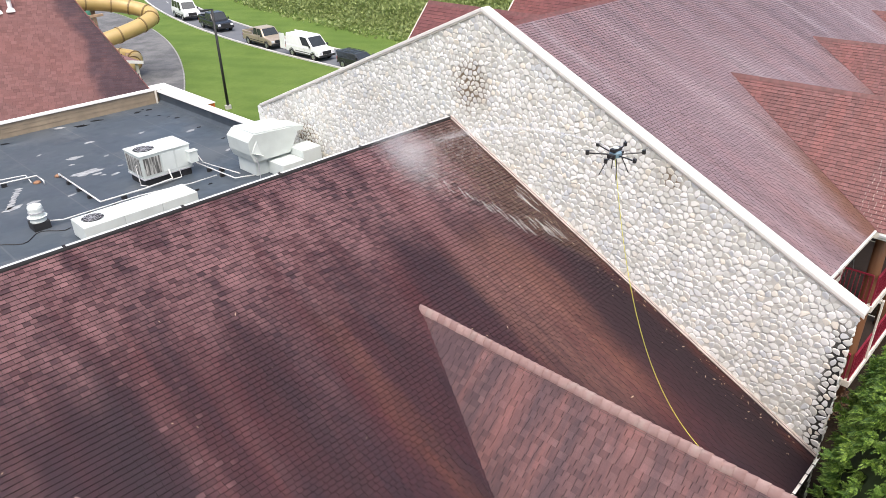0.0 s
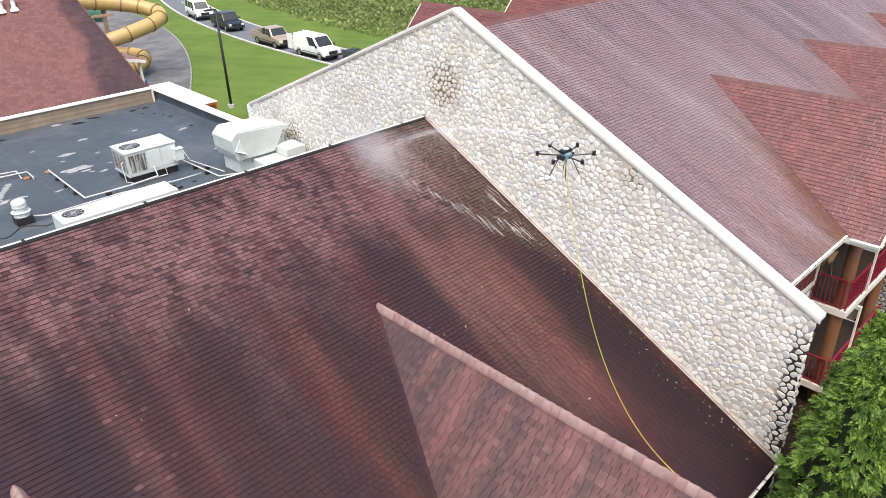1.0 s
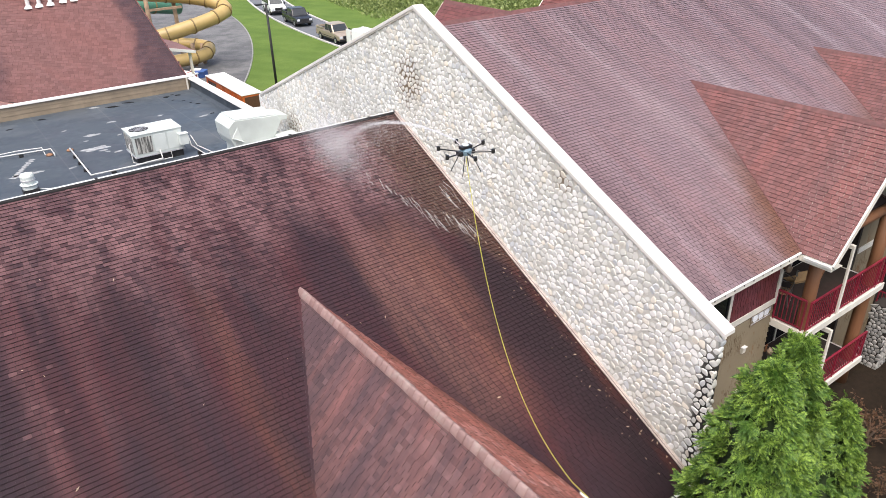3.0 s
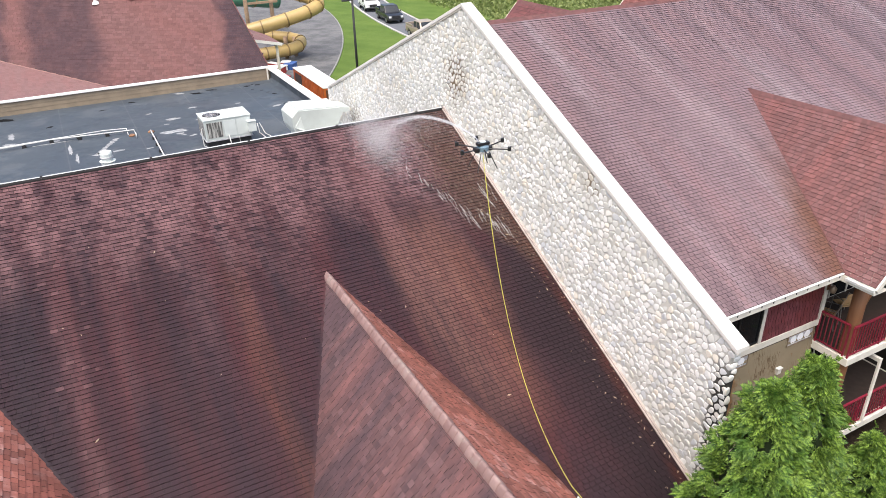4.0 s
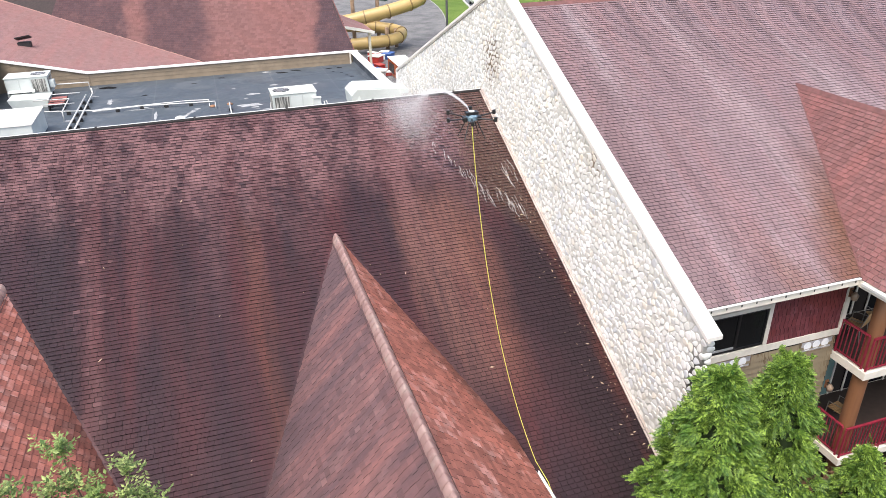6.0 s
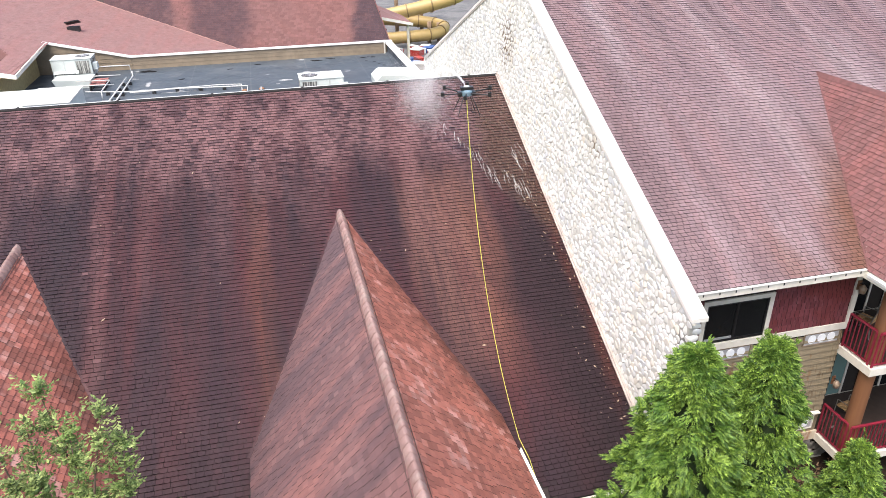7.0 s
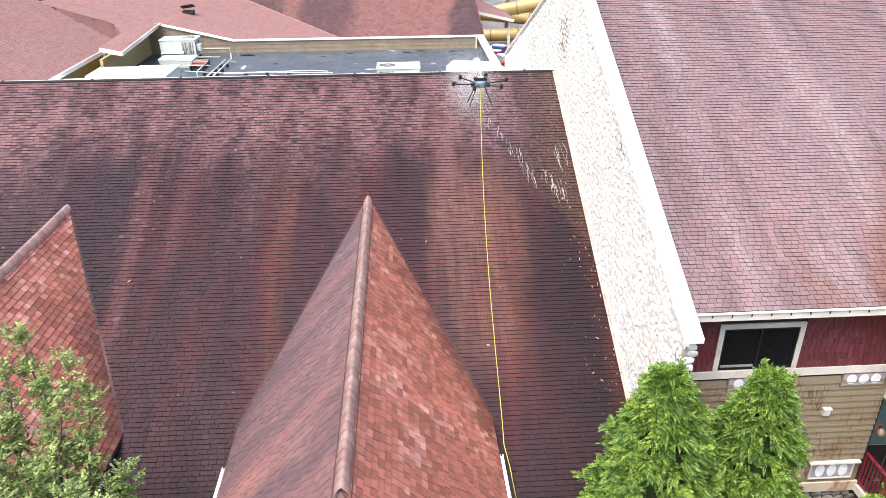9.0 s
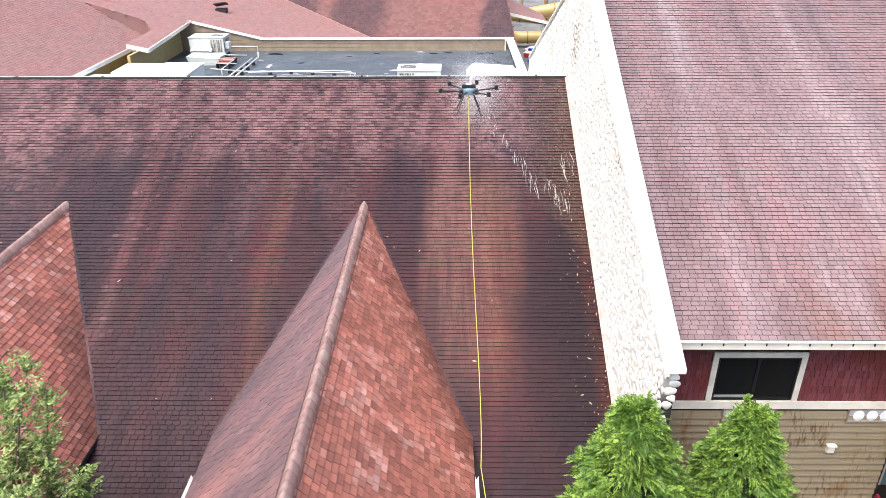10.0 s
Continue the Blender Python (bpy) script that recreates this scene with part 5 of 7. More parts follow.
def low_unit(x, y, w, d, h):
    t = thing("condenser_bank", "long low white condenser casing behind the roof ridge", "air conditioner", (x, y, FLAT_Z))
    for i in range(3):
        part("casing_panel", Geo().box(w * i / 3 + 0.004, 0, 0.06, w * (i + 1) / 3 - 0.004, d, h), M_unitw, t, bevel=0.012)
    fan(t, 0.55, d * 0.55, h + 0.001, 0.36)
    part("skid", Geo().box(0.05, 0.08, 0, w - 0.05, d - 0.08, 0.059), M_black, t)


low_unit(6.85, 22.75, 4.1, 1.15, 0.66)

dw = thing("duct_bank", "white insulated duct boxes under a lodge eave", "duct", (-4.35, 25.9, FLAT_Z))
part("duct_box", Geo().box(-0.6, -0.6, 0.05, 2.6, 1.5, 0.86), M_unitw, dw, bevel=0.02)
part("duct_box", Geo().box(2.61, 0.2, 0.05, 4.55, 3.2, 1.02), M_unitw, dw, bevel=0.02)
part("duct_box", Geo().box(0.4, 1.51, 0.05, 2.59, 3.6, 0.95), M_unitw, dw, bevel=0.02)
part("duct_lid", Geo().box(2.57, 0.16, 1.021, 4.59, 3.24, 1.06), M_white, dw)
dh = thing("duct_hood", "grey sheet-metal duct hood below a rooftop unit", "duct", (-2.0, 33.2, FLAT_Z))
part("hood", Geo().prism([(0, 0, 0.0), (1.6, 0, 0.0), (1.75, 0, 0.45), (-0.2, 0, 0.5)], (0, 1.3, 0)), M_unit, dh, bevel=0.015)

ev = thing("exhaust_vent", "white mushroom exhaust vent on a black curb", "vent", (6.3, 25.55, FLAT_Z))
part("curb", Geo().box(-0.28, -0.28, 0, 0.28, 0.28, 0.28), M_black, ev)
part("cap_lower", Geo().tube([(0, 0, 0.281), (0, 0, 0.40), (0, 0, 0.46)], [0.27, 0.25, 0.33], 16), M_unitw, ev, smooth=False)
part("cap_upper", Geo().tube([(0, 0, 0.461), (0, 0, 0.78), (0, 0, 0.86), (0, 0, 0.90)], [0.22, 0.25, 0.22, 0.10], 16), M_unitw, ev)
part("cap_band", Geo().tube([(0, 0, 0.60), (0, 0, 0.64)], 0.262, 16), M_grille, ev)


def pipe(name_label, pts, r=0.035, blocks=True, mat=None):
    t = thing("roof_pipe", name_label, "pipe", (0, 0, FLAT_Z), group="roof pipes")
    part("pipe_run", Geo().tube(pts, r, 7), mat or M_pipe, t, smooth=True)
    if blocks:
        for a, b in zip(pts, pts[1:]):
            a, b = Vector(a), Vector(b)
            if abs(a.z - b.z) < 0.02 and (b - a).length > 1.2:
                for k in range(1, int((b - a).length / 1.4) + 1):
                    c = a + (b - a) * (k / (int((b - a).length / 1.4) + 1))
                    part("support_block", Geo().box(c.x - 0.09, c.y - 0.07, 0.0, c.x + 0.09, c.y + 0.07, c.z - r), M_black, t)
    return t


P_L = "white conduit on small black blocks across the flat roof"
pipe(P_L, [(8.6, 30.0, 0.05), (8.6, 30.0, 0.16), (8.56, 25.8, 0.16), (10.3, 25.75, 0.16), (11.5, 25.9, 0.16), (11.5, 26.1, 0.5)])
pipe(P_L, [(6.6, 25.45, 0.2), (7.0, 25.3, 0.14), (9.8, 25.3, 0.14), (11.8, 24.9, 0.14), (12.9, 24.9, 0.14)], 0.026)
pipe(P_L, [(2.0, 30.8, 0.16), (4.3, 31.0, 0.16), (7.9, 30.5, 0.16), (7.9, 29.7, 0.16), (7.9, 29.7, 0.0)])
pipe(P_L, [(-0.3, 31.6, 0.18), (2.0, 30.9, 0.18), (6.6, 31.1, 0.18), (7.6, 30.86, 0.18), (7.6, 30.3, 0.0)], 0.028)
pipe(P_L, [(13.0, 26.85, 0.6), (13.05, 26.8, 0.16), (13.2, 24.0, 0.16), (13.9, 23.7, 0.16)], 0.026)
pipe(P_L, [(13.1, 26.85, 0.62), (13.25, 26.6, 0.16), (13.6, 24.3, 0.16)], 0.022)
pipe(P_L, [(1.66, 34.5, 0.5), (1.66, 34.5, 0.2), (1.54, 27.3, 0.2)], 0.04)
pipe(P_L, [(1.35, 34.3, 0.2), (1.2, 27.3, 0.2)], 0.04)
pipe(P_L, [(-0.1, 35.2, 0.7), (1.5, 35.1, 0.7), (1.5, 35.1, 0.1)], 0.03, False)
pipe(P_L, [(-0.9, 32.7, 0.5), (0.8, 32.5, 0.5), (0.8, 30.0, 0.5), (0.8, 30.0, 0.05)], 0.03, False)
M_redboard = plain("faded_red_board", (0.24, 0.085, 0.075), 0.7, var=0.25)
for k in range(3):
    b_ = thing("rack_board", "faded red board lying between white pipes on the flat roof", "board", (0.15, 33.75 - 0.62 * k, FLAT_Z + 0.30), group="rack boards")
    part("plank", Geo().box(-0.38, -0.20, 0, 0.38, 0.20, 0.03), M_redboard, b_, bevel=0.004)
    for sx in (-1, 1):
        part("bearer", Geo().box(sx * 0.34 - 0.03, -0.2, -0.30, sx * 0.34 + 0.03, 0.2, -0.001), M_black, b_)
pipe(P_L, [(-0.35, 34.2, 0.40), (1.1, 34.1, 0.40)], 0.03, False)
pipe(P_L, [(-0.45, 32.0, 0.40), (1.1, 31.9, 0.40)], 0.03, False)
for x, y in ((8.62, 30.2), (7.75, 30.1)):
    d_ = thing("roof_drain", "rust-brown roof drain cap on black membrane", "drain", (x, y, FLAT_Z), group="roof drains")
    part("dome", Geo().tube([(0, 0, 0.005), (0, 0, 0.06), (0, 0, 0.10)], [0.17, 0.13, 0.04], 12), plain("rusty_drain", (0.25, 0.13, 0.07), 0.7), d_, smooth=True)
rng = random.Random(8)
M_patch = plain("patch_pale", (0.30, 0.31, 0.32), 0.7, var=0.3)
M_puddle = plain("black_residue", (0.004, 0.004, 0.005), 0.7, var=0.3, spec=0.15)


def blot(x, y, w, d, mat, label):
    """A ragged flat patch on the membrane."""
    turn = rng.uniform(-0.5, 0.5)
    ring = []
    for a in range(11):
        q = rng.uniform(0.55, 1.2)
        u_, v_ = w * q * math.cos(a * 2 * math.pi / 11), d * q * math.sin(a * 2 * math.pi / 11)
        ring.append((x + u_ * math.cos(turn) - v_ * math.sin(turn), y + u_ * math.sin(turn) + v_ * math.cos(turn), FLAT_Z + 0.004))
    tagged(part("membrane_patch", Geo().prism(ring, (0, 0, 0.005)), mat), label, "roof patch", group="membrane patches")


for x, y, w in ((12.0, 36.4, 0.34), (12.9, 36.7, 0.30), (8.5, 36.4, 0.22), (14.9, 36.4, 0.22), (15.5, 36.4, 0.20), (15.3, 36.7, 0.12), (15.4, 35.0, 0.12), (15.8, 33.9, 0.18), (15.6, 34.4, 0.10), (15.8, 31.6, 0.14), (15.7, 29.2, 0.14), (15.0, 35.5, 0.10), (2.2, 36.4, 0.5), (4.3, 33.8, 0.18), (6.9, 35.6, 0.16), (11.7, 24.4, 0.16), (11.6, 24.8, 0.12), (12.4, 24.6, 0.10)):
    blot(x, y, w, w * 0.6, M_puddle, "small black puddle mark on the roof membrane")
for x, y, w in ((11.2, 33.5, 0.26), (13.5, 33.0, 0.20), (15.2, 31.4, 0.30), (9.5, 31.1, 0.18), (9.8, 29.2, 0.20), (9.95, 28.9, 0.14), (9.0, 33.5, 0.14), (11.0, 31.1, 0.16), (10.9, 29.4, 0.15), (11.1, 36.9, 0.30), (15.0, 27.6, 0.20), (4.4, 31.2, 0.25), (6.2, 28.1, 0.40), (6.9, 28.1, 0.28), (1.7, 34.6, 0.26), (2.5, 31.8, 0.28), (1.0, 30.0, 0.26), (8.2, 27.7, 0.18), (1.6, 36.6, 0.16), (10.3, 28.6, 0.22)):
    blot(x, y, w, w * 0.5, M_patch, "pale scuffed patch on the roof membrane")
for k in range(9):
    # a pale run of dried water
    blot(6.1 + 0.11 * k, 28.2 + 0.22 * k, 0.16, 0.12, M_patch, "pale dried water mark on the roof membrane")
for px, py, w_, d_ in ((9.6, 29.7, 0.8, 0.35), (5.0, 29.4, 0.10, 0.9), (4.3, 30.9, 0.9, 0.08), (5.2, 28.0, 0.09, 0.7), (9.9, 31.9, 0.4, 0.2), (2.6, 33.0, 0.18, 0.6)):
    ring = [(px + w_ * rng.uniform(0.55, 1.15) * math.cos(a * math.pi / 8), py + d_ * rng.uniform(0.55, 1.15) * math.sin(a * math.pi / 8), FLAT_Z + 0.004) for a in range(16)]
    tagged(part("sealant_smear", Geo().prism(ring, (0, 0, 0.003)), M_patch), "pale smear of sealant on the black roof membrane", "roof patch", group="sealant smears")
wire = thing("cable_loop", "loose black cable lying on the roof membrane", "cable", (5.6, 24.9, FLAT_Z + 0.02))
part("cable", Geo().tube([(-1.2 + 0.2 * i, 0.28 * math.sin(i * 0.9), 0) for i in range(14)], 0.016, 5), M_black, wire, smooth=True)


# ---- far left building ----
inn = thing("lodge_annex", "large lodge behind the flat roof with stained red shingle slopes", "building")


def c_z(x, y):
    """The tall slope on the right, which climbs away to the north-east."""
    return 5.2 + 0.575 * (x - 7.1) + 0.92 * (y - 45.4)


def a_z(x, y):
    """The shallow slope left of the valley."""
    return 6.85 - 0.24 * x


def valley_x(y):
    return 7.1 - (y - 45.4) * 13.0 / 11.5


def rake_x(y):
    return 17.15 - 0.17 * (y - 40.4)


lo, hi = 37.9, 62.0
cpts = [(valley_x(lo), lo), (rake_x(lo), lo), (rake_x(57), 57), (-1.5, 62), (valley_x(hi), hi)]
croof = deck("roof", [(x, y, c_z(x, y)) for x, y in cpts], 0.2, M_deck, inn, "red shingle slope with dark stained bands")
cu = Vector((0.92, -0.575, 0)).normalized()
cvv = Vector((0.575, 0.92, 0.575 ** 2 + 0.92 ** 2)).normalized()
co = Vector((15.5, 38.0, c_z(15.5, 38.0))) - cu * 24 - cvv * 4
shingles(croof, co, cu, cvv, 34, 34, M_fardark, M_fardark, course=0.19, tab=0.30, thick=0.010, edge_mat=M_reardark,
         hidden=lambda p: p.x < valley_x(p.y) or p.x > rake_x(p.y) or p.y < 37.95 or p.y > 57, seed=90)
apts = [(valley_x(37.6), 37.6), (valley_x(hi), hi), (-22, hi), (-22, 37.6)]
aroof = deck("roof", [(x, y, a_z(x, y)) for x, y in apts], 0.2, M_deck, inn, "cleaned pink-red shingle slope")
shingles(aroof, (16, 37.6, a_z(16, 0)), (0, 1, 0), Vector((-1, 0, 0.24)).normalized(), 24, 39, M_far, M_far, course=0.20, tab=0.34, thick=0.008, edge_mat=M_far,
         hidden=lambda p: p.x > valley_x(p.y) + 0.1, seed=91)
run(inn, "valley_metal", (valley_x(38.2), 38.2, a_z(valley_x(38.2), 0) + 0.04), (valley_x(hi), hi, a_z(valley_x(hi), 0) + 0.04), 0.14, 0.03, M_cap, up=(0, -0.4, 1), label="pale pink valley flashing")
for k in range(6):
    ya, yb = lo + 3.1 * k, lo + 3.1 * (k + 1)
    run(inn, "rake_trim", (rake_x(ya) + 0.04, ya, c_z(rake_x(ya), ya) - 0.10), (rake_x(yb) + 0.04, yb, c_z(rake_x(yb), yb) - 0.10), 0.05, 0.2, M_reardark)
part("gable_wall", Geo().prism([(rake_x(38.5) - 0.35, 38.5, 0.8), (rake_x(56) - 0.35, 56, 0.8), (rake_x(56) - 0.35, 56, c_z(rake_x(56), 56) - 0.6), (rake_x(38.5) - 0.35, 38.5, c_z(rake_x(38.5), 38.5) - 0.6)], (-0.2, 0, 0)), tan, inn)
# small porch roof at its corner
deck("porch_roof", [(16.7, 47.2, 6.75), (20.3, 47.2, 5.9), (20.3, 51.0, 5.9), (16.7, 51.0, 7.5)], 0.12, M_far, inn)
run(inn, "porch_fascia", (16.7, 47.17, 6.65), (20.35, 47.17, 5.82), 0.05, 0.2, M_white)
part("porch_post", Geo().tube([(20.0, 47.5, 0.9), (20.0, 47.5, 5.8)], 0.11, 8), M_trim, inn)
BX, BZ, BS = -4.9, 7.02, 0.5
# the shallow slope runs on in front of the parapet, down to an eave over the equipment yard
eA, eB = (-3.2, 37.59, a_z(-3.2, 0)), (-2.75, 29.4, a_z(-2.75, 0))
left = [(-3.75, 29.4), (-3.95, 33.4), (-4.95, 35.15), (-9.4, 36.15)]
ring = [eB[:2], eA[:2], (-9.5, 37.59)] + left[::-1]
fr = deck("roof", [(x, y, a_z(x, y)) for x, y in ring], 0.16, M_far, inn, "pink-red shingle slope above the equipment yard")
shingles(fr, (-2.95, 29.4, a_z(-2.95, 0)), (0, 1, 0), Vector((-1, 0, 0.24)).normalized(), 8.15, 6.7, M_far, M_far, course=0.19, tab=0.30, thick=0.008, edge_mat=M_far, seed=95,
         hidden=lambda p: p.y < 29.4 + (-2.9 - p.x) * 0 if p.x > -3.75 else p.y < 33.4 + (-3.95 - p.x) * 1.75 if p.x > -4.95 else p.y < 35.15 + (-4.95 - p.x) * 0.225)
for (xa, ya), (xb, yb) in zip(left[1:], left[2:]):
    part("roof_cheek", Geo().prism([(xa, ya, a_z(xa, 0)), (xb, yb, a_z(xb, 0)), (xb, yb, max(6.9, BZ + BS * (BX - xb)) - 0.2), (xa, ya, 6.7)], (0, 0.08, 0)), M_far, inn)
run(inn, "eave_fascia", (-3.12, 37.2, a_z(-3.15, 0) - 0.10), (-2.66, 29.38, a_z(-2.75, 0) - 0.10), 0.06, 0.2, M_trim)
run(inn, "eave_fascia", (-2.66, 29.36, a_z(-2.75, 0) - 0.10), (-3.75, 29.36, a_z(-3.75, 0) - 0.10), 0.06, 0.2, M_trim)
ym = plain("yellow_tan_wall", (0.46, 0.36, 0.17), 0.7, var=0.15)
part("yard_wall", Geo().box(-3.95, 29.6, FLAT_Z - 0.2, -3.8, 37.3, 7.1), ym, inn, "yellow-tan wall under the eave")
part("yard_wall", Geo().box(-5.6, 22.5, FLAT_Z - 0.2, -5.45, 35.0, 6.9), ym, inn, "yellow-tan wall under the eave")
part("downpipe", Geo().box(-4.9, 32.5, FLAT_Z, -4.78, 32.62, 6.9), M_white, inn)
# near left slope
bv = Vector((-1, 0, BS)).normalized()
broof = deck("roof", [(BX, 18.0, BZ), (BX, 35.05, BZ), (-19.0, 38.2, BZ + BS * 14.1), (-19.0, 18.0, BZ + BS * 14.1)], 0.18, M_deck, inn, "pink-red shingle slope")
shingles(broof, (BX, 18.0, BZ), (0, 1, 0), bv, 20.2, 14.1 / -bv.x, M_far, M_far, course=0.15, tab=0.30, thick=0.010, edge_mat=M_fardark, hidden=lambda p: p.y > 35.05 + (BX - p.x) * 0.223, seed=92)
run(inn, "eave_fascia", (BX + 0.04, 18.0, BZ - 0.11), (BX + 0.04, 35.1, BZ - 0.11), 0.06, 0.22, M_white, label="white eave fascia")
run(inn, "rake_trim", (BX, 35.10, BZ - 0.06), (-19.0, 38.25, BZ + BS * 14.1 - 0.06), 0.05, 0.16, M_cap, up=(0, 1, 0))
sv = thing("slant_vent", "small black slant-back roof vent on red shingles", "roof vent", (-2.55, 42.2, a_z(-2.55, 42.2)))
part("base", Geo().box(-0.35, -0.2, -0.1, 0.35, 0.3, 0.22), M_black, sv)
part("hood", Geo().prism([(-0.42, -0.3, 0.50), (0.42, -0.3, 0.62), (0.42, 0.35, 0.40), (-0.42, 0.35, 0.28)], (0, 0, 0.06)), M_black, sv)
for i, (x, y) in enumerate(((8.6, 49.2), (10.8, 48.1), (11.4, 47.8), (12.0, 47.5), (12.7, 47.2), (13.3, 46.9))):
    t = thing("vent_pipe", "short white vent pipe on red shingles", "roof vent", (x, y, c_z(x, y)), group="roof vent pipes")
    part("pipe", Geo().tube([(0, 0, -0.1), (0, 0, 0.55)], 0.12, 10), M_white, t)
    part("boot", Geo().tube([(0, 0, -0.08), (0, 0, 0.10)], [0.28, 0.16], 10), M_white, t)
    part("rain_cap", Geo().tube([(0, 0, 0.58), (0, 0, 0.68)], [0.20, 0.12], 10), M_white, t)

# ---- water slide, container, play clutter ----
ylm = Mat("slide_yellow", 0.35)
ylm.colour(ylm.mix(ylm.noise(1.5, 5), (0.36, 0.25, 0.085), (0.50, 0.37, 0.155)))
M_post = plain("weathered_timber", (0.40, 0.28, 0.19), 0.75, var=0.25, scale=3)
M_green = plain("slide_green", (0.07, 0.20, 0.13), 0.4)


def smooth_path(pts, n=6):
    """Catmull-Rom through the points."""
    p = [Vector(q) for q in pts]
    p = [2 * p[0] - p[1]] + p + [2 * p[-1] - p[-2]]
    out = []
    for i in range(1, len(p) - 2):
        for k in range(n):
            s = k / n
            out.append(0.5 * ((2 * p[i]) + (p[i + 1] - p[i - 1]) * s + (2 * p[i - 1] - 5 * p[i] + 4 * p[i + 1] - p[i + 2]) * s * s + (3 * p[i] - p[i - 1] - 3 * p[i + 1] + p[i + 2]) * s ** 3))
    return out + [p[-2]]


M_flange = plain("slide_flange", (0.22, 0.15, 0.06), 0.5)
slide = thing("water_slide", "yellow tube water slide with flanged joints on timber posts", "water slide")


def tube_slide(pts, r, mat, lab):
    path = [q + Vector((-0.9, 0.5, 0)) for q in smooth_path(pts)]
    t = part("tube", Geo().tube(path, r, 16), mat, slide, lab, smooth=True)
    for i in range(2, len(path) - 2, 4):
        d = (path[i + 1] - path[i - 1]).normalized() * 0.06
        part("flange", Geo().tube([path[i] - d, path[i] + d], r + 0.06, 16), M_flange, t)


tube_slide([(16, 68, 9.2), (22.5, 66.5, 7.75), (26.6, 66, 7.1), (28.9, 65, 6.6), (29.9, 63.2, 6.0), (28.4, 62.2, 5.45), (25.0, 62.0, 4.75), (21.5, 62.5, 4.1)], 0.62, ylm, "translucent yellow slide tube")
tube_slide([(19.5, 66.2, 3.5), (23.5, 66.2, 3.05), (26.6, 65.8, 2.75), (28.0, 64.2, 2.45), (26.8, 62.6, 2.15), (24.0, 62.2, 2.05), (20.0, 62.5, 1.9)], 0.58, ylm, "translucent yellow slide tube")
tube_slide([(14, 78, 6.5), (21.0, 77, 5.4), (25.5, 76.5, 5.2), (30.0, 78, 4.4)], 0.75, M_green, "green slide tube")
for x, y, h in ((22.4, 65.5, 9.5), (25.3, 67.1, 6.6), (25.5, 64.3, 2.2), (26.6, 64.9, 2.0), (21.1, 77.5, 5.0)):
    part("support_post", Geo().tube([(x, y, 0.9), (x, y, 0.9 + h)], 0.2, 8), M_post, slide, "timber support post", smooth=True)
part("cross_arm", Geo().box(22.4, 65.4, 6.2, 25.5, 65.6, 6.4), M_post, slide)
part("cross_arm", Geo().box(25.3, 62.8, 4.2, 25.6, 67.1, 4.4), M_post, slide)
M_vdark = plain("dark_opening", (0.02, 0.018, 0.016), 0.5)
M_brown = plain("brown_door_paint", (0.10, 0.045, 0.025), 0.6)
cont = thing("cargo_container", "orange cargo container with a white roof", "container", (23.7, 50.2, 0.95))
cont.rotation_euler = (0, 0, radians(-1))
M_orange = plain("orange_container_paint", (0.55, 0.13, 0.03), 0.5, var=0.2, scale=1.5)
part("body", Geo().box(-0.78, -4.0, 0.12, 0.78, 4.0, 1.38), M_orange, cont, bevel=0.02)
part("roof", Geo().box(-0.82, -4.04, 1.381, 0.82, 4.04, 1.47), M_white, cont, bevel=0.03)
part("skid", Geo().box(-0.7, -3.9, 0.0, 0.7, 3.9, 0.119), M_black, cont)
part("end_door", Geo().box(-0.6, -4.035, 0.22, 0.6, -4.001, 1.25), M_brown, cont, "brown end door", bevel=0.008)
part("side_window", Geo().box(-0.84, 1.6, 0.4, -0.816, 3.4, 1.2), M_vdark, cont, "dark side opening")
for k in range(17):
    part("corrugation", Geo().box(-0.815, -3.7 + 0.42 * k, 0.2, -0.781, -3.5 + 0.42 * k, 1.33), M_orange, cont)
rng = random.Random(5)
M_redplay, M_blueplay = plain("red_plastic", (0.45, 0.04, 0.03), 0.4), plain("blue_tarp", (0.05, 0.12, 0.35), 0.5)
for k in range(24):
    x, y = 20.3 + rng.uniform(0, 4.2), 52 + rng.uniform(0, 9)
    t = thing("play_crate", "heap of coloured play equipment beside the slide", "play equipment", (x, y, 1.01), group="play equipment")
    t.rotation_euler = (0, 0, rng.uniform(0, 3))
    m_ = (M_redplay, M_blueplay, M_white, M_redplay)[k % 4]
    w, d, h = rng.uniform(0.2, 0.6), rng.uniform(0.2, 0.6), rng.uniform(0.2, 0.6)
    part("box", Geo().box(-w, -d, 0, w, d, h), m_, t, bevel=0.05)
    part("lid", Geo().box(-w - 0.04, -d - 0.04, h + 0.001, w + 0.04, d + 0.04, h + 0.08), (M_white, m_)[k % 2], t, bevel=0.02)

# ---- lamp post ----
lp = thing("street_lamp", "tall black lamp post with a flat box head on the lawn", "street lamp", (26.6, 48.4, 0.9))
part("pole", Geo().tube([(0, 0, 0), (0, 0, 7.35)], [0.11, 0.085], 10), M_black, lp, smooth=True)
part("base", Geo().tube([(0, 0, -0.1), (0, 0, 0.35)], 0.25, 12), km, lp)
part("arm", Geo().box(-0.35, -0.05, 7.33, 0.05, 0.05, 7.39), M_black, lp)
part("head", Geo().box(-0.85, -0.17, 7.31, -0.3, 0.17, 7.42), M_black, lp, bevel=0.02)

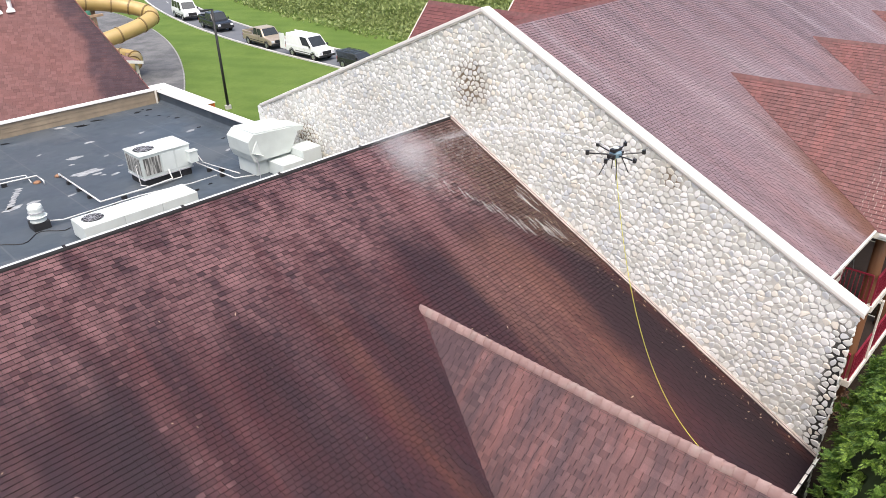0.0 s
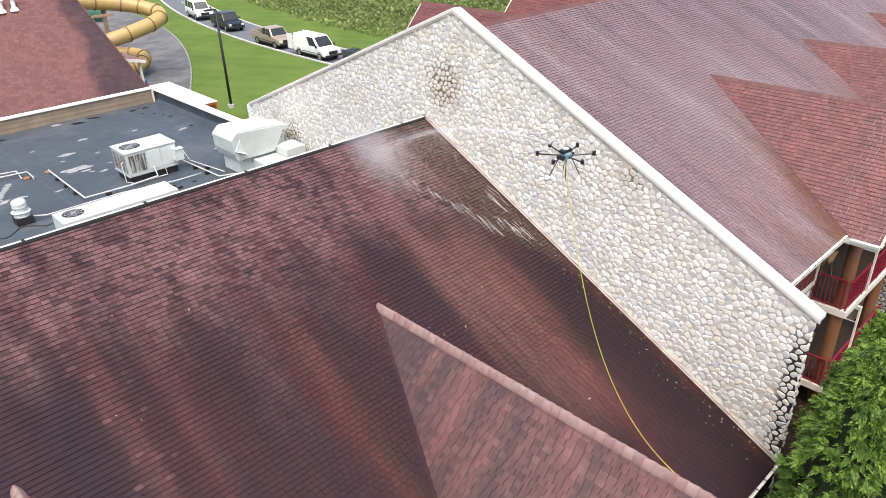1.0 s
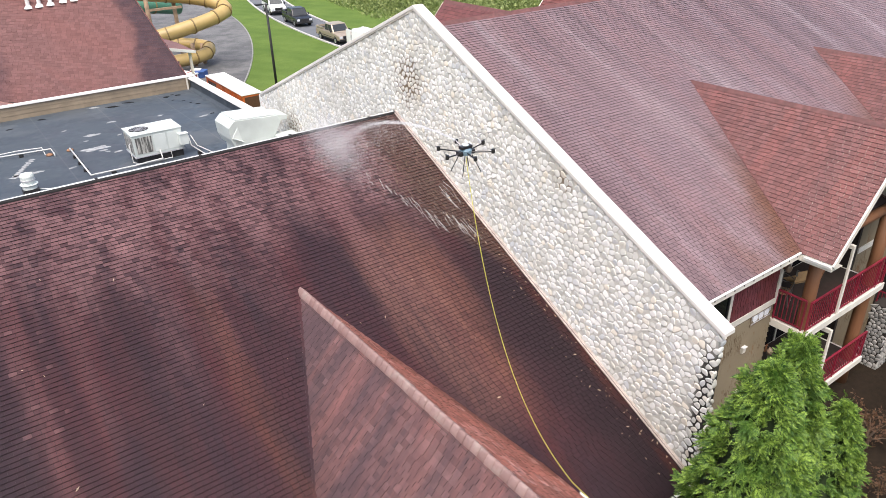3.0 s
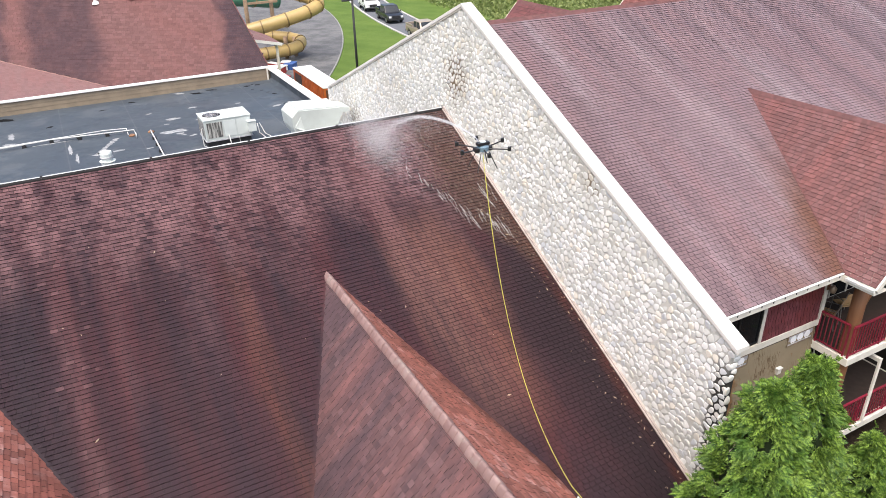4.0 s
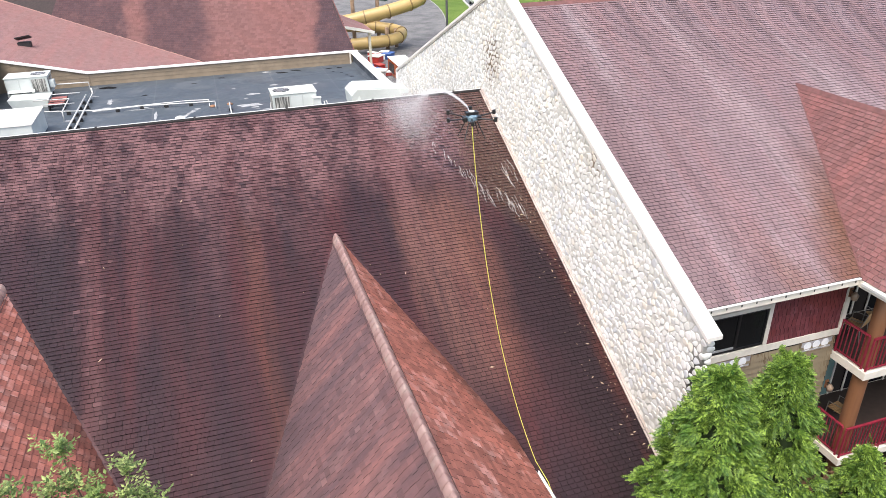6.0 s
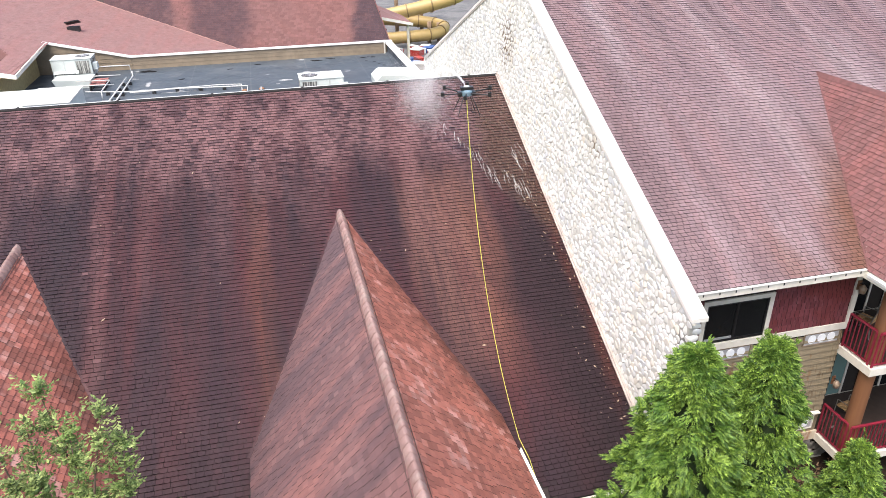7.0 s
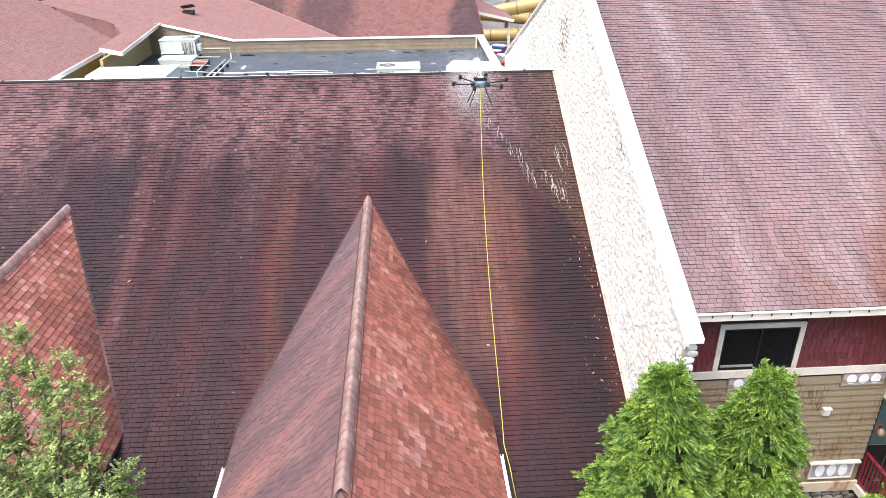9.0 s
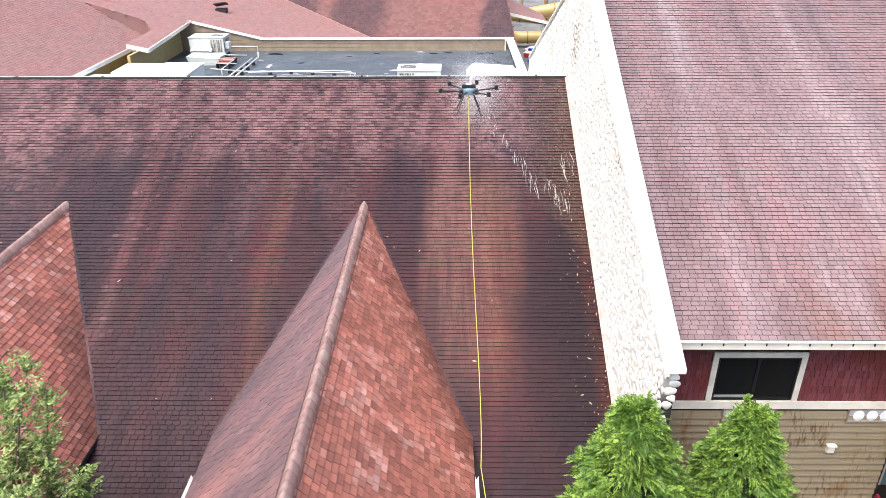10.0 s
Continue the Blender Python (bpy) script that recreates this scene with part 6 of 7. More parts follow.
# ---- parked vehicles ----
M_tyre = plain("tyre_rubber", (0.018, 0.018, 0.018), 0.8)
M_rim = plain("alloy_rim", (0.45, 0.45, 0.46), 0.3, 0.8)
M_vglass = plain("vehicle_glass", (0.03, 0.035, 0.04), 0.08, bump=0.0)
M_lamp = plain("headlamp", (0.7, 0.72, 0.74), 0.15, bump=0.0)
M_trimv = plain("black_vehicle_trim", (0.02, 0.02, 0.022), 0.5)


def vehicle(name, label, cat, x, y, paint, L, W, H, hood, belt, cab, wb, bed=0.0, rack=False, panel=False, doors=False):
    """A parked vehicle whose front looks towards -y. hood: hood length, cab: (front of roof, rear of roof) from the front."""
    slope = near_curb(y + 1) - near_curb(y - 1)
    t = thing(name, label, cat, (x, y, 1.0), group="parked vehicles")
    t.rotation_euler = (0, 0, -math.atan2(slope, 2))
    h = W / 2
    f, r = -L / 2, L / 2
    hz = belt + 0.02
    lower = [(f, 0.42), (f - 0.02, 0.62), (f + 0.08, hz - 0.16), (f + hood * 0.5, hz - 0.03), (f + hood, hz + 0.02), (r - 0.04, hz), (r, 0.60), (r - 0.05, 0.42)]
    part("body", Geo().prism([(-h, a, b) for a, b in lower], (2 * h, 0, 0)), paint, t, bevel=0.11)
    c0, c1 = f + cab[0], f + cab[1]
    ci = 0.10 if not panel else 0.06
    # cabin with leaning glass: roof narrower than the belt
    pts = []
    for (a, z, inset) in ((f + hood - 0.05, hz, 0.03), (c0, H, ci + 0.06), (c1, H, ci + 0.06), (min(r - 0.03, c1 + (0.12 if bed else 0.08)), hz, 0.03)):
        pts += [(-h + inset, a, z), (h - inset, a, z)]
    g = Geo().poly(pts, [(0, 1, 3, 2), (2, 3, 5, 4), (4, 5, 7, 6), (0, 2, 4, 6), (1, 7, 5, 3)])
    cabin = part("cabin", g, paint, t, bevel=0.09)
    # glass panes lie just proud of the cabin
    def lerp(p, q, s):
        return Vector(p) + (Vector(q) - Vector(p)) * s

    def pane(a, b, c, d, out, nm):
        o = Vector(out)
        part(nm, Geo().prism([Vector(q) + o * 0.002 for q in (a, b, c, d)], o * 0.012), M_vglass, t)
    A, B, C, D = pts[0], pts[1], pts[3], pts[2]
    wn_ = (Vector(B) - Vector(A)).cross(Vector(D) - Vector(A)).normalized()
    wn_ = wn_ if wn_.y < 0 else -wn_
    bl, br, tr, tl = lerp(lerp(A, B, 0.07), lerp(D, C, 0.07), 0.1), lerp(lerp(A, B, 0.93), lerp(D, C, 0.93), 0.1), lerp(lerp(A, B, 0.93), lerp(D, C, 0.93), 0.9), lerp(lerp(A, B, 0.07), lerp(D, C, 0.07), 0.9)
    pane(bl, br, tr, tl, wn_, "windscreen")
    for sgn, idx in ((-1, (0, 2, 4, 6)), (1, (1, 3, 5, 7))):
        a, b, c, d = [Vector(pts[i]) for i in idx]
        spans = [(0.06, 0.34)] if panel else ([(0.10, 0.50), (0.54, 0.92)] if bed else [(0.08, 0.34), (0.37, 0.63), (0.66, 0.93)])
        for s0, s1 in spans:
            lo0, lo1 = a + (d - a) * s0, a + (d - a) * s1
            s0t, s1t = (s0 if s0 > 0.2 else 0.05), s1
            hi0, hi1 = b + (c - b) * s0t, b + (c - b) * s1t
            q = [lo0 + (hi0 - lo0) * 0.12, lo1 + (hi1 - lo1) * 0.12, lo1 + (hi1 - lo1) * 0.88, lo0 + (hi0 - lo0) * 0.88]
            pane(*q, Vector((sgn, 0, 0.12)).normalized(), "side_window")
    for wy in (-wb / 2 - 0.05 + (L / 2 - wb / 2 - 0.95) * 0, wb / 2 - 0.05):
        for sgn in (-1, 1):
            w_ = part("wheel", Geo().tube([(sgn * (h - 0.22), wy, 0.36), (sgn * (h + 0.012), wy, 0.36)], 0.36, 20), M_tyre, t)
            part("rim", Geo().tube([(sgn * (h + 0.013), wy, 0.36), (sgn * (h + 0.03), wy, 0.36)], [0.23, 0.20], 12), M_rim, w_)
            part("wheel_arch", Geo().tube([(sgn * (h + 0.004), wy + 0.44 * math.cos(a * math.pi / 8), 0.36 + 0.44 * math.sin(a * math.pi / 8)) for a in range(9)], 0.03, 5), M_trimv, t)
    part("front_bumper", Geo().box(-h + 0.02, f - 0.07, 0.40, h - 0.02, f + 0.02, 0.60), M_trimv, t, bevel=0.03)
    part("rear_bumper", Geo().box(-h + 0.02, r - 0.02, 0.42, h - 0.02, r + 0.06, 0.58), M_trimv, t, bevel=0.03)
    part("grille", Geo().box(-0.5 * h, f - 0.035, 0.62, 0.5 * h, f + 0.05, hz - 0.20), M_trimv, t)
    for sgn in (-1, 1):
        part("headlight", Geo().box(sgn * 0.75 * h - 0.16, f - 0.03, 0.68, sgn * 0.75 * h + 0.16, f + 0.07, hz - 0.22), M_lamp, t, bevel=0.02)
        part("tail_light", Geo().box(sgn * 0.9 * h - 0.06, r - 0.03, 0.7, sgn * 0.9 * h + 0.06, r + 0.015, 1.0), M_redplay, t)
        part("mirror", Geo().box(sgn * (h + 0.10) - 0.09, f + hood + 0.15, hz + 0.02, sgn * (h + 0.10) + 0.09, f + hood + 0.25, hz + 0.24), M_trimv, t, bevel=0.02)
        part("side_sill", Geo().box(sgn * (h + 0.004) - 0.02, -wb / 2 + 0.45, 0.40, sgn * (h + 0.004) + 0.02, wb / 2 - 0.55, 0.50), M_trimv, t)
    if bed:
        part("bed_floor", Geo().box(-h + 0.14, r - bed, hz + 0.002, h - 0.14, r - 0.12, hz + 0.006), M_trimv, t, "dark open load bed")
        for sgn in (-1, 1):
            part("bed_side", Geo().box(sgn * (h - 0.075) - 0.055, r - bed, hz + 0.003, sgn * (h - 0.075) + 0.055, r - 0.10, hz + 0.24), paint, t, bevel=0.02)
        part("tailgate", Geo().box(-h + 0.03, r - 0.09, hz + 0.003, h - 0.03, r - 0.02, hz + 0.24), paint, t, bevel=0.02)
    for sgn in (-1, 1):
        part("door_seam", Geo().box(sgn * (h + 0.001) - 0.004, f + cab[0] + 0.35, 0.50, sgn * (h + 0.001) + 0.004, f + cab[0] + 0.37, hz - 0.06), M_trimv, t)
        part("side_strip", Geo().box(sgn * (h + 0.003) - 0.008, -wb / 2 + 0.5, 0.62, sgn * (h + 0.003) + 0.008, wb / 2 - 0.6, 0.68), M_trimv, t)
    if rack:
        for sgn in (-1, 1):
            part("roof_rail", Geo().tube([(sgn * (h - 0.3), c0 + 0.1, H + 0.08), (sgn * (h - 0.3), c1 - 0.1, H + 0.08)], 0.025, 6), M_trimv, t)
        for k in range(4):
            part("rack_bar", Geo().tube([(-h + 0.3, c0 + 0.2 + 0.55 * k, H + 0.10), (h - 0.3, c0 + 0.2 + 0.55 * k, H + 0.10)], 0.02, 6), M_trimv, t)
    if doors:
        for sgn in (-1, 1):
            part("rear_door", Geo().box(sgn * (h - 0.02) - 0.03, r + 0.02, 0.55, sgn * (h - 0.02) + 0.03, r + 0.85, H - 0.1), paint, t, "open white rear door", bevel=0.02)
    return t


M_wpaint = plain("white_vehicle_paint", (0.82, 0.83, 0.84), 0.25, var=0.04, bump=0.0)
M_bpaint = plain("black_vehicle_paint", (0.018, 0.020, 0.026), 0.2, var=0.1, bump=0.0)
M_tpaint = plain("champagne_vehicle_paint", (0.40, 0.33, 0.26), 0.3, 0.3, var=0.06, bump=0.0)
M_spaint = plain("dark_grey_vehicle_paint", (0.03, 0.033, 0.035), 0.25, var=0.1, bump=0.0)
vehicle("cargo_van", "tall white cargo van with open rear doors at the kerb", "van", 41.15, 57.6, M_wpaint, 5.4, 1.92, 2.12, 1.05, 1.12, (1.95, 5.3), 3.4, panel=True, doors=True)
vehicle("pickup_truck", "champagne pickup truck with an open bed parked at the kerb", "pickup truck", 41.45, 65.8, M_tpaint, 5.75, 1.98, 1.90, 1.45, 1.10, (2.05, 3.55), 3.70, bed=1.85)
vehicle("pickup_truck", "black pickup truck with a lidded bed parked at the kerb", "pickup truck", 43.0, 78.3, M_bpaint, 5.70, 1.98, 1.90, 1.45, 1.10, (2.05, 3.65), 3.65, bed=1.80)
vehicle("passenger_van", "white passenger van with side windows at the kerb", "van", 44.4, 88.0, M_wpaint, 5.6, 2.0, 2.12, 1.1, 1.15, (1.85, 5.5), 3.43)
vehicle("suv", "dark grey SUV with a roof rack parked at the kerb", "car", 41.1, 50.1, M_spaint, 4.3, 1.78, 1.44, 1.2, 1.02, (1.9, 4.6), 2.8, rack=True)


# ---- plants ----
def leaf_mat(name, a, b, c, thin=0.35):
    m = Mat(name, 0.55)
    r = m.island()
    col = m.mix(r, a, b)
    col = m.mix(m.ramp(m.noise(1.3, 3), 0.4, 0.7, 0, 0.7), col, c)
    m.colour(col)
    tr = m.node("ShaderNodeBsdfTranslucent")
    m.put(tr.inputs["Color"], col)
    mx = m.t.nodes.new("ShaderNodeMixShader")
    mx.inputs[0].default_value = thin
    m.t.links.new(m.b.outputs[0], mx.inputs[1])
    m.t.links.new(tr.outputs[0], mx.inputs[2])
    m.t.links.new(mx.outputs[0], m.t.nodes["Material Output"].inputs["Surface"])
    return m


M_arbor = leaf_mat("arborvitae_green", (0.018, 0.066, 0.010), (0.29, 0.44, 0.068), (0.055, 0.145, 0.020), thin=0.15)
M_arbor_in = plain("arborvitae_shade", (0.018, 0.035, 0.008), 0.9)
M_leaf = leaf_mat("broad_leaf_green", (0.045, 0.095, 0.018), (0.38, 0.46, 0.16), (0.105, 0.185, 0.038), thin=0.25)
M_bush = leaf_mat("bank_scrub_green", (0.14, 0.20, 0.055), (0.32, 0.38, 0.14), (0.24, 0.28, 0.10))
M_wood = leaf_mat("far_tree_green", (0.035, 0.075, 0.015), (0.09, 0.15, 0.035), (0.055, 0.11, 0.02))
M_barberry = leaf_mat("barberry_red_leaf", (0.10, 0.05, 0.03), (0.20, 0.11, 0.06), (0.13, 0.09, 0.04))
M_bark = plain("grey_brown_bark", (0.14, 0.10, 0.07), 0.9, var=0.3)


def rand_unit(rng):
    while True:
        v = Vector((rng.uniform(-1, 1), rng.uniform(-1, 1), rng.uniform(-1, 1)))
        if 0.05 < v.length < 1:
            return v.normalized()


def arborvitae(x, y, top, radius, seed, n=2600):
    """A tall conifer: flat upright sprays all over a leaning spindle."""
    rng = random.Random(seed)
    z0 = ground_z(x, y)
    hgt = top - z0
    t = thing("arborvitae", "tall bright green arborvitae growing beside the wall", "tree", (x, y, z0), group="arborvitae")
    part("trunk", Geo().tube([(0, 0, -0.1), (0.03, 0, hgt * 0.5), (0, 0, hgt * 0.93)], [0.12, 0.07, 0.01], 7), M_bark, t)

    def rad(s, a):
        base = radius * min(1.0, (1 - s) * hgt / 3.6) ** 0.72 * (0.6 + 0.4 * min(1, s * 5))
        base *= 1.0 + 0.50 * noise.noise(Vector((2.2 * math.cos(a), 2.2 * math.sin(a) + seed, s * hgt * 1.1)))
        return base * (1 + 0.10 * math.sin(3 * a + seed + 5 * s) + 0.07 * math.sin(7 * a - 9 * s + seed))
    # near-black core added inside, so gaps between the sprays look shaded
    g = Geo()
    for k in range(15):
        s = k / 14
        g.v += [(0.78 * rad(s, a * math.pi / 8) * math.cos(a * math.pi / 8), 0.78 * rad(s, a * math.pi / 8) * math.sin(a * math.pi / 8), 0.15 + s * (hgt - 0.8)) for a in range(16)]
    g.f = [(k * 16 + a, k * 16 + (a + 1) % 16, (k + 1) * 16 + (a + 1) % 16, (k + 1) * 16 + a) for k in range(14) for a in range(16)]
    part("shade_core", g, M_arbor_in, t, smooth=True)
    g = Geo()

    def frond(root, way, flat, length):
        """One flat, drooping spray: a stem with leaflets in two ranks that share its points."""
        way, side = way.normalized(), way.cross(flat).normalized()
        m_ = 7
        k0 = len(g.v)
        stem = []
        for q in range(m_ + 1):
            f_ = q / m_
            p = root + way * length * f_ - Vector((0, 0, 0.30 * length * f_ * f_))
            stem.append(p)
            g.v.append(tuple(p))
        for q in range(m_):
            f_ = q / m_
            reach = length * (0.46 - 0.34 * f_) * rng.uniform(0.75, 1.15)
            for sg in (-1, 1):
                d = (way * 0.85 + side * sg * 0.75 + flat * rng.uniform(-0.22, 0.10)).normalized()
                b = stem[q]
                w_ = way * length * 0.12
                mid = b + d * reach * 0.55
                tip = b + d * reach - Vector((0, 0, 0.22 * reach))
                k = len(g.v)
                g.v += [tuple(mid + w_ * 0.75), tuple(tip), tuple(mid - w_ * 0.75)]
                g.f.append((k0 + q, k, k + 1, k + 2) if sg > 0 else (k0 + q, k + 2, k + 1, k))
        k = len(g.v)
        g.v += [tuple(stem[-1] + way * length * 0.16 - Vector((0, 0, 0.08 * length))), tuple(stem[-2] + side * length * 0.05), tuple(stem[-2] - side * length * 0.05)]
        g.f += [(k0 + m_ - 1, k + 1, k), (k0 + m_ - 1, k, k + 2)]

    # boughs: each a tuft of sprays that share a direction
    for i in range(n):
        s = 0.99 * (rng.random() ** 0.62)
        a0 = rng.uniform(0, 2 * math.pi)
        r = rad(s, a0) * rng.uniform(0.78, 1.10)
        cen = Vector((r * math.cos(a0), r * math.sin(a0), 0.15 + s * hgt * 0.96))
        out = Vector((math.cos(a0), math.sin(a0), 0))
        bough = (out + Vector((0, 0, rng.uniform(0.25, 0.8))) + rand_unit(rng) * 0.35).normalized()
        for q in range(10):
            way = (bough + rand_unit(rng) * 0.75).normalized()
            flat = (Vector((0, 0, 1)) + out * 0.55 + rand_unit(rng) * 0.6).normalized()
            frond(cen + rand_unit(rng) * 0.06, way, flat, rng.uniform(0.14, 0.28))
    # several upright leaders
    for q in range(5):
        a0 = rng.uniform(0, 2 * math.pi)
        r = radius * rng.uniform(0.0, 0.36)
        foot = Vector((r * math.cos(a0), r * math.sin(a0), hgt * 0.96 - 0.75 - 0.8 * r))
        tall = rng.uniform(0.85, 1.30)
        for k in range(70):
            f_ = rng.random()
            way = (rand_unit(rng) * 0.8 + Vector((0, 0, 1.0))).normalized()
            frond(foot + Vector((0, 0, tall * f_)) + rand_unit(rng) * 0.16 * (1 - f_), way, rand_unit(rng), rng.uniform(0.10, 0.24) * (1.15 - 0.5 * f_))
    part("crown", g, M_arbor, t)
    return t


arborvitae(15.95, 0.60, 7.95, 1.17, 4, 980)
arborvitae(18.05, 1.10, 7.40, 1.00, 9, 780)
arborvitae(20.5, 0.7, 4.4, 0.90, 14, 330)


def leaf_tree(x, y, z0, limbs, leaf, mat, seed, label, per=16, spread=0.45, name="tree", trunk_r=0.12, ranks=False):
    """Trunk, limbs given as end points, and leaves in sprays along twigs."""
    rng = random.Random(seed)
    t = thing(name, label, "tree", (x, y, z0))
    zmid = min(l[2] for l in limbs) * 0.55
    part("trunk", Geo().tube([(0, 0, -0.2), (0.05, 0.03, zmid * 0.6), (0, 0.05, zmid)], [trunk_r, trunk_r * 0.8, trunk_r * 0.6], 9), M_bark, t, smooth=True)
    g = Geo()
    for l in limbs:
        e = Vector(l)
        s = Vector((0, 0.05, zmid * rng.uniform(0.75, 1.0)))
        m_ = (s + e) / 2 + rand_unit(rng) * 0.25 + Vector((0, 0, 0.2))
        path = smooth_path([s, m_, e], 4)
        part("limb", Geo().tube(path, [trunk_r * 0.42 * (1 - 0.85 * i / (len(path) - 1)) for i in range(len(path))], 6), M_bark, t, smooth=True)
        for i in range(per):
            q = path[rng.randrange(len(path) // 2, len(path))] + rand_unit(rng) * spread * rng.random()
            tw = (rand_unit(rng) + (e - s).normalized() * 0.7 + Vector((0, 0, 0.25))).normalized()
            length = rng.uniform(0.25, 0.5) * spread / 0.45
            for j in range(9):
                c = q + tw * length * (j / 8)
                dd = (rand_unit(rng) * 0.9 + tw * 0.6).normalized()
                sd = dd.cross(rand_unit(rng)).normalized()
                if ranks:
                    # leaves in two ranks along the twig, nearly level, drooping at the tip
                    across = tw.cross(Vector((0, 0, 1))).normalized() * (1 if j % 2 else -1)
                    dd = (across + tw * 0.75 + rand_unit(rng) * 0.35 - Vector((0, 0, 0.25))).normalized()
                    sd = dd.cross(Vector((0, 0, 1)) + rand_unit(rng) * 0.45).normalized()
                sz = leaf * rng.uniform(0.6, 1.15)
                up = dd.cross(sd) * sz * 0.12
                k = len(g.v)
                g.v += [tuple(c), tuple(c + dd * sz * 0.5 + sd * sz * 0.27 + up), tuple(c + dd * sz), tuple(c + dd * sz * 0.5 - sd * sz * 0.27 + up)]
                g.f += [(k, k + 1, k + 2, k + 3)]
    part("crown", g, mat, t)
    return t


limbs = [(-0.55, 1.35, 7.45), (0.45, 0.85, 7.15), (0.70, 0.75, 6.50), (1.10, 0.40, 4.95), (0.30, 0.60, 5.45), (-0.15, 0.95, 6.75), (-0.75, 0.95, 6.95), (-1.20, 0.65, 7.35), (-0.65, 0.35, 6.25), (0.10, -0.30, 5.85), (0.75, -0.60, 5.55), (1.15, -0.75, 5.25), (-0.45, -0.60, 6.35), (-1.25, -0.15, 6.65), (-0.20, -1.10, 5.85), (0.55, -1.30, 5.35)]
leaf_tree(5.15, 1.2, 0.2, limbs, 0.105, M_leaf, 33, "leafy green tree growing between the dormers", per=95, spread=0.27, ranks=True)
# low shrubs by the balconies
for x, y, h, s in ((24.6, 1.2, 1.3, 1), (27.0, 0.6, 1.6, 2), (29.6, 1.5, 1.2, 3), (31.0, 0.2, 1.9, 4), (22.0, 2.4, 0.8, 5), (26.0, -1.5, 1.6, 6), (22.8, -0.6, 1.3, 7), (33.5, 1.5, 1.6, 8)):
    r2 = random.Random(s)
    leaf_tree(x, y, ground_z(x, y), [(r2.uniform(-0.8, 0.8), r2.uniform(-0.8, 0.8), h * r2.uniform(0.5, 1.0)) for _ in range(9)], 0.11, M_barberry if s in (5, 7, 1) else M_wood, 50 + s, "low red-brown shrub in a dark soil bed" if s in (5, 7, 1) else "low dark green shrub in a dark soil bed", per=12, spread=0.5, name="shrub", trunk_r=0.05)

# scrub on the bank
rng = random.Random(77)
g = Geo()
for i in range(17000):
    y = rng.uniform(24, 118)
    d = 6.0 + 30 * rng.random() ** 1.25
    x = near_curb(y) + ROAD_W + d
    if d < 7.2 and rng.random() < 0.5:
        continue
    z = ground_z(x, y)
    h = (0.35 + 0.9 * noise.noise(Vector((x * 0.22, y * 0.22, 0))) + 0.8 * noise.noise(Vector((x * 0.7, y * 0.7, 3)))) * min(1, (d - 5) / 3)
    c = Vector((x, y, z + max(0.1, h) * rng.uniform(0.3, 1.0)))
    for j in range(5):
        dd = (rand_unit(rng) + Vector((0, 0, 0.5))).normalized()
        sd = dd.cross(rand_unit(rng)).normalized()
        sz = rng.uniform(0.25, 0.55)
        k = len(g.v)
        b = c + rand_unit(rng) * 0.35
        g.v += [tuple(b), tuple(b + dd * sz * 0.5 + sd * sz * 0.3), tuple(b + dd * sz), tuple(b + dd * sz * 0.5 - sd * sz * 0.3)]
        g.f.append((k, k + 1, k + 2, k + 3))
tagged(part("bank_scrub", g, M_bush), "dense green scrub covering the bank behind the road", "scrub", kind="stuff")
for i in range(16):
    r2 = random.Random(300 + i)
    y = 30 + 6.2 * i + r2.uniform(-2, 2)
    x = near_curb(y) + ROAD_W + (20 if y < 52 else 36) + r2.uniform(-3, 8)
    hh = r2.uniform(6, 10)
    leaf_tree(x, y, ground_z(x, y), [(r2.uniform(-3, 3), r2.uniform(-3, 3), hh * r2.uniform(0.45, 1.0)) for _ in range(16)], 0.55, M_wood, 400 + i, "leafy green tree at the top of the bank", per=14, spread=1.4, trunk_r=0.22)

# ---- drone, hose, water ----
DR = Vector((13.45, 7.2, 10.95))
drone = thing("drone", "black six-armed spraying drone with a pale blue body, hovering", "drone", DR)
M_carbon = plain("carbon_black", (0.02, 0.02, 0.022), 0.4)
M_blue = plain("drone_pale_blue", (0.15, 0.23, 0.29), 0.35)
part("body", Geo().tube([(0, 0, -0.07), (0, 0, -0.05), (0, 0, 0.05), (0, 0, 0.08)], [0.09, 0.14, 0.14, 0.08], 12), M_blue, drone, bevel=0.006)
part("battery", Geo().box(-0.15, -0.07, 0.081, 0.15, 0.07, 0.15), M_carbon, drone, bevel=0.01)
part("top_plate", Geo().tube([(0, 0, 0.151), (0, 0, 0.163)], 0.07, 12), M_unitw, drone)
for s_ in (-1, 1):
    part("side_tank", Geo().box(s_ * 0.17 - 0.04, -0.09, -0.06, s_ * 0.17 + 0.04, 0.09, 0.04), M_carbon, drone, bevel=0.012)
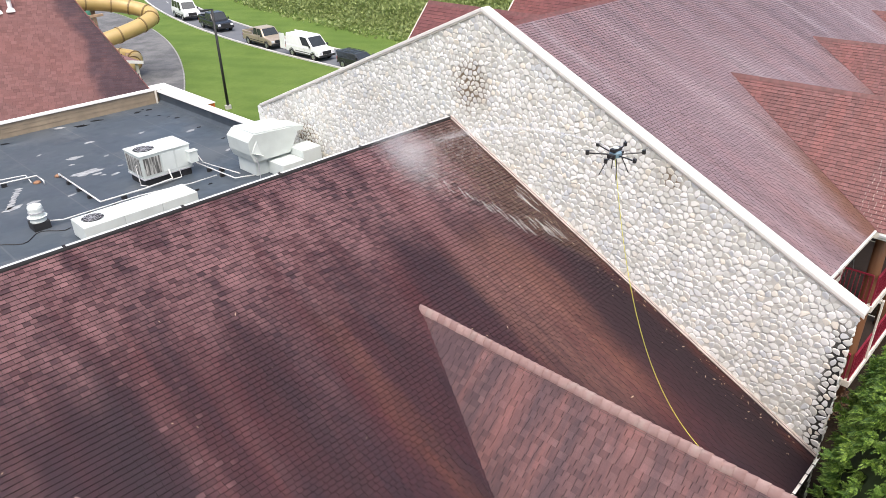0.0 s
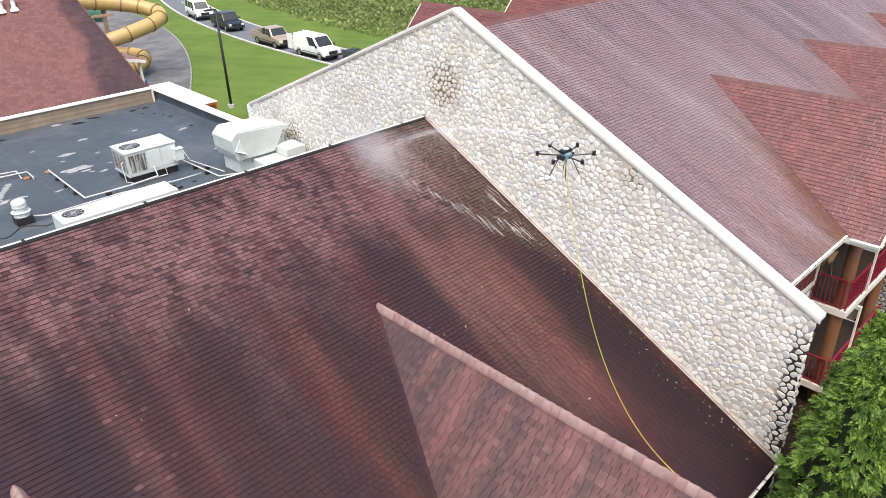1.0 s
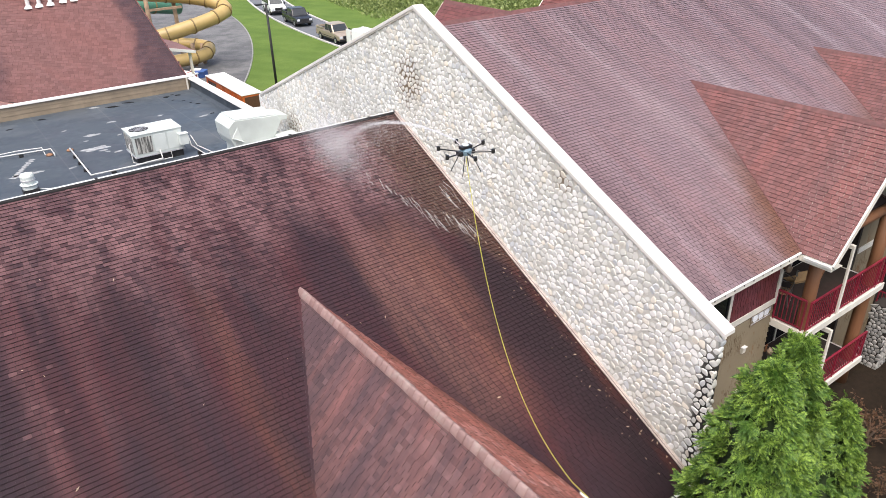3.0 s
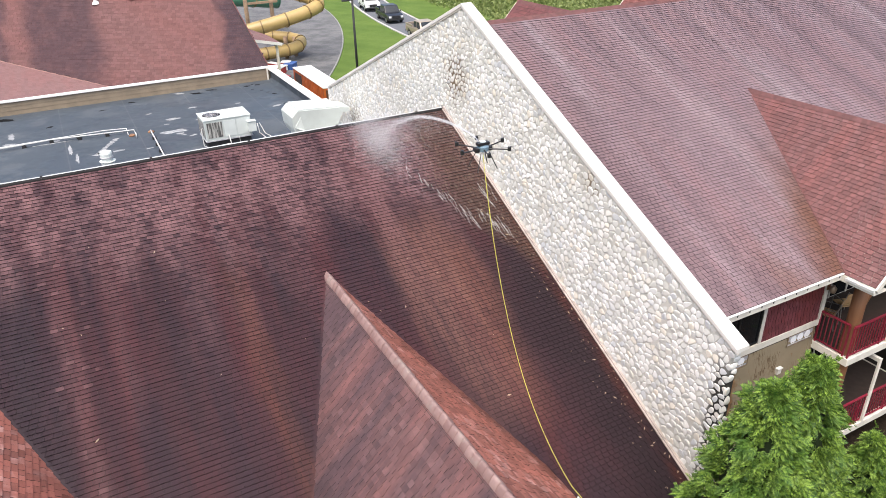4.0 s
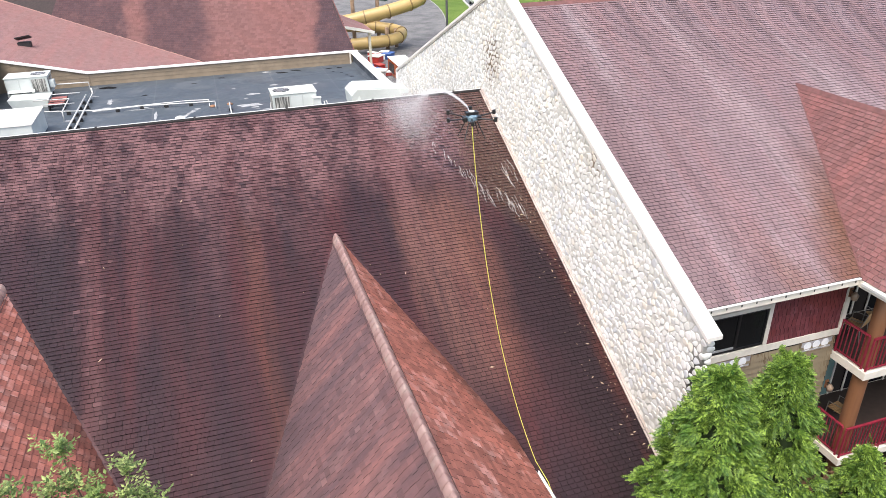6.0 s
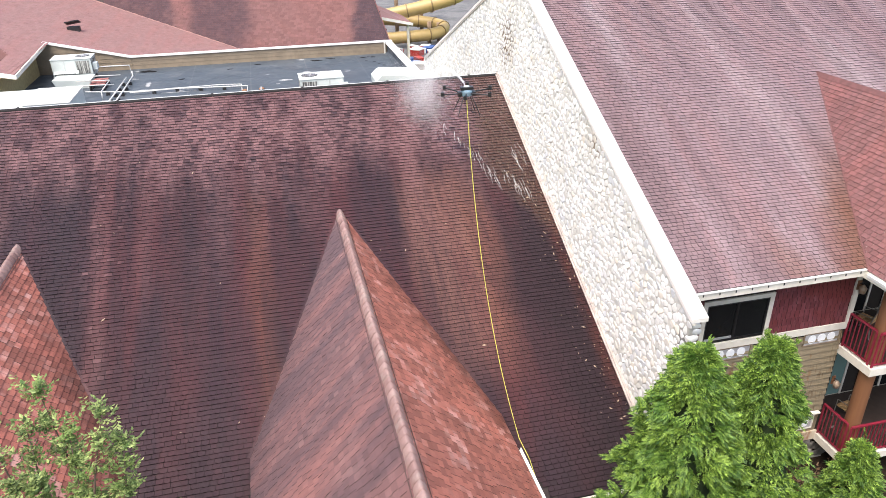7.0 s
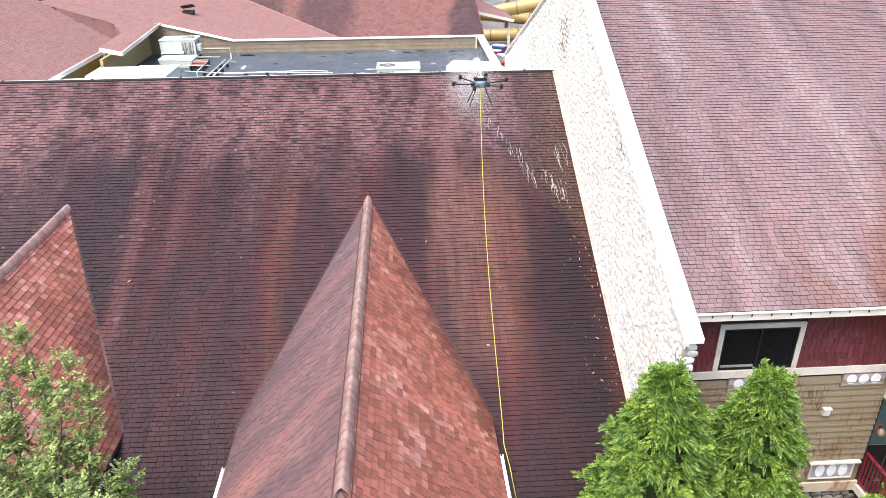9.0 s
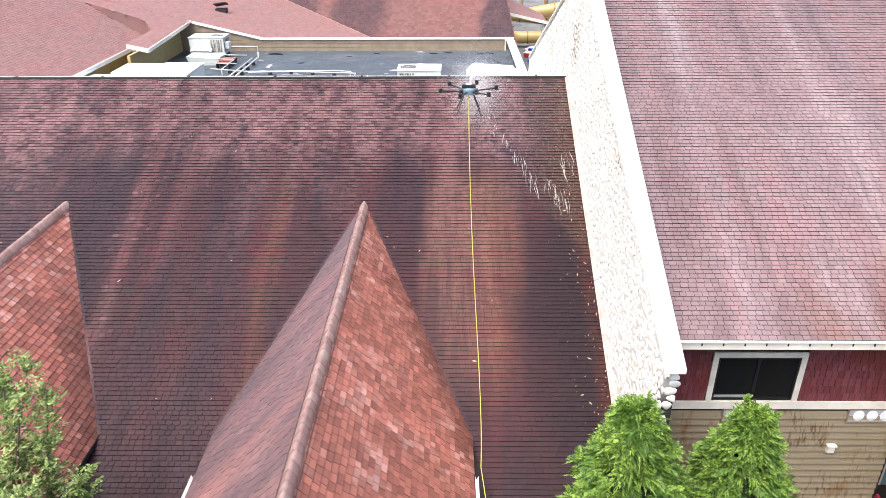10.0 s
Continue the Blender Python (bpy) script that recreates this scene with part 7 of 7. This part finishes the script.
for k in range(6):
    a = radians(12 + 60 * k)
    c, s_ = math.cos(a), math.sin(a)
    arm = part("arm", Geo().tube([(0.13 * c, 0.13 * s_, 0.0), (0.62 * c, 0.62 * s_, 0.035)], 0.016, 7), M_carbon, drone)
    part("motor", Geo().tube([(0.62 * c, 0.62 * s_, 0.0), (0.62 * c, 0.62 * s_, 0.09)], 0.042, 10), M_carbon, arm)
    b = a * 2.3
    part("propeller", Geo().prism([(0.62 * c + 0.17 * math.cos(b), 0.62 * s_ + 0.17 * math.sin(b), 0.093), (0.62 * c - 0.012 * math.sin(b), 0.62 * s_ + 0.012 * math.cos(b), 0.093), (0.62 * c - 0.17 * math.cos(b), 0.62 * s_ - 0.17 * math.sin(b), 0.093), (0.62 * c + 0.012 * math.sin(b), 0.62 * s_ - 0.012 * math.cos(b), 0.093)], (0, 0, 0.004)), M_carbon, arm)
for sx in (-1, 1):
    for sy in (-1, 1):
        part("landing_leg", Geo().tube([(sx * 0.10, sy * 0.10, -0.06), (sx * 0.26, sy * 0.22, -0.47)], 0.011, 6), M_carbon, drone)
part("nozzle", Geo().tube([(0.02, 0.1, 0.02), (0.05, 0.42, 0.14)], 0.012, 6), M_grille, drone)
M_hose = plain("yellow_hose", (0.60, 0.58, 0.10), 0.45, var=0.1)
h0, h1, h2, h3 = DR + Vector((0, 0, -0.07)), Vector((13.5, 6.5, 6.9)), Vector((13.85, 5.6, 4.2)), Vector((13.72, 3.55, 3.66))
path = []
for i in range(41):
    s = i / 40
    path.append(h0 * (1 - s) ** 3 + 3 * h1 * s * (1 - s) ** 2 + 3 * h2 * s * s * (1 - s) + h3 * s ** 3)
path += [Vector((13.78, 3.0, 3.52)), Vector((13.95, 2.2, 2.6)), Vector((14.05, 2.05, 1.2)), Vector((14.1, 1.6, 0.22))]
tagged(part("supply_hose", Geo().tube(path, 0.0085, 7), M_hose, smooth=True), "thin yellow supply hose hanging from the drone over the roof edge", "hose")

wm = Mat("water_spray", 0.3)
wm.colour((0.95, 0.96, 0.97))
tr = wm.node("ShaderNodeBsdfTransparent")
mx = wm.t.nodes.new("ShaderNodeMixShader")
mx.inputs[0].default_value = 0.55
wm.t.links.new(tr.outputs[0], mx.inputs[1])
both = wm.t.nodes.new("ShaderNodeMixShader")
lit = wm.node("ShaderNodeBsdfTranslucent", Color=(0.97, 0.98, 1.0))
wm.t.links.new(wm.b.outputs[0], both.inputs[1])
wm.t.links.new(lit.outputs[0], both.inputs[2])
wm.t.links.new(both.outputs[0], mx.inputs[2])
wm.t.links.new(mx.outputs[0], wm.t.nodes["Material Output"].inputs["Surface"])
rng = random.Random(12)
g = Geo()


def drop(c, r):
    k = len(g.v)
    g.v += [tuple(c + Vector(o) * r) for o in ((1, 0, -0.6), (-0.5, 0.87, -0.6), (-0.5, -0.87, -0.6), (0, 0, 1))]
    g.f += [(k, k + 2, k + 1), (k, k + 1, k + 3), (k + 1, k + 2, k + 3), (k + 2, k, k + 3)]


LAND = Vector((14.0, 14.7, 9.05))
src = DR + Vector((0.05, 0.45, 0.15))


def arc(s):
    return src + (LAND - src) * s + Vector((0, 0, 2.2 * s * (1 - s)))


for i in range(7000):
    s = rng.random()
    w = 0.012 + 0.05 * s + 0.42 * max(0, s - 0.45) ** 1.6
    drop(arc(s) + Vector((rng.gauss(0, 1), rng.gauss(0, 0.6), rng.gauss(0, 0.6))) * w - Vector((0, 0, abs(rng.gauss(0, 0.7)) * w)), rng.uniform(0.003, 0.007))
for i in range(4500):
    # mist sinking from the jet
    s = rng.uniform(0.35, 1.0)
    drop(arc(s) + Vector((rng.gauss(-0.1, 0.35), rng.gauss(0, 0.5), -abs(rng.gauss(0, 0.8)) * s)), rng.uniform(0.003, 0.007))
for i in range(112000):
    p = LAND + Vector((rng.gauss(-0.12, 0.42), rng.gauss(-0.18, 0.66), 0))
    if p.x > 16.6 or p.y > 16:
        continue
    p.z = main_z(min(p.y, 2 * RIDGE_Y - p.y)) + 0.03 + abs(rng.gauss(0, 0.50))
    drop(p, rng.uniform(0.0017, 0.0031))
tagged(part("water_spray", g, wm), "fine white water spray falling on the roof below the ridge", "spray", kind="stuff")
# foam runs down the wet shingles
M_foam = plain("white_foam", (0.50, 0.50, 0.49), 0.5, var=0.15, scale=20)
rng = random.Random(31)
nv = Vector((0, -SL, 1)).normalized()
g = Geo()


def foam(x, y, length, w):
    """A wavering run of foam from (x, y) down the slope."""
    n_ = max(4, int(length / 0.09))
    k = len(g.v)
    xx = x
    for i in range(n_ + 1):
        yy = y - length * i / n_
        xx += rng.uniform(-0.025, 0.03)
        ww = w * (0.35 + 0.9 * rng.random()) * (1 if i < n_ else 0.3)
        base = Vector((xx, yy, main_z(yy))) + nv * 0.018
        g.v += [tuple(base - Vector((ww, 0, 0))), tuple(base + nv * (0.008 + 0.5 * ww)), tuple(base + Vector((ww, 0, 0)))]
    for i in range(n_):
        a = k + 3 * i
        g.f += [(a, a + 3, a + 4, a + 1), (a + 1, a + 4, a + 5, a + 2)]


for x, y, l in ((14.25, 13.9, 0.35), (14.5, 13.3, 0.45), (14.75, 12.95, 0.5), (14.95, 12.45, 0.6), (15.15, 12.0, 0.7), (15.3, 11.75, 0.6), (15.45, 11.35, 0.6), (15.58, 11.15, 0.7), (15.85, 11.3, 0.5), (16.05, 11.0, 0.6), (16.18, 10.75, 0.95), (16.3, 10.9, 0.8), (16.45, 12.2, 0.9), (16.52, 11.9, 0.7)):
    for k in range(4):
        foam(x + rng.gauss(0, 0.07), y + rng.uniform(-0.1, 0.35), l * rng.uniform(0.35, 0.85), rng.uniform(0.004, 0.008))
tagged(part("foam_runs", g, M_foam), "white foam running down wet shingles beside the wall", "foam", kind="stuff")
M_drip_glint = plain("water_run_glint", (0.30, 0.23, 0.18), 0.25, var=0.2, scale=20)
g = Geo()
for i in range(460):
    # short pale runs at the edge of each tab, also painting its wet glint
    x = 14.6 + 2.1 * rng.random() ** 0.6
    top = 15.1
    bottom = 13.8 - 1.75 * (x - 14.2) * (1.0 if x < 16.1 else 0.9)
    y = bottom + (top - bottom) * rng.random() ** 1.15
    y = EAVE_Y + math.floor((y - EAVE_Y) / 0.1087) * 0.1087 + 0.1
    foam(x, y, rng.uniform(0.06, 0.12), rng.uniform(0.002, 0.004))
tagged(part("water_run_glints", g, M_drip_glint), "thin water runs and pale glints on the wet shingles below the ridge", "water", kind="stuff")
# leaf litter
M_litter = plain("dry_leaf", (0.40, 0.31, 0.22), 0.8, var=0.3)
g = Geo()
rng = random.Random(44)
for i in range(150):
    if i < 110:
        x, y = 16.80 - abs(rng.gauss(0, 0.42)), rng.uniform(2.8, 12)
    else:
        x, y = rng.uniform(-2, 16.5), rng.uniform(4.5, 14)
        if under_dormer(Vector((x, y, main_z(y)))):
            continue
    s = rng.uniform(0.012, 0.034) if rng.random() < 0.8 else rng.uniform(0.04, 0.065)
    a = rng.uniform(0, 6.3)
    b = Vector((x, y, main_z(y))) + nv * 0.025
    u_, v_ = Vector((math.cos(a), math.sin(a), SL * math.sin(a))) * s, Vector((-math.sin(a), math.cos(a), SL * math.cos(a))) * s * 0.3
    g.prism([b - u_, b - v_, b + u_, b + v_], nv * 0.006)
tagged(part("leaf_litter", g, M_litter), "dry leaves scattered on the shingles along the wall", "leaf litter", kind="stuff")
